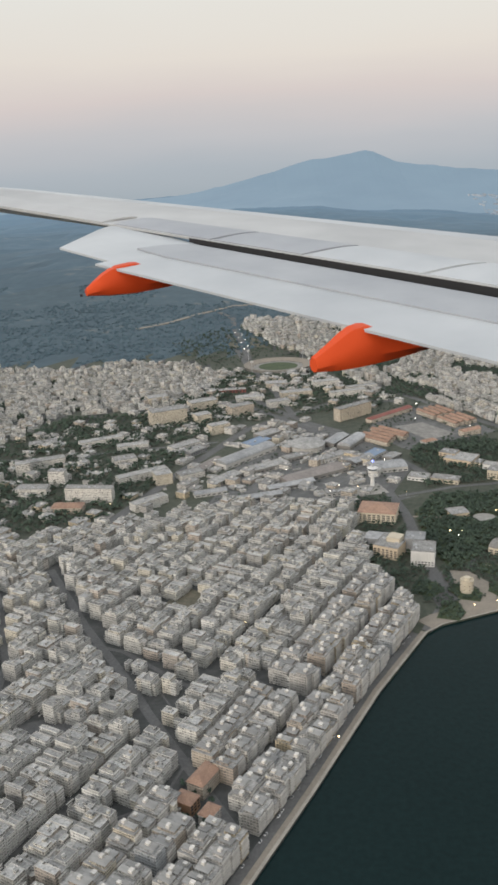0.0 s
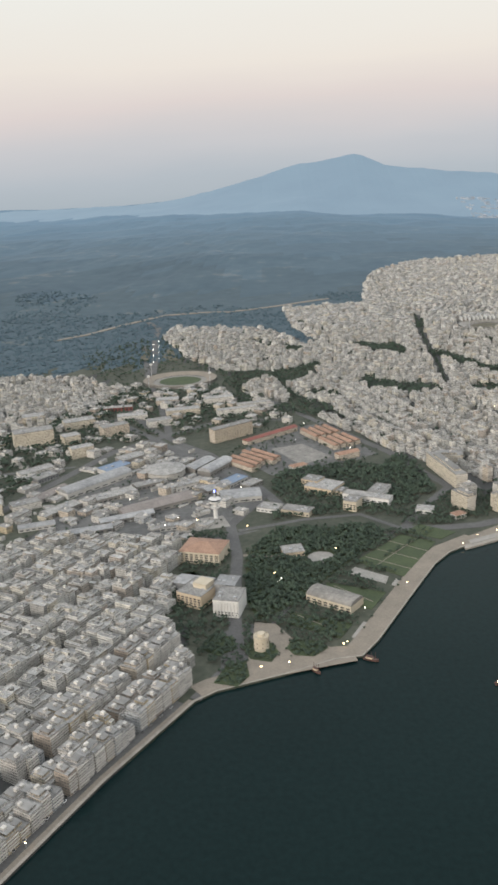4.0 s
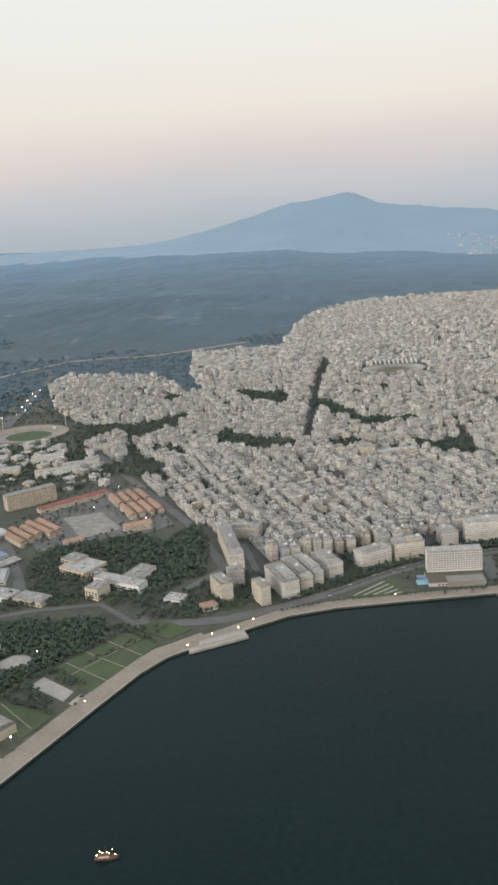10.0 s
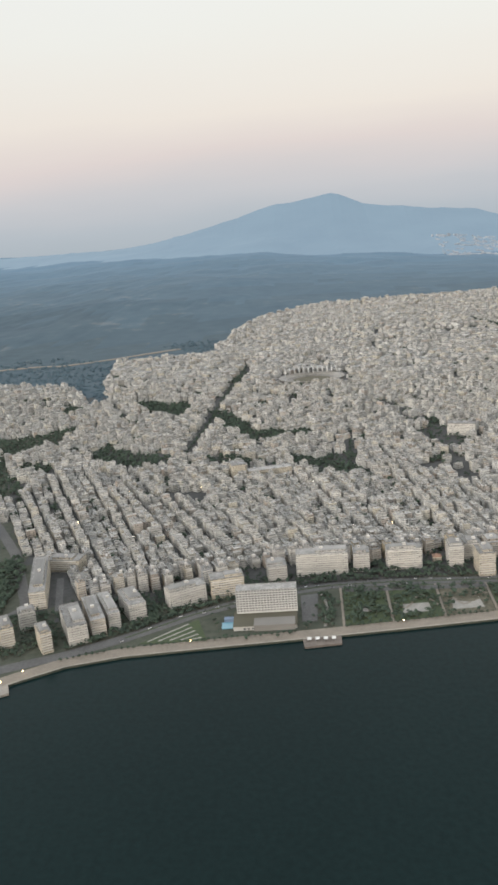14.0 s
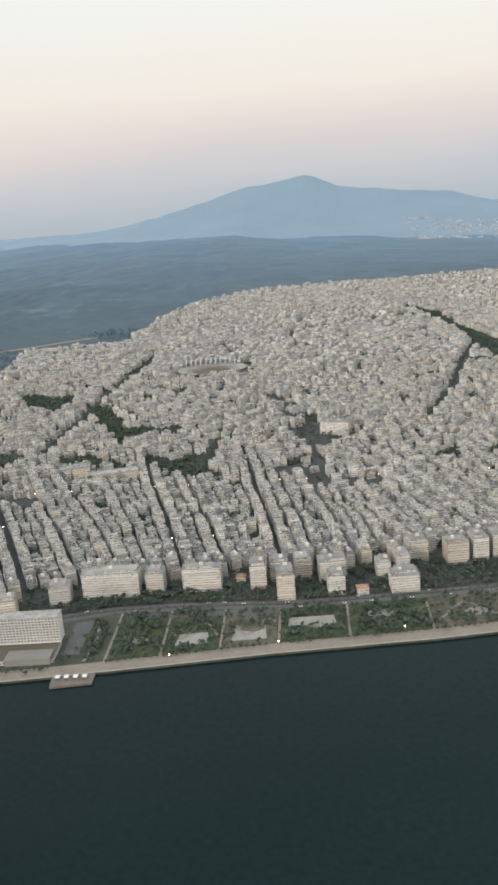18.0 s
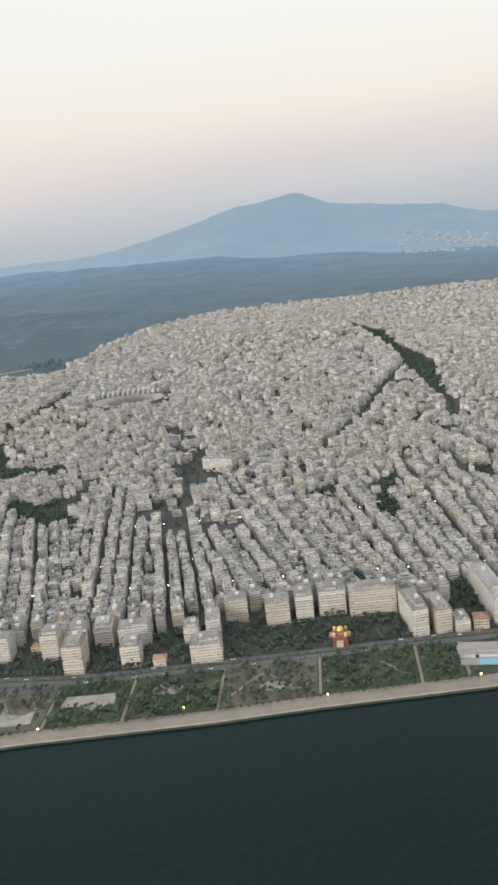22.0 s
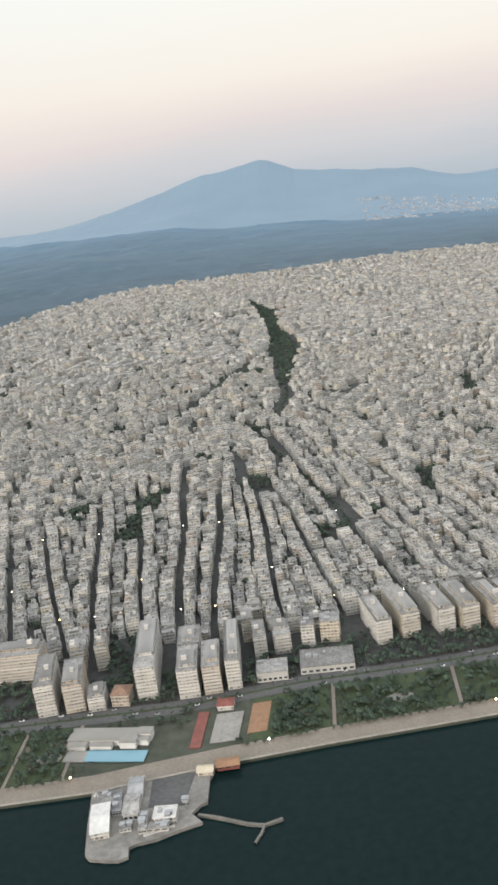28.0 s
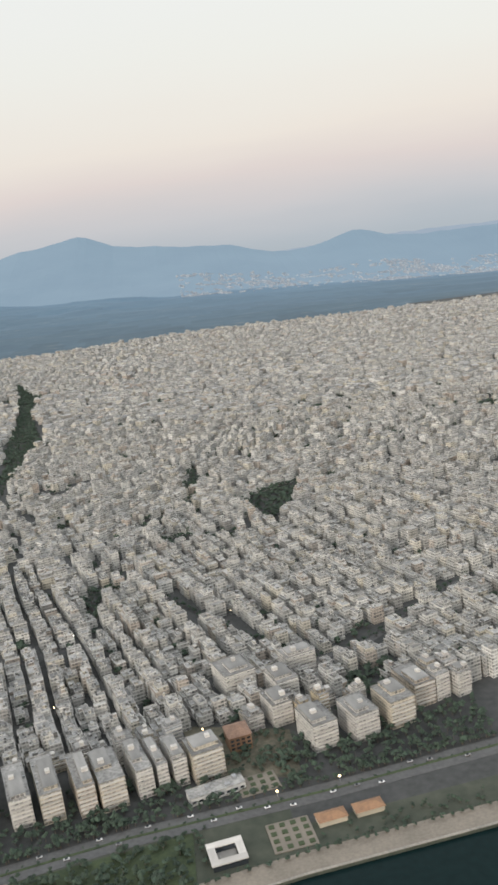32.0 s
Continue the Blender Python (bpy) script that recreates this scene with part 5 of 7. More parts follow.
for k, (x, y, w, d, h, ang, shape) in enumerate(HALLS):
    tint = BLUE if k in (6, 12) else DULLROOF if k in (2, 8, 14) else SHEET
    hall("exhibition_hall", x, y, w, d, h, ang, CONCRETE_DECK if k % 3 else CONCRETE, tint if shape != "flat" or k in (6, 12) else ROOF, shape,
         ("blue-roofed" if tint is BLUE else "grey metal-roofed" if shape != "flat" else "pale flat-roofed") + " exhibition hall on the fairground", "hall", 1.8 if shape == "gable" else 3.0, 1, int(w / 4), "exhibition halls")
# barracks with tiled roofs, students' tower, parade ground
for k in range(5):
    hall("barrack", 101 + 5.6 * k, 773 + 5.2 * k, 38 - 6 * (k % 3), 5.4, 4.0, -47, TAN, TILE, "gable", "tan barrack block with a red tiled roof", "barrack", 1.5, 2, 8, "barrack blocks")
for k in range(4):
    for half in (0, 1):
        hall("barrack", 164 + 6.6 * k + 15 * half, 846 + 3.5 * k - 28 * half, 27 - 3 * (k % 2), 5.2, 4.0, -62, TAN, TILE, "gable", "tan barrack block with a red tiled roof", "barrack", 1.5, 2, 6, "barrack blocks")
hall("barrack", 192, 784, 20, 8, 5, 28, TAN, TILE, "gable", "tan barrack block with a red tiled roof", "barrack", 1.7, 2, 6, "barrack blocks")
hall("barrack", 150, 760, 14, 7, 4, 28, WHITE, TILE, "hip", "small white barrack house with a red tiled roof", "barrack", 1.6, 1, 4, "barrack blocks")
hall("barrack", 128, 850, 60, 8, 4, 40, TAN, BRICKRED, "gable", "long tan barrack with a dark red roof", "barrack", 1.4, 1, 12, "barrack blocks")
dorm = hall("residence_slab", 92, 854, 42, 9, 12.5, 37, TAN, ROOF, "flat", "tall tan residence slab with upright fins", "residence", 0, 7, 14)
for k in range(15):
    piece("fin", CREAM, dorm, -20.5 + 2.93 * k, -4.7, 0.5, 0.5, 0.5, 11.5)
# campus
for x, y, w, d, h, ang, m, label in ((-92, 858, 36, 16, 15, 22, CREAM, "tall cream concert hall"), (-136, 655, 38, 8, 12, -8, WHITE, "long white faculty slab"), (-169, 694, 14, 8, 13, -6, WHITE, "white faculty tower"), (-150, 637, 24, 12, 4.5, -4, TAN, "tan faculty house"),
                                     (-186, 676, 26, 12, 6, -6, WHITE, "low white faculty building"), (-100, 700, 44, 9, 6.5, 30, WHITE, "white faculty wing"), (-82, 690, 14, 12, 9, 20, CREAM, "cream lecture hall"), (-60, 700, 22, 12, 5, 30, WHITE, "low white faculty building"),
                                     (-190, 742, 34, 10, 7, 20, WHITE, "white faculty wing"), (-205, 722, 12, 9, 11, 20, WHITE, "white faculty tower"), (-228, 700, 20, 14, 9, -10, WHITE, "white faculty building"), (-150, 800, 42, 9, 5, 25, WHITE, "long white faculty wing"),
                                     (-118, 780, 28, 10, 5, 15, WHITE, "low white faculty building"), (-205, 800, 26, 12, 4, 10, WHITE, "low white school"), (-58, 860, 16, 12, 8, 30, CREAM, "cream office block"), (-40, 820, 20, 10, 9, 30, CREAM, "cream office block"),
                                     (-20, 880, 26, 12, 10, 30, TAN, "tan office block"), (-60, 910, 30, 14, 8, 25, CREAM, "cream office block"), (20, 905, 24, 12, 6, 20, WHITE, "white sports hall"), (-10, 930, 30, 12, 5, 10, WHITE, "white sports hall"),
                                     (40, 940, 34, 12, 6, 12, CREAM, "cream school"), (95, 930, 40, 8, 7, 15, WHITE, "white hospital wing"), (112, 948, 34, 8, 7, 15, WHITE, "white hospital wing"), (75, 972, 30, 10, 8, 12, WHITE, "white hospital wing"),
                                     (20, 985, 24, 14, 5, 5, TAN, "tan workshop hall"), (-70, 980, 26, 16, 5, 15, SHEET, "grey workshop hall"), (-110, 930, 22, 14, 9, 20, CREAM, "cream apartment slab"), (-30, 965, 30, 8, 4, 8, BRICKRED, "red-painted stand"),
                                     (-70, 775, 30, 12, 5, 40, WHITE, "low white office wing"), (-120, 740, 20, 14, 6, 20, WHITE, "white lecture hall"), (-88, 640, 30, 9, 6, 40, WHITE, "white faculty wing"), (-60, 762, 20, 12, 4, 48, SHEET, "grey workshop hall")):
    hall("campus_building", x, y, w, d, h, ang, m, TILE if label.startswith("tan faculty") else ROOF, "hip" if label.startswith("tan faculty") else "flat", label + " with a " + ("red tiled" if label.startswith("tan faculty") else "flat") + " roof", "building", 2.0, max(1, int(h / 1.6)), max(4, int(w / 2.6)), "campus buildings")


# ---- stadiums ----
def stadium(x, y, a, b, ang, seat, label, roofed):
    root = root_at("stadium", x, y, GROUND, radians(ang), label, "stadium")
    for name, prof, mat in (("outer_wall", ((1.0, 0), (1.02, 3.4)), CONCRETE_DECK), ("stand", ((1.02, 3.4), (0.96, 3.3), (0.74, 0.8)), seat), ("track", ((0.74, 0.5), (0.58, 0.45)), CONCRETE_DECK), ("pitch", ((0.58, 0.4), (0.01, 0.4)), DRYGRASS if roofed else GRASS)):
        bm = bmesh.new()
        rings = [[bm.verts.new((a * r * math.cos(k * math.tau / 48), b * r * math.sin(k * math.tau / 48), z)) for k in range(48)] for r, z in prof]
        for p, q in zip(rings, rings[1:]):
            for k in range(48):
                bm.faces.new((p[k], p[(k + 1) % 48], q[(k + 1) % 48], q[k]))
        part(name, bm_mesh(name, bm, mat), root)
    for sx in (-1, 1):
        for sy in (-1, 1):
            piece("floodlight_mast", STEEL, root, sx * a * 0.82, sy * b * 0.86, 0, 0.7, 0.7, 15)
            piece("floodlight", WHITE, root, sx * a * 0.82, sy * b * 0.86, 14, 3.0, 0.6, 2.2)
    if roofed:
        for k in range(12):
            piece("roof_beam", WHITE, root, -a * 0.8 + k * a * 1.6 / 11, b * 0.8, 5, 0.8, b * 0.5, 4.5)
    return root


stadium(25, 1080, 42, 35, 4, PAVING, "oval stadium with grey stands and four floodlights", False)
stadium(438, 1322, 40, 30, 2, PLAZA, "oval stadium with grey stands and white roof beams", True)

# ---- seafront landmarks east of the park ----
hotel = root_at("hotel", 405, 684, GROUND, radians(1), "long white hotel slab with a balcony grid over a podium", "hotel")
piece("wall", WHITE, hotel, 0, 0, 2.5, 33, 8, 13.5)
part("roof", roof_mesh("roof", 33.2, 8.2, ROOF), hotel).location = (0, 0, 16)
for r in range(9):
    piece("balcony_slab", WHITE, hotel, 0, -4.2, 3.3 + 1.42 * r, 33, 0.4, 0.2)
    for c in range(20):
        piece("window", PANES, hotel, -15.7 + 1.65 * c, -4.05, 3.75 + 1.42 * r, 1.15, 0.1, 0.72)
for c in range(21):
    piece("fin", WHITE, hotel, -16.5 + 1.65 * c, -4.2, 3.0, 0.2, 0.4, 12.6)
piece("podium", CONCRETE, hotel, -1, -10, 0, 34, 18, 2.4)
piece("terrace", DRYGRASS, hotel, -1, -10, 2.4, 34.4, 18.4, 0.25)
piece("annex", CONCRETE_DECK, hotel, 4, -16, 0, 22, 9, 3.4)
windows_on(hotel, 26, 38, 3, 1, 12, 0.6, 1.4, 0.2, (-1,))
piece("pool", POOL, hotel, -20, -13, 0.2, 9, 7, 0.5)
piece("pool_house", BLUE, hotel, -20, -7.5, 0.2, 7, 3, 2.0)
for k in range(4):
    p = root_at("awning", 427.5 + 4.2 * k, 650.5, GROUND + 0.1, 0, "white fabric awning on a jetty", "awning", "jetty awnings")
    part("canopy", gable_roof("canopy", 1.5, 2.4, 0.5, WHITE), p).location = (0, 0, 1.3)
    for sx in (-1, 1):
        for sy in (-1, 1):
            piece("post", STEEL, p, sx * 0.7, sy * 1.1, 0, 0.1, 0.1, 1.4)
for x, y, w, d, h, ang, word in FRONT_HOUSES:
    apartment_house(x, y, w, d, h, radians(ang), 10, (-1,), word)
hall("showroom", 778.4, 749, 12, 9.5, 4, 3, CONCRETE, ROOF, "flat", "low grey showroom with a recessed front", "building", 0, 1, 6)
hall("covered_market", 799.8, 754, 21, 13, 3, 2, CONCRETE, ROOF, "flat", "low wide hall with a grey deck roof", "hall", 0, 1, 10)
hall("white_tower_block", 792.6, 771, 5.5, 7, 10, 0, WHITE, ROOF, "flat", "slim white corner tower with a stepped top", "building", 0, 5, 3)
hall("office_cube", 801.8, 774, 8, 8, 9.5, -2, CREAM, ROOF, "flat", "plain cream office cube", "building", 0, 5, 4)
hall("low_pavilion", 911.6, 770, 19, 5.5, 2.6, 14, WHITE, ROOF, "flat", "low white pavilion beside the avenue", "pavilion", 0, 1, 8)
# no lamp stands here: the mansion's orange lighting is painted as wall colour
hall("mansion", 921.6, 796, 8, 9, 6, 10, ORANGE, TILE, "hip", "orange mansion with a red tiled roof, lighting put into its wall colour", "house", 2.2, 3, 4)
hall("mansion", 720.6, 739, 7, 7, 5, -4, TAN, TILE, "hip", "tan brick mansion with a red tiled roof", "house", 2.0, 3, 4)
hall("mansion", 257, 648, 9, 7, 3, 28, WHITE, TILE, "hip", "low white house with a red tiled roof in a walled yard", "house", 1.5, 1, 4)
hall("mansion", 506, 745, 5, 5, 3.2, 0, CREAM, TILE, "hip", "small cream house with a red roof", "house", 1.6, 2, 3)
hall("mansion", 571, 724, 6, 5, 3.4, 4, WHITE, TILE, "hip", "small white house with a red roof", "house", 1.4, 2, 3)
hall("mansion", -30, 318, 15, 8, 7, 60, TAN, TILE, "hip", "brick mansion with a dark red tiled roof", "house", 2.4, 3, 6)
hall("mansion", -37, 305, 7, 9, 6, 60, ORANGE, TILE, "hip", "brick mansion with a dark red tiled roof", "house", 2.0, 3, 3)
hall("mansion", -27, 298, 8, 6, 5, 60, WHITE, TILE, "hip", "white mansion with a red tiled roof", "house", 1.8, 2, 3)
hall("long_white_block", 570, 1028, 25, 9, 11, -18, WHITE, ROOF, "flat", "long white block with a plain front", "building", 0, 5, 10)
hall("school", 398, 936, 36, 9, 7, 14, CREAM, ROOF, "flat", "long cream school around a yard", "school", 0, 4, 12)
hall("school", 372, 938, 12, 14, 12, 14, CREAM, ROOF, "flat", "tall plain cream block", "building", 0, 7, 5)
# domed church
church = root_at("church", 655, 733, GROUND, radians(-3), "red brick church with gilded domes among trees", "church")
piece("nave", BRICKRED, church, 0, 0, 0, 9, 12, 5)
piece("transept", BRICKRED, church, 0, 0.5, 0, 12, 6, 4.4)
part("roof", gable_roof("roof", 12, 6, 1.2, TILE), church).location = (0, 0.5, 4.4)
piece("apse", TAN, church, 0, -6.4, 0, 4, 2, 3.6)
for x, y, r, z in ((0, 0.5, 2.3, 5.0), (-3.4, -4, 1.0, 4.6), (3.4, -4, 1.0, 4.6), (-3.4, 4.4, 1.0, 4.6), (3.4, 4.4, 1.0, 4.6)):
    bm = bmesh.new()
    bmesh.ops.create_cone(bm, cap_ends=True, segments=16, radius1=r, radius2=r, depth=1.6, matrix=Matrix.Translation((x, y, z + 0.8)))
    part("drum", bm_mesh("drum", bm, TAN), church)
    bm = bmesh.new()
    bmesh.ops.create_uvsphere(bm, u_segments=16, v_segments=10, radius=r * 1.08, matrix=Matrix.Translation((x, y, z + 1.6)))
    part("dome", bm_mesh("dome", bm, GOLD, True), church)
church.scale = (0.78, 0.78, 0.85)
# pool club and dock sheds
club = root_at("pool_club", 720.6, 712, GROUND, radians(-6), "low white pool club with terraces and a blue pool", "club")
for x, y, w, d, h in ((0, 3, 30, 7, 2.2), (-11, -1, 7, 5, 1.8), (-2, -1, 8, 4, 1.6), (8, 0, 6, 5, 2.6), (13, 4, 5, 4, 3.0)):
    piece("block", WHITE, club, x, y, 0, w, d, h)
    piece("roof", PLAZA, club, x, y, h, w + 0.4, d + 0.4, 0.2)
piece("pool", POOL, club, 5, -7, 0.3, 22, 6, 0.35)
piece("terrace", PLAZA, club, -9, -7, 0.2, 10, 6, 0.3)
for x, y, w, d, h, ang, m, shape in ((727.2, 671, 5.6, 13.5, 2.6, 10, WHITE, "gable"), (726.8, 681, 5.0, 6, 2.2, 10, CONCRETE, "flat"), (730.8, 679, 3.0, 9.5, 1.8, 10, SHEET, "flat"), (735.8, 686, 4.6, 9, 2.0, 5, SHEET, "gable"), (736.2, 676.5, 4.7, 9.5, 2.6, 5, CONCRETE, "gable"),
                                     (747.8, 671.6, 7.2, 5.4, 2.6, 1, WHITE, "flat"), (741.1, 669.4, 2.5, 8, 2.0, 5, CONCRETE, "flat"), (745.9, 667.2, 7.0, 2.6, 1.6, 3, CONCRETE, "flat"), (758, 692.7, 5.2, 3.6, 1.6, 0, CREAM, "gable"), (753.2, 678, 1.6, 2.2, 1.6, 0, WHITE, "flat"), (735.6, 668, 3.6, 2.6, 1.4, 10, SHEET, "flat")):
    hall("dock_shed", x, y, w, d, h, ang, m if m is not SHEET else CONCRETE, m if m in (SHEET, WHITE, CREAM) else ROOF, shape, ("grey" if m is SHEET else "cream" if m is CREAM else "white" if m is WHITE else "pale") + " boat shed on the dock", "shed", 1.0, 1, 3, "dock sheds")
for k in range(16):
    skiff = root_at("dinghy", 722.1 + 0.25 * k if k < 8 else 742.6 + 1.1 * (k - 8), 684.8 + 0.02 * k if k < 8 else 664.6 + 0.45 * (k - 8), GROUND + 0.22, radians(80 if k < 8 else 20), "small white dinghy laid up on the dock", "dinghy", "dinghies on the dock")
    skiff.location.x += 0.9 * k if k < 8 else 0
    piece("hull", WHITE, skiff, 0, 0, 0, 1.6, 0.6, 0.4)
    piece("thwart", TAN, skiff, 0.1, 0, 0.4, 0.3, 0.5, 0.06)
hall("quay_bar", 765.3, 695.4, 7.6, 4.4, 1.6, 6, BRICKRED, ORANGE, "gable", "red quay bar with an orange roof", "bar", 0.8, 1, 3)
sheet("play_court", [(750.6, 706), (754.6, 706), (755.6, 727), (751.6, 727)], GROUND + 0.36, BRICKRED, "long red-painted playground court")
sheet("play_court", [(770.6, 712), (777.6, 713), (778.6, 731), (771.6, 730)], GROUND + 0.36, ORANGE, "orange clay play court")
sheet("pavement", [(757.6, 708), (767.6, 709), (768.6, 726), (758.6, 725)], GROUND + 0.36, PLAZA, "pale paved playground")
hall("kiosk", 761.6, 730, 6, 5, 2, 0, WHITE, BRICKRED, "hip", "white kiosk with a red roof", "kiosk", 1.2, 1, 3)
# square pavilion and chequered square
pav = root_at("ring_pavilion", 912.6, 738.5, GROUND, radians(8), "square white pavilion around an open court", "pavilion")
for x, y, w, d in ((0, 4, 11, 2.4), (0, -4, 11, 2.4), (-4.3, 0, 2.4, 5.6), (4.3, 0, 2.4, 5.6)):
    piece("wing", GLASS, pav, x, y, 0, w - 0.6, d - 0.4, 1.9)
    piece("roof", BALCONY, pav, x, y, 1.9, w, d, 0.35)
piece("court", PLAZA, pav, 0, 0, 0.1, 6, 5.6, 0.2)
for cx, cy, nx, ny, ang in ((932.6, 743, 4, 4, 6), (925.6, 771, 4, 3, 10)):
    square = root_at("chequered_square", cx, cy, GROUND, radians(ang), "paved square with rows of square planting beds", "square")
    piece("paving", PAVING, square, 0, 0, 0.05, nx * 3.4, ny * 3.4, 0.25)
    for i in range(nx):
        for j in range(ny):
            piece("planting_bed", GRASS, square, (i - nx / 2 + 0.5) * 3.4, (j - ny / 2 + 0.5) * 3.4, 0.2, 1.7, 1.7, 0.35)
for x in (945.6, 957.6):
    piece_root = root_at("tiled_pavilion", x, 746.5 + (x - 945.6) * 0.12, GROUND, radians(8), "low pavilion with an orange tiled roof", "pavilion", "tiled pavilions")
    piece("wall", CREAM, piece_root, 0, 0, 0, 9, 4.6, 1.8)
    part("roof", hip_roof("roof", 9, 4.6, 1.3, ORANGE), piece_root).location = (0, 0, 1.8)


# ---- trees ----
def clump(verts, faces, cx, cy, cz, r, flat, r2):
    """One uneven leaf clump: a squashed eight-sided knot with jittered corners."""
    n = len(verts)
    for k in range(5):
        a = k * math.tau / 5 + r2.uniform(-.4, .4)
        q = r * r2.uniform(.7, 1.2)
        verts.append((cx + q * math.cos(a), cy + q * math.sin(a), cz + r2.uniform(-.25, .25) * r * flat))
    verts.append((cx + r2.uniform(-.3, .3) * r, cy + r2.uniform(-.3, .3) * r, cz + r * flat * r2.uniform(.7, 1.1)))
    verts.append((cx, cy, cz - r * flat * .7))
    for k in range(5):
        a, b = n + k, n + (k + 1) % 5
        faces.append((a, b, n + 5)), faces.append((b, a, n + 6))


def tree_shape(r2, size, tall, knots=5):
    verts, faces = [], []
    for _ in range(knots):
        a, q = r2.uniform(0, math.tau), size * math.sqrt(r2.random()) * 0.62
        clump(verts, faces, q * math.cos(a), q * math.sin(a), tall * r2.uniform(.48, .92), size * r2.uniform(.36, .64), 0.85, r2)
    crown = len(faces)
    for sx, sy in ((.1, 0), (-.06, .09), (-.06, -.09)):
        verts.append((sx * size, sy * size, 0))
    verts.append((0, 0, tall * .7))
    n = len(verts)
    faces += [(n - 4, n - 3, n - 1), (n - 3, n - 2, n - 1), (n - 2, n - 4, n - 1)]
    return np.array(verts), faces, crown


r2 = random.Random(5)
SHAPES = [tree_shape(r2, 1.0, 1.7) for _ in range(8)]
CONES = [tree_shape(r2, 0.62, 2.4) for _ in range(4)]


def grove(name, spots, label, kind="stuff", category="trees", shapes=None):
    """Many trees in one mesh; spots are x, y, z, size."""
    vv, ff, ii, count = [], [], [], 0
    for x, y, z, s in spots:
        v, f, crown = r2.choice(shapes or (CONES if r2.random() < 0.12 else SHAPES))
        a = r2.uniform(0, math.tau)
        c, d = math.cos(a) * s, math.sin(a) * s
        vv.append(np.c_[x + v[:, 0] * c - v[:, 1] * d, y + v[:, 0] * d + v[:, 1] * c, z + v[:, 2] * s * r2.uniform(.85, 1.15)])
        ff += [tuple(k + count for k in q) for q in f]
        ii += [0] * crown + [1] * (len(f) - crown)
        count += len(v)
    if spots:
        tagged(new(name, mesh_of(name, np.concatenate(vv), ff, [LEAF, BARK], ii)), label, category, "", kind)


def scatter(poly, step, lo, hi, fill=0.9, bend=False):
    xs, ys = [p[0] for p in poly], [p[1] for p in poly]
    if bend:
        xs, ys = xs + [min(xs) - 9, max(xs) + 9], ys + [min(ys) - 9, max(ys) + 9]
    out, x = [], min(xs)
    while x < max(xs):
        y = min(ys)
        while y < max(ys):
            px, py = x + r2.uniform(-.5, .5) * step, y + r2.uniform(-.5, .5) * step
            if math.hypot((px - 25) / 52, (py - 1080) / 46) > 1 and r2.random() < fill and inside(*(wobble(px, py) if bend else (px, py)), poly):
                out.append((px, py, land_height(px, py) - 0.1, r2.uniform(lo, hi)))
            y += step
        x += step
    return out


OPEN = [[(478, 676), (494, 677), (493, 688), (479, 687)], [(505, 678), (522, 679), (521, 692), (506, 691)], [(532, 690), (556, 691), (555, 700), (533, 699)], [(128, 816), (153, 771), (180, 787), (156, 826)], [(747.6, 704), (748.6, 729), (779.6, 735), (779.6, 709)], [(704.6, 700), (736.6, 697), (738.6, 720), (705.6, 722)]]


def off_roads(spots, room=3.5):
    spots = [s for s in spots if not any(inside(s[0], s[1], q) for q in OPEN)]
    lines = [AVENUE] + MAIN_ROADS
    return [s for s in spots if all(off_line(s[0], s[1], l) > room for l in lines)]


TOWER_SQUARE = [(109, 452), (113, 474), (115, 492), (116, 512), (128, 509), (138, 490), (151, 485), (167, 478), (169, 469), (147, 463)]
TOWER_BEDS = [[(133, 483), (136, 492), (151, 489), (155, 482), (147, 474), (137, 476)], [(114, 474), (110, 485), (114, 493), (124, 491), (129, 480), (125, 470)], [(96, 453), (102, 469), (112, 472), (114, 458), (108, 449)], [(87, 486), (94, 501), (105, 496), (107, 485), (98, 478)]]
PARK = [(110, 603), (132, 640), (195, 640), (203, 625), (196, 612), (168, 574), (150, 548), (138, 530), (118, 514), (110, 540)]
sheet("pavement", TOWER_SQUARE, GROUND + 0.235, PAVING, "tan paved square around the round tower")
for poly in TOWER_BEDS:
    sheet("lawn", poly, GROUND + 0.34, GRASS, "green planted bed on the tower square")
    grove("park_trees", [q for q in scatter(poly, 1.9, 0.9, 1.5, 0.75) if math.hypot(q[0] - 120, q[1] - 483.5) > 6], "green trees of a bed on the tower square")
sheet("lawn", PARK, GROUND + 0.12, GRASS, "dark shaded park ground")
grove("park_trees", [s for s in scatter(PARK, 2.0, 1.2, 2.4, 0.86) if not (math.hypot(s[0] - 158, s[1] - 592) < 9 or math.hypot(s[0] - 140, s[1] - 600) < 8 or off_line(s[0], s[1], [(108, 600), (158, 592)]) < 2.0)], "dark green park trees with dense uneven crowns")
sheet("pavement", [(108, 598), (158, 590.5), (158, 593.5), (108, 601)], GROUND + 0.2, PAVING, "pale path through the park")
plaza = bmesh.new()
bmesh.ops.create_cone(plaza, cap_ends=True, segments=28, radius1=8.5, radius2=8.5, depth=0.4)
ob = tagged(new("pavement", bm_mesh("pavement", plaza, PLAZA)), "round pale park square with a fountain basin", "square", "", "structure")
ob.location = (158, 592, GROUND + 0.1)
grove("park_trees", off_roads(scatter([(215, 752), (235, 786), (250, 745), (250, 690), (232, 690), (190, 735), (150, 735), (128, 738), (136, 752), (200, 770)], 2.6, 1.6, 2.8, 0.8)), "dark green trees around the museums")
grove("park_trees", off_roads(scatter([(100, 470), (118, 500), (136, 507), (160, 490), (150, 478), (128, 470)], 3.2, 0.9, 1.5, 0.12), 3) + scatter([(222, 640), (240, 638), (250, 668), (236, 664)], 2.8, 1.0, 1.8, 0.5), "green trees on the tower lawn")
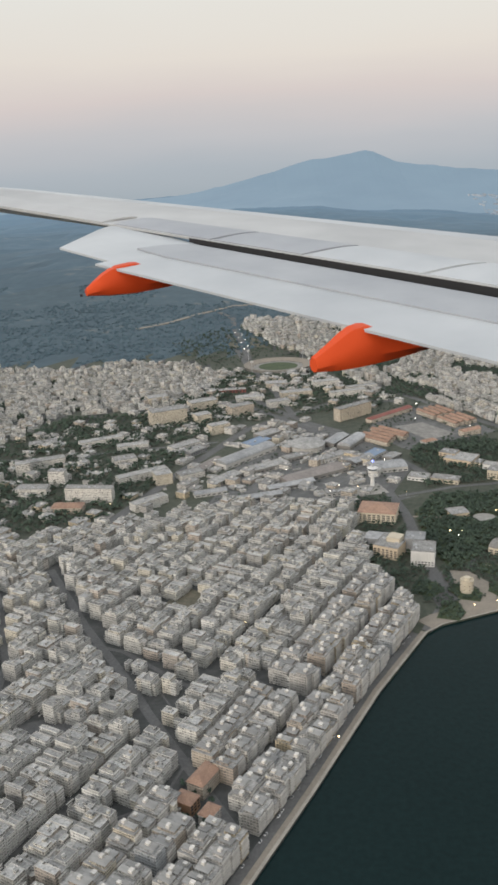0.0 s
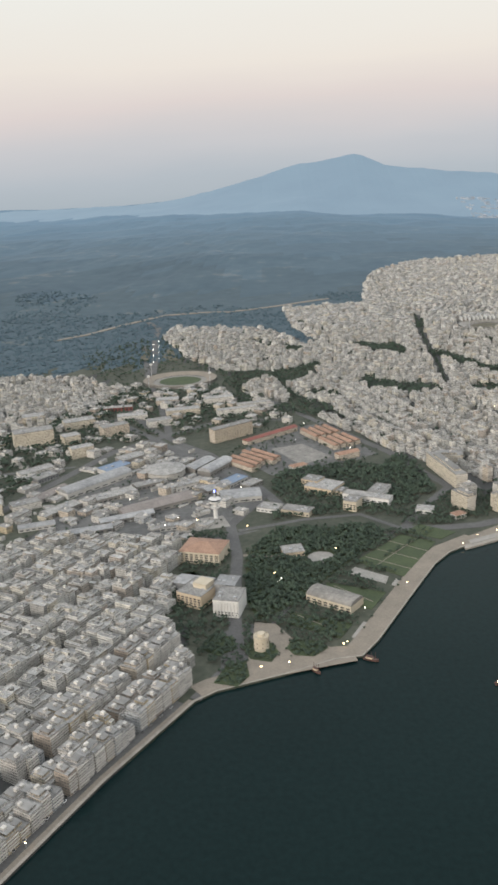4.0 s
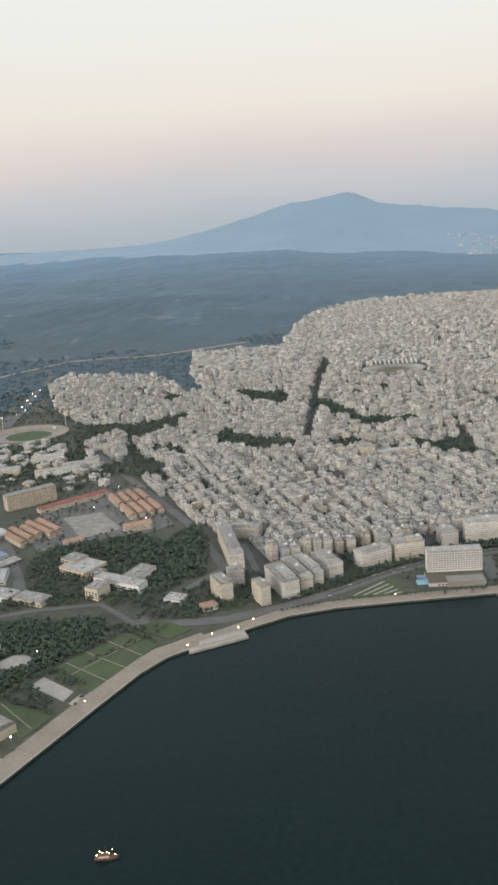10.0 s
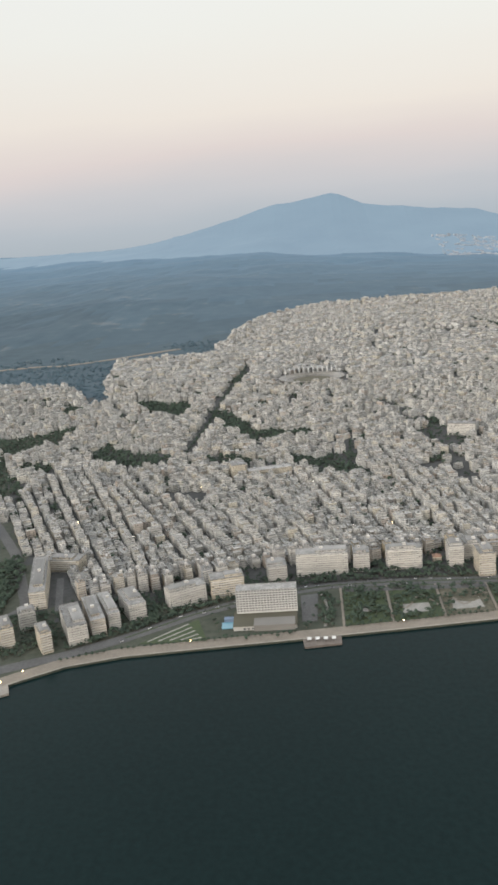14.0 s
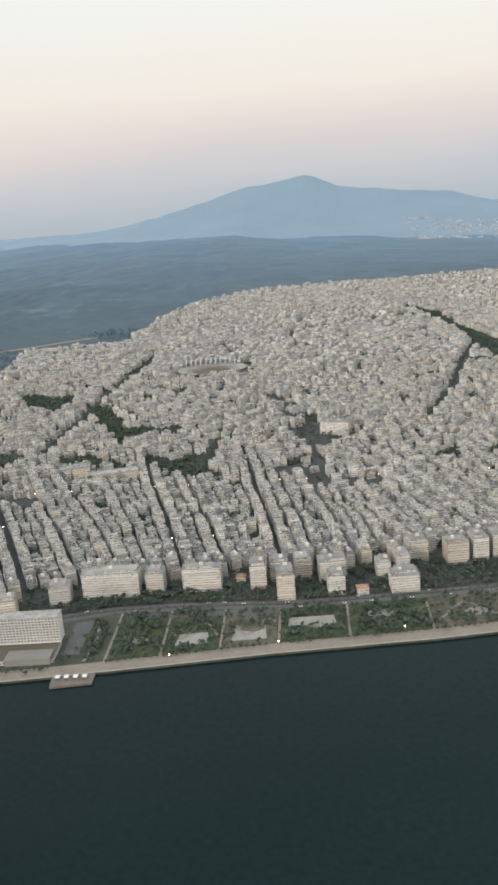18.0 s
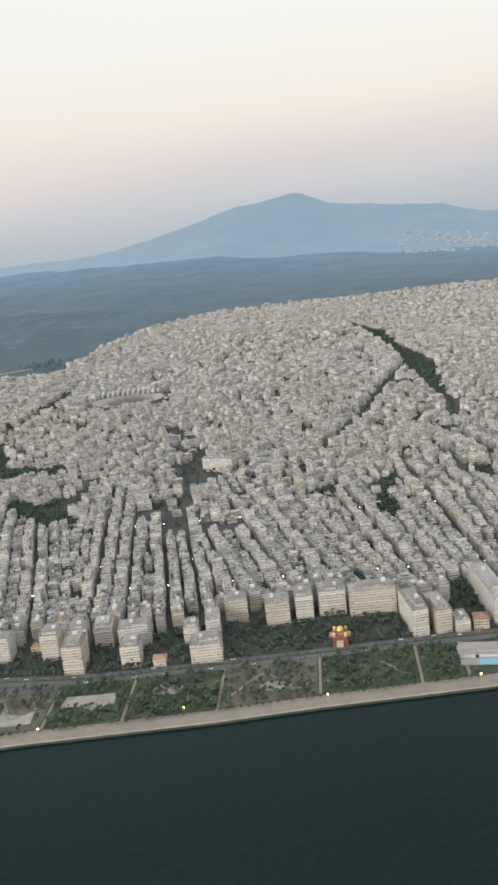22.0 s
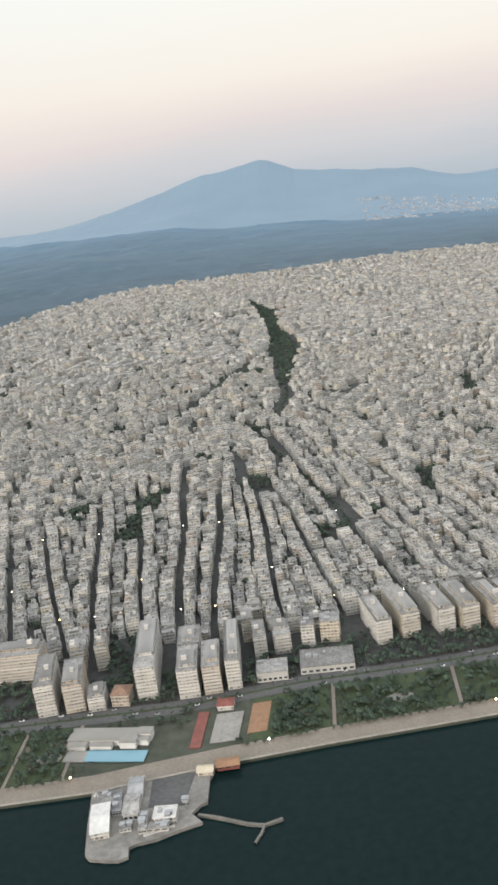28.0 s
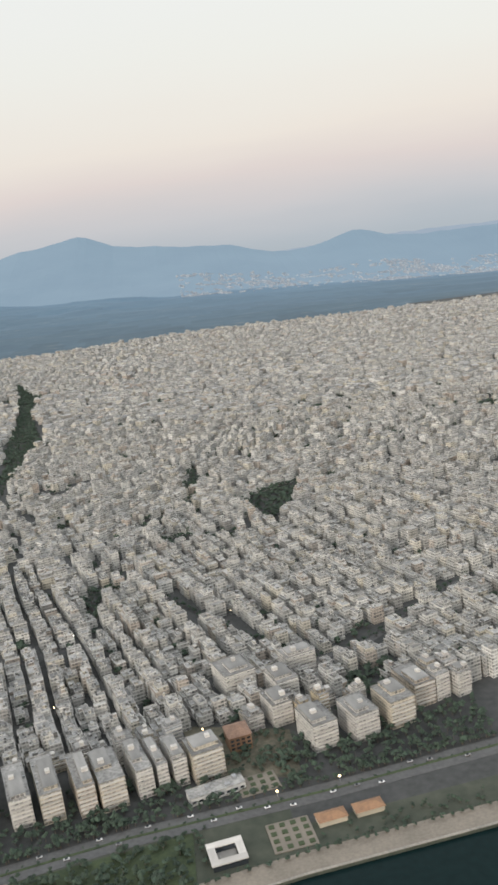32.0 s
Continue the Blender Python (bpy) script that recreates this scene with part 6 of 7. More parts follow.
grove("street_trees", scatter([(176, 500), (208, 556), (204, 560), (172, 504)], 4, 0.9, 1.3, 0.4), "small green trees along the promenade")
campus = off_roads(scatter([(-330, 640), (-250, 790), (-200, 890), (-120, 890), (-30, 860), (-110, 620), (-200, 585)], 3.9, 1.7, 3.0, 0.66), 4.5)
grove("campus_trees", campus, "dark green trees between the faculty buildings")
grove("campus_trees", off_roads(scatter([(-100, 900), (-20, 850), (120, 880), (150, 930), (90, 1010), (60, 1070), (-60, 1040)], 3.6, 1.4, 2.7, 0.62), 4.5), "dark green trees around sports grounds")
grove("campus_trees", off_roads(scatter([(-60, 640), (110, 640), (120, 740), (60, 830), (-10, 800)], 4.4, 0.9, 1.8, 0.16), 4), "green trees between the exhibition halls")
def country_road(line, width, mat, label):
    """A road that follows the rise of the land behind the city."""
    v, f = [], []
    for (ax, ay), (bx, by) in zip(line, line[1:]):
        long = math.hypot(bx - ax, by - ay)
        nx, ny = (by - ay) / long * width / 2, -(bx - ax) / long * width / 2
        steps = max(2, int(long / 7))
        for k in range(steps + 1):
            x, y = ax + (bx - ax) * k / steps, ay + (by - ay) * k / steps
            z = land_height(x, y) + 0.8
            v += [(x + nx, y + ny, z), (x - nx, y - ny, z), (x - nx, y - ny, z - 2.5), (x + nx, y + ny, z - 2.5)]
    for i in range(len(v) // 4 - 1):
        a, b = 4 * i, 4 * i + 4
        f += [(a + k, b + k, b + (k + 1) % 4, a + (k + 1) % 4) for k in range(4)]
    tagged(new("road", mesh_of("road", v, f, mat)), label, "road", "", "structure")


country_road(RING_ROAD, 9, PAVING, "pale ring road through the wooded land")
country_road(HILL_ROAD, 8, ASPHALT, "grey lamp-lit road leading up from the stadium")
for poly, what in (([(-38, 1200), (-42, 1262), (-30, 1262), (-25, 1200)], "bare pale earth beside the hill road"), ([(-7, 1262), (-11, 1195), (12, 1190), (0, 1255)], "bare brown earth beside the hill road")):
    sheet("bare_ground", poly, GROUND + 0.6, DRYGRASS, what, thick=1.5)
grove("campus_trees", [q for q in scatter([(-30, 1040), (100, 1000), (75, 1085), (50, 1190), (-20, 1380), (-120, 1240), (-80, 1110)], 5, 1.4, 2.6, 0.4) if off_line(q[0], q[1], HILL_ROAD) > 7], "scattered dark trees at the wood's edge")
grove("campus_trees", [s for s in off_roads(scatter([(100, 985), (70, 1085), (70, 1112), (128, 1104), (184, 1130), (184, 1096), (146, 1024), (164, 980), (196, 928), (170, 908), (140, 930)], 3.6, 1.5, 2.7, 0.7), 4) if not inside(s[0], s[1], QUARTER)], "dark trees between the barracks and the house rows")
grove("campus_trees", off_roads(scatter([(112, 745), (90, 800), (120, 900), (168, 905), (225, 790), (205, 770), (160, 745)], 5.0, 1.2, 2.2, 0.4), 4), "dark green trees around the barracks")
for poly, what in GREENS:
    if what in ("trees", "villas"):
        grove("square_trees", scatter(poly, 2.9 if what == "trees" else 4.2, 1.3, 2.5, 0.85 if what == "trees" else 0.5, True), "dark green trees in a city square")
    else:
        sheet("yard", poly, GROUND + 0.15, DRYGRASS if what == "dry" else ASPHALT, "open brown yard between houses" if what == "dry" else "grey yard between houses")
border = []
for line in ([(179, 586), (211, 622)], [(183, 582), (203, 565)], [(215, 621), (232, 609)], [(160, 556), (190, 542)], [(136, 521), (167, 507)], [(137, 510), (160, 494)], [(200, 590), (222, 613)]):
    (ax, ay), (bx, by) = line
    for k in range(12):
        border.append((ax + (bx - ax) * k / 11 + r2.uniform(-1.2, 1.2), ay + (by - ay) * k / 11 + r2.uniform(-1.2, 1.2), GROUND, r2.uniform(0.9, 1.8)))
grove("park_trees", border, "small green trees along the lawn edges")
for poly, dry in BEDS:
    grove("garden_trees", off_roads(scatter(poly, 2.5 if not dry else 2.9, 1.0, 2.3, 0.7 if not dry else 0.55), 1), "green trees and shrubs of the seafront gardens")
rows = []
for x in np.arange(300, 1000, 3.0):
    y = coast_y(x) + 8.0
    if not (420 < x < 446 or 715 < x < 770):
        rows.append((x, y, GROUND, r2.uniform(0.95, 1.4)))
grove("street_trees", rows, "row of small green trees along the promenade")
front_gap = []
for x in np.arange(300, 1010, 2.4):
    a, f = avenue_y(x) + 5.2, float(np.interp(x, [p[0] for p in FRONT], [p[1] for p in FRONT]))
    for y in np.arange(a, f - 1, 2.6):
        if r2.random() < 0.62:
            front_gap.append((x + r2.uniform(-1, 1), y, GROUND, r2.uniform(1.2, 2.2)))
front_gap += [(x, avenue_y(x) + 5.4, GROUND, r2.uniform(1.2, 1.9)) for x in np.arange(300, 1010, 3.0)] + [(x, avenue_y(x), GROUND + .2, r2.uniform(0.5, 0.9)) for x in np.arange(365, 1010, 4.5)]
YARDED = LOTS + [(911.6, 770, 19, 6, radians(14)), (925.6, 771, 14, 11, radians(10))]
off_lots = lambda x, y: not any(abs((x - a) * math.cos(q) + (y - b) * math.sin(q)) < w / 2 + 1 and abs((y - b) * math.cos(q) - (x - a) * math.sin(q)) < d / 2 + 1 for a, b, w, d, q in YARDED)
grove("street_trees", [s for s in front_gap if off_lots(s[0], s[1])], "green trees between the avenue and the house fronts")
shore = [s for s in off_roads(scatter([(96, 462), (112, 520), (120, 512), (150, 545), (200, 620), (220, 650), (262, 700), (300, 690), (360, 700), (372, 690), (330, 670), (290, 652), (240, 630), (205, 590), (178, 520), (160, 488), (130, 472)], 2.5, 1.0, 2.1, 0.68), 4.6)
         if not any(inside(s[0], s[1], q) for q in ([(179, 584), (206, 560), (234, 608), (213, 622)], [(147, 533), (171, 514), (180, 528), (154, 546)], [(171, 568), (194, 550), (199, 562), (177, 578)], [(159, 557), (193, 541), (182, 521), (158, 540)], [(165, 492), (177, 487), (187, 504), (176, 510)]))
         and math.hypot(s[0] - 120, s[1] - 483.5) > 7 and not inside(s[0], s[1], TOWER_SQUARE) and math.hypot(s[0] - 158, s[1] - 592) > 9]
shore = [s for s in shore if off_lots(s[0], s[1])]
grove("park_trees", shore, "green trees and shrubs between lawns and paths")
grove("park_trees", off_roads(scatter([(66, 500), (70, 640), (100, 640), (98, 560), (112, 500), (96, 470)], 2.5, 1.2, 2.2, 0.62), 4), "green trees around the theatres")
grove("park_trees", off_roads(scatter([(128, 650), (128, 735), (190, 735), (236, 690), (225, 650), (180, 664)], 2.5, 1.3, 2.3, 0.68), 4), "green trees between the museum wings")
grove("park_trees", off_roads(scatter([(700.6, 695), (707.6, 722), (747.6, 728), (795.6, 735), (795.6, 715), (765.6, 706), (740.6, 722), (733.6, 700)], 2.4, 1.0, 1.9, 0.6), 4.5), "green trees around the pool club")
grove("park_trees", scatter([(900.6, 735), (900.6, 752), (907.6, 754), (907.6, 735)], 2.6, 0.8, 1.4, 0.5) + scatter([(941.6, 736), (941.6, 742), (995.6, 750), (995.6, 742)], 2.6, 0.8, 1.3, 0.5) + scatter([(900.6, 800), (940.6, 800), (955.6, 775), (895.6, 775)], 3.0, 1.0, 1.9, 0.55), "green trees around the squares")
hotel_trees = [(x, y, GROUND, r2.uniform(1.3, 2.2)) for x, y in ((380, 662), (384, 655), (395, 654), (402, 655), (411, 655), (418, 657), (426, 664), (428, 668), (430, 676), (378, 670), (376, 676), (374, 684), (383, 690), (425, 690), (432, 688), (436, 683), (440, 676), (444, 690))]
hotel_trees += [(434 + r2.uniform(-1, 8), 664 + 40 * r2.random(), GROUND, r2.uniform(1.0, 2.0)) for _ in range(60)]
grove("street_trees", hotel_trees, "green trees around the hotel")
inner = []
for line, width in STREETS:
    if width >= 3.2 and line[0][1] > 840 and line[0][0] > 300:
        for (ax, ay), (bx, by) in zip(line, line[1:]):
            n = int(math.hypot(bx - ax, by - ay) / 3.2)
            for k in range(n):
                inner.append((ax + (bx - ax) * k / n + r2.uniform(-2, 2), ay + (by - ay) * k / n, land_height(ax, ay), r2.uniform(1.2, 2.0)))
for x, y in GAPS:
    for _ in range(r2.choice((1, 2, 2, 3))):
        inner.append((x + r2.uniform(-2.5, 2.5), y + r2.uniform(-2.5, 2.5), land_height(x, y) - .2, r2.uniform(1.3, 2.5)))
grove("street_trees", inner, "dark street trees in the gaps of the house rows")
woods = []
for _ in range(13000):
    x, y = r2.uniform(-800, 500), 1120 + 760 * r2.random() ** 1.2
    if forest(x, y) and noise.noise((x * 0.006, y * 0.006, 9)) > -0.3 + max(0, y - 1450) / 500:
        woods.append((x, y, land_height(x, y) - .8, r2.uniform(2.6, 5.0)))
# needle green lightened and blued to paint the haze over the hills
PINE = material("hazed_pine_needles", (0.066, 0.104, 0.126), (0.048, 0.080, 0.100), 0.95, grain=0.3, patch=0.01, vary=0.1, island=True)
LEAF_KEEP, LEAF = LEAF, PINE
grove("pine_wood", woods, "dark pine wood on the hills, haze blue put into its green", shapes=[tree_shape(r2, 1.0, 0.42, 3) for _ in range(6)])
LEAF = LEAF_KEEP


# ---- boats, cars, lamps ----
def boat(x, y, ang, long, wide, lit, label):
    root = root_at("boat", x, y, 0, radians(ang), label, "boat", "excursion boats")
    bm = bmesh.new()
    prof = [(-.5, .8), (-.3, 1), (.1, 1), (.35, .7), (.5, .05)]
    rings = []
    for z, k in ((-0.3, 0.75), (0.9, 1.0)):
        rings.append([bm.verts.new((px * long, s * py * wide / 2 * k, z + (0.5 if px > .4 and z > 0 else 0))) for s in (1, -1) for px, py in (prof if s == 1 else prof[::-1])])
    n = len(rings[0])
    for k in range(n):
        bm.faces.new((rings[0][k], rings[0][(k + 1) % n], rings[1][(k + 1) % n], rings[1][k]))
    bm.faces.new(rings[1])
    part("hull", bm_mesh("hull", bm, HULL), root)
    piece("cabin", TAN, root, -long * .12, 0, 0.9, long * .45, wide * .6, 1.1)
    piece("upper_deck", HULL, root, -long * .12, 0, 2.0, long * .5, wide * .7, 0.15)
    for px in (-.3, .0, .28):
        piece("boat_mast", HULL, root, long * px, 0, 0.9, 0.16, 0.16, 4.2)
    if lit:
        for k in range(7):
            piece("lamp", LAMPGLOW, root, long * (-.4 + .13 * k), (k % 2 - .5) * wide * .5, 2.2 + 0.5 * (k % 3), 0.3, 0.3, 0.3)
    return root


boat(176, 470.5, -25, 8, 2.6, False, "dark wooden excursion boat moored at the quay")
boat(147.5, 461.5, -50, 6, 2.2, False, "dark wooden excursion boat moored at the quay")
boat(237, 445, 5, 9, 2.8, True, "lit wooden excursion boat out on the water")

car_body = bmesh.new()
bmesh.ops.create_cube(car_body, size=1, matrix=Matrix.Translation((0, 0, .34)) @ Matrix.Diagonal((1.9, .8, .4, 1)))
bmesh.ops.bevel(car_body, geom=car_body.edges[:], offset=0.08, segments=1, affect="EDGES")
CAR_BODY = bm_mesh("body", car_body, PAINT)
cab = bmesh.new()
bmesh.ops.create_cube(cab, size=1, matrix=Matrix.Translation((-.1, 0, .66)) @ Matrix.Diagonal((1.0, .7, .28, 1)))
for v in cab.verts:
    if v.co.z > .7:
        v.co.x *= 0.75
CAR_CAB = bm_mesh("cabin", cab, GLASS)
wheel = bmesh.new()
bmesh.ops.create_cone(wheel, cap_ends=True, segments=10, radius1=.15, radius2=.15, depth=.12, matrix=Matrix.Rotation(math.pi / 2, 4, "X"))
CAR_WHEEL = bm_mesh("wheel", wheel, HULL)
first_car = root_at("car", 0, 0, 0, 0, "small parked car on the asphalt", "car", "cars on the avenue")
part("body", CAR_BODY, first_car), part("cabin", CAR_CAB, first_car)
for sx in (-.6, .6):
    for sy in (-.4, .4):
        part("wheel", CAR_WHEEL, first_car).location = (sx, sy, .15)
slots = []
for x in np.arange(330, 1000, 9.5):
    slots.append((x + r2.uniform(-3, 3), r2.choice((-3.2, -1.4, 1.6, 3.3))))
for k, (x, off) in enumerate(slots):
    a = math.atan2(avenue_y(x + 2) - avenue_y(x - 2), 4)
    m = Matrix.Translation((x, avenue_y(x) + off, GROUND + 0.1)) @ Matrix.Rotation(a, 4, "Z")
    if k:
        copy_thing(first_car, m)
    else:
        first_car.matrix_basis = m
quay = along(COAST, -100, 86, 7.2)
for (ax, ay), (bx, by) in zip(quay, quay[1:]):
    n = max(1, int(math.hypot(bx - ax, by - ay) / 7))
    for k in range(n):
        q = (k + r2.uniform(0, .8)) / n
        copy_thing(first_car, Matrix.Translation((ax + (bx - ax) * q, ay + (by - ay) * q, GROUND + 0.08)) @ Matrix.Rotation(math.atan2(by - ay, bx - ax), 4, "Z"))


def street_lamp(x, y, glow, label, tall=2.2, size=0.38):
    root = root_at("street_lamp", x, y, GROUND + 0.2, 0, label, "street lamp", "lit street lamps")
    piece("post", STEEL, root, 0, 0, 0, 0.12, 0.12, tall)
    bm = bmesh.new()
    bmesh.ops.create_icosphere(bm, subdivisions=1, radius=size, matrix=Matrix.Translation((0, 0, tall)))
    part("globe", bm_mesh("globe", bm, glow), root)


for k in range(8):
    street_lamp(-17 - k * 2.2 + (k % 2) * 7, 1175 + k * 19, WHITEGLOW, "lit lamp post along the hill road", 3.0, 0.5)
for x, y in ((120, 463), (134, 466.5), (163, 482), (165, 484), (206, 548), (178, 520), (132, 560), (136, 566), (128, 568), (130, 556), (168, 600), (250, 600), (262, 612), (276, 618), (284, 628), (366, 652), (477, 664), (528, 672), (588, 681), (648, 684), (712, 692), (779, 705), (858, 718), (893, 722), (931, 762), (952, 764), (938, 788)):
    street_lamp(x, y, LAMPGLOW if (x + y) % 3 < 2 else WHITEGLOW, "lit lamp post on the promenade")
for x, y in ((30, 345), (-45, 375), (-38, 381), (-33, 392), (-28, 334), (-60, 350), (-66, 338), (-75, 330), (-54, 318), (-42, 290), (-13, 452), (18, 506), (-8, 345), (10, 372), (-20, 326), (60, 660), (74, 655), (52, 648), (110, 640), (88, 690), (104, 716), (130, 790), (150, 830), (172, 850), (160, 880), (196, 800), (-60, 700), (-118, 640), (20, 700), (-30, 640), (-90, 600)):
    street_lamp(x, y, LAMPGLOW if (x * 7 + y) % 4 else WHITEGLOW, "lit street lamp between the houses", 3.0, 0.36)

for k, (x, m, width) in enumerate(INLAND[5:34]):
    for y in ((805, 905) if k % 3 else (840,)):
        street_lamp(x + m * (y - 780), y, WHITEGLOW if k % 2 else LAMPGLOW, "lit street lamp between the house rows", 3.0, 0.3)


# ---- the aircraft's wing, held where it stands as the flight begins ----
WING_WHITE = material("wing_paint", (0.41, 0.43, 0.445), (0.30, 0.32, 0.34), 0.38, grain=2.2, patch=0.7)
WING_GREY = material("wing_grey_paint", (0.315, 0.33, 0.35), (0.23, 0.245, 0.27), 0.42, grain=3.0, patch=0.8)
WING_TOP = material("wing_top_paint", (0.39, 0.395, 0.395), (0.29, 0.295, 0.30), 0.42, grain=2.6, patch=0.6)
COVE = material("gap_shade_and_pin", (0.012, 0.013, 0.015), (0.008, 0.008, 0.01), 0.8, grain=3.0, patch=0.8)
FAIRING = material("orange_fairing_paint", (0.58, 0.074, 0.020), (0.46, 0.052, 0.014), 0.45, grain=3.0, patch=0.9, ior=1.18)
AHEAD = Vector((0.9, 0.436, 0)).normalized()
OUT = Vector((-AHEAD.y, AHEAD.x, 0))
EYE0 = Vector((0.0, 0.0, PATH[0][3]))
DIHEDRAL = math.tan(radians(5.5))
lead = lambda u: 1.68 + 0.62 * (7.9 - u) - (0.5 * max(0, u - 7.9) ** 1.5)
rear = lambda u: 1.33 + 0.45 * (7.08 - u)
flap_end = lambda u: 1.43 + 0.36 * (4.9 - u) if u < 4.95 else 1.50 - 0.296 * (u - 5.0) if u < 5.49 else 1.356 + 0.8 * (u - 5.487)


def wing_point(u, f, drop=0.0):
    """Metres outward and ahead of the first eye, and below the wing's plane, as a place in the world."""
    return EYE0 + OUT * u + AHEAD * f + Vector((0, 0, -1.035 + DIHEDRAL * u - drop))


def skin(name, us, chord, mat, parent, label="", top=(0.0, 0.0), thick=0.10, camber=0.04, n=8):
    """A lofted panel: at each station from its front to its rear edge, with camber and thickness."""
    v, f = [], []
    for u in us:
        a, b = chord(u)
        for side in (0, 1):
            for k in range(n + 1):
                q = k / n
                arch = math.sin(math.pi * min(1, q * 1.15) ** 0.7) if q < 0.87 else math.sin(math.pi * (1.0) ** 0.7)
                d = top[0] + (top[1] - top[0]) * q - camber * math.sin(math.pi * q ** 0.8) + side * (0.012 + thick * math.sin(math.pi * q ** 0.65) * 1.0)
                v.append(wing_point(u, a + (b - a) * q, d) - EYE0)
    m = 2 * (n + 1)
    for i in range(len(us) - 1):
        for k in range(n):
            a, b = i * m + k, (i + 1) * m + k
            f.append((a, a + 1, b + 1, b)), f.append((a + n + 2, a + n + 1, b + n + 1, b + n + 2))
        for k, flip in ((0, 0), (n, 1)):
            a, b = i * m + k, (i + 1) * m + k
            q = (a, b, b + n + 1, a + n + 1)
            f.append(q if not flip else q[::-1])
    for i in (0, len(us) - 1):
        for k in range(n):
            f.append((i * m + k, i * m + k + 1, i * m + n + 2 + k, i * m + n + 1 + k))
    me = mesh_of(name, [tuple(p) for p in v], f, mat)
    me.polygons.foreach_set("use_smooth", [True] * len(me.polygons))
    me.set_sharp_from_angle(angle=radians(35))
    return part(name, me, parent, label)


def span(a, b, n):
    return [a + (b - a) * k / n for k in range(n + 1)]


wing = root_at("aircraft_wing", *EYE0, 0, "white airliner wing with lowered flap and orange flap fairings", "wing")
skin("wing_box", span(0.9, 8.55, 24), lambda u: (lead(u), rear(u) + (0.0 if u < 8 else 0.25 * (u - 8))), WING_TOP, wing, thick=0.16, camber=0.025)
skin("slat", span(0.9, 8.1, 24), lambda u: (lead(u) + 0.02, lead(u) - 0.10 - 0.025 * (8.0 - u)), WING_WHITE, wing, "lighter strip along the leading edge", top=(-0.006, -0.016), thick=0.02, camber=0.008)
# spar face coloured near black to paint the shade inside the flap gap
spar = [wing_point(u, f, d) - EYE0 for u in span(0.9, 5.3, 10) for f, d in ((rear(u) - 0.004, 0.004), (rear(u) - 0.004, 0.24), (rear(u) + 0.06, 0.24))]
part("cove", mesh_of("cove", [tuple(p) for p in spar], [(3 * i + k, 3 * i + 3 + k, 3 * i + 4 + k, 3 * i + 1 + k) for i in range(10) for k in (0, 1)], COVE), wing, "spar face ahead of the flap, gap shade painted black")
flap = skin("flap", span(0.95, 4.949, 14) + [4.951, 5.2, 5.488, 5.6, 5.75, 5.9], lambda u: (rear(u) + 0.05 - 0.12 * max(0.0, min(1.0, (5.35 - u) / 0.25)) - 0.028 * max(0, 5.46 - u), flap_end(u)), WING_WHITE, wing, "white lowered flap", top=(0.03, 0.03), thick=0.05, camber=0.03)
skin("grey_band", span(0.97, 5.1, 14), lambda u: (rear(u) - 0.10 - 0.028 * (5.46 - u), rear(u) - 0.13 - 0.5 * (rear(u) - flap_end(u))), WING_GREY, flap, "grey band along the flap", top=(0.012, -0.004), thick=0.0, camber=0.012)
for a, b in ((5.95, 5.16), (5.13, 4.52), (4.49, 3.82), (3.79, 2.9), (2.87, 1.8)):
    skin("spoiler", span(b, a, 5), lambda u: (rear(u) + 0.30 + 0.06 * (6 - u), rear(u) + 0.015), WING_WHITE if a < 4.5 else WING_GREY, wing, "spoiler panel", top=(-0.024, -0.006), thick=0.0, camber=0.010)
skin("aileron", span(6.05, 7.7, 6), lambda u: (rear(u) + 0.26, rear(u) + 0.005), WING_TOP, wing, "aileron panel", top=(-0.024, -0.006), thick=0.0, camber=0.008)
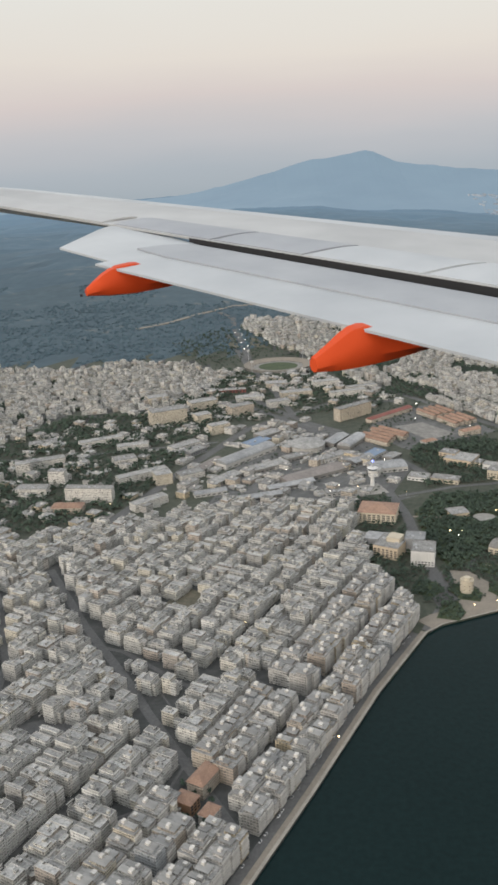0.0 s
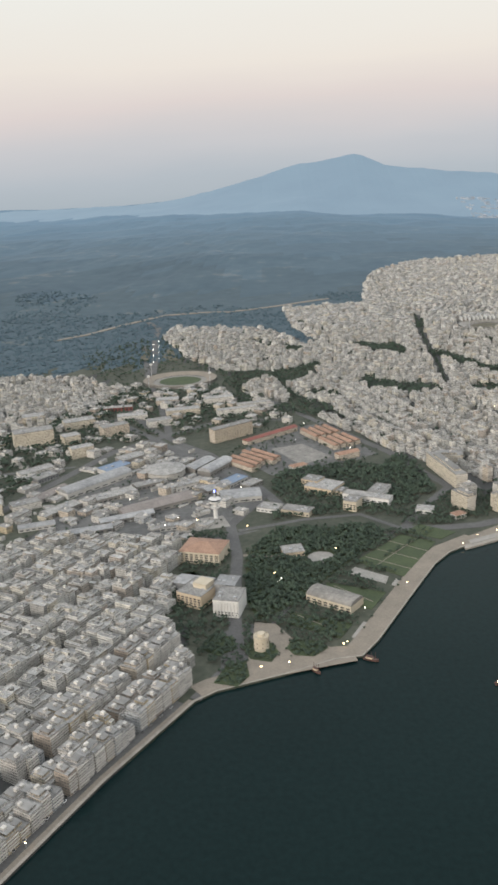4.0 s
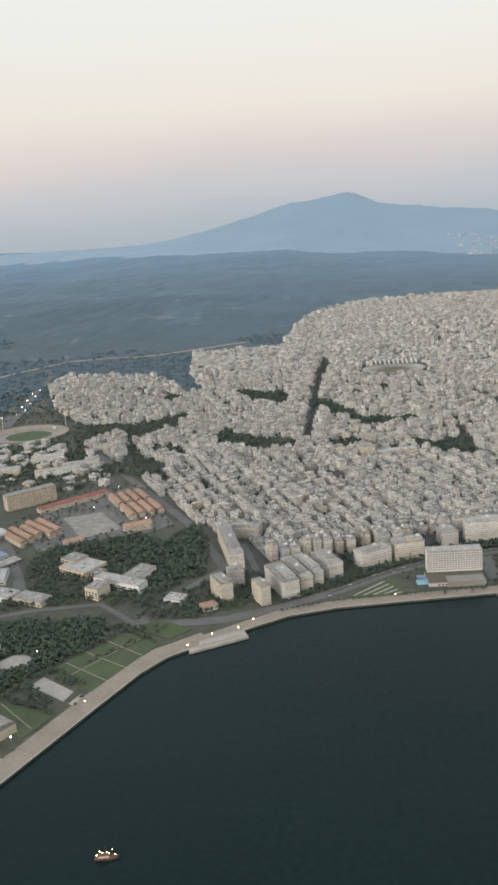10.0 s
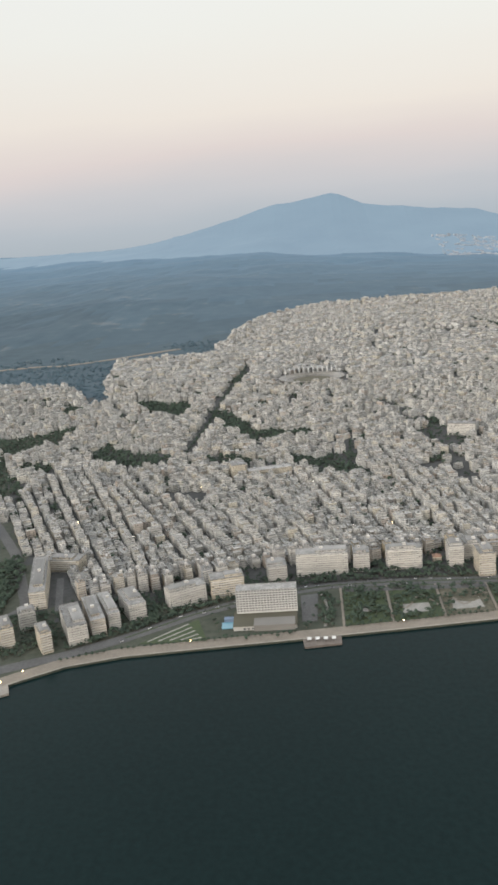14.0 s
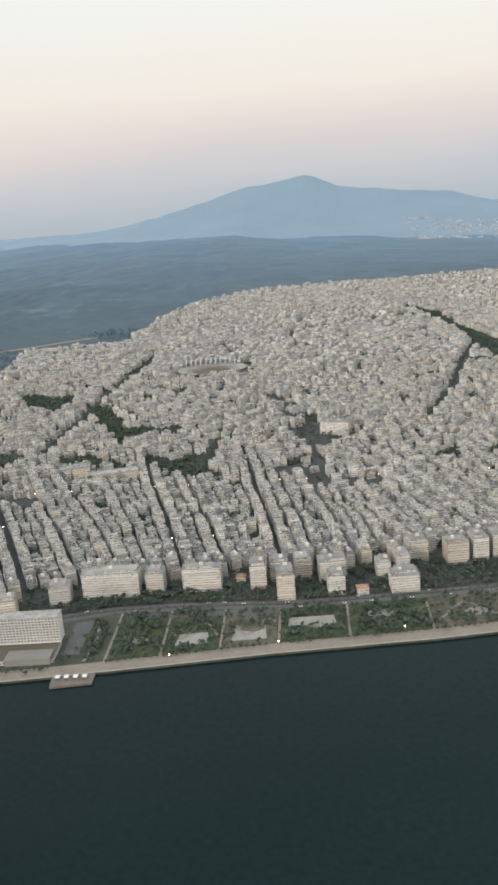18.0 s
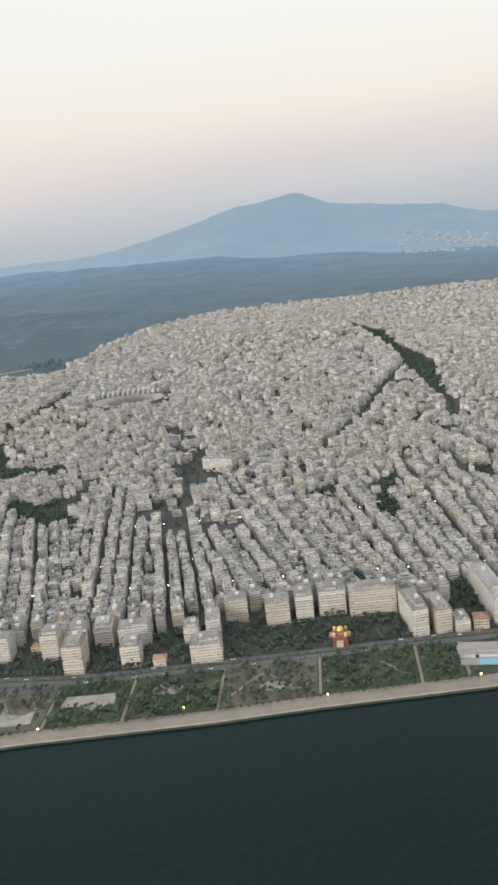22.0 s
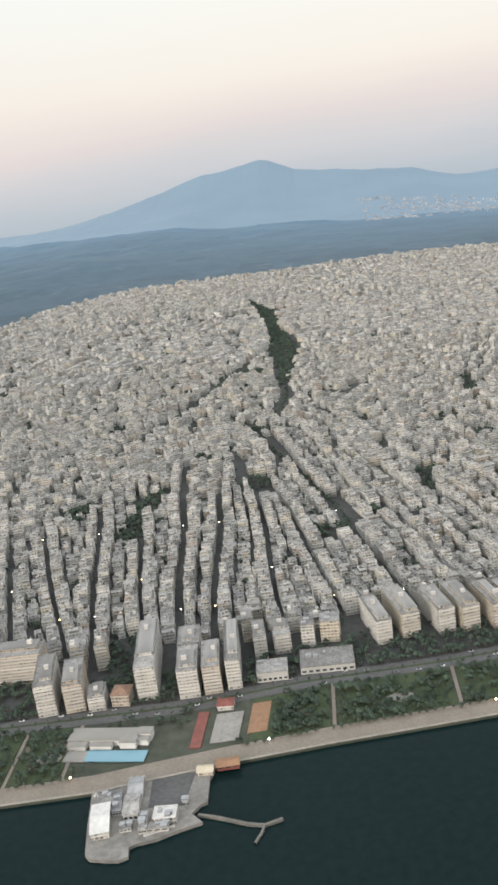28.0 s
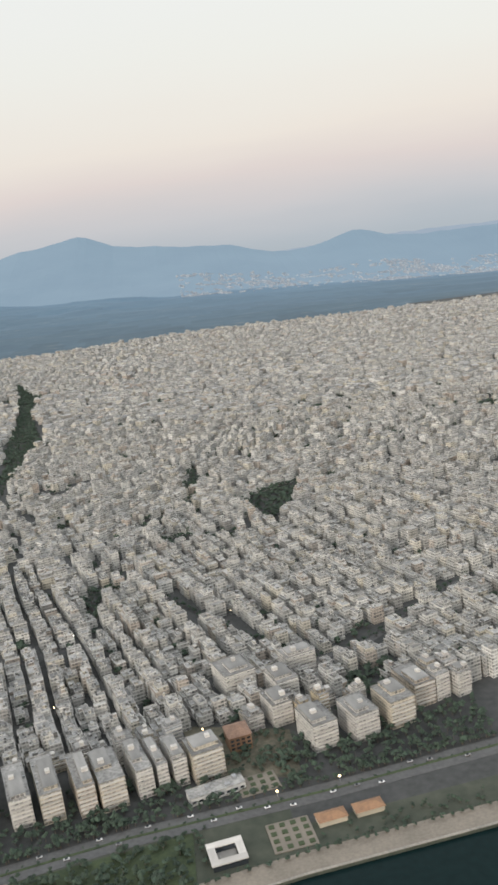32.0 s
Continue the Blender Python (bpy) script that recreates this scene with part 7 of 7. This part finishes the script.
skin("wingtip_fence", span(8.5, 8.56, 1), lambda u: (lead(u) - 0.1, rear(u) - 0.1), FAIRING, wing, "orange wingtip fence", top=(-0.35, -0.30), thick=0.6, camber=0.0)


def fairing(u0, wide, fronts, tops, keels):
    """A flap-track canoe: a deep keeled body under the flap, drawn down to a blunt tail behind it."""
    v, f, n = [], [], 14
    for i in range(n + 1):
        q = i / n
        ff = fronts[0] + (fronts[1] - fronts[0]) * q
        z0 = float(np.interp(ff, *zip(*tops)))
        z1 = float(np.interp(ff, *zip(*keels)))
        w = wide * (0.45 + 0.55 * math.sin(math.pi * min(1.0, 0.2 + 0.55 * q)))  * (1 - 0.5 * (1 - q) ** 3)
        for a, d in ((-.22, 0), (-.44, .3), (-.5, .62), (-.3, .92), (0, 1), (.3, .92), (.5, .62), (.44, .3), (.22, 0)):
            v.append(tuple(wing_point(u0 + a * w, ff, z0 + d * (z1 - z0)) - EYE0))
    for i in range(n):
        for k in range(9):
            a, b = i * 9 + k, i * 9 + (k + 1) % 9
            f.append((a, b, b + 9, a + 9))
    f += [tuple(range(9)), tuple(range(n * 9 + 8, n * 9 - 1, -1))]
    me = mesh_of("flap_fairing", v, f, FAIRING)
    me.polygons.foreach_set("use_smooth", [True] * len(me.polygons))
    me.set_sharp_from_angle(angle=radians(40))
    ob = part("flap_fairing", me, wing, "glossy orange flap fairing")
    piece("drain_pin", COVE, ob, *(wing_point(u0, fronts[0] - 0.03, keels[0][1]) - EYE0), 0.012, 0.012, 0.012)


fairing(4.8, 0.15, (1.306, 1.936), [(1.306, 0.131), (1.383, 0.070), (1.468, 0.024), (1.583, 0.012), (1.936, 0.06)], [(1.306, 0.166), (1.45, 0.180), (1.584, 0.182), (1.788, 0.162), (1.936, 0.129)])
fairing(3.22, 0.17, (1.82, 2.47), [(1.82, 0.135), (1.918, 0.078), (1.988, 0.032), (2.045, 0.02), (2.47, 0.07)], [(1.82, 0.195), (1.93, 0.206), (2.03, 0.207), (2.205, 0.189), (2.47, 0.153)])
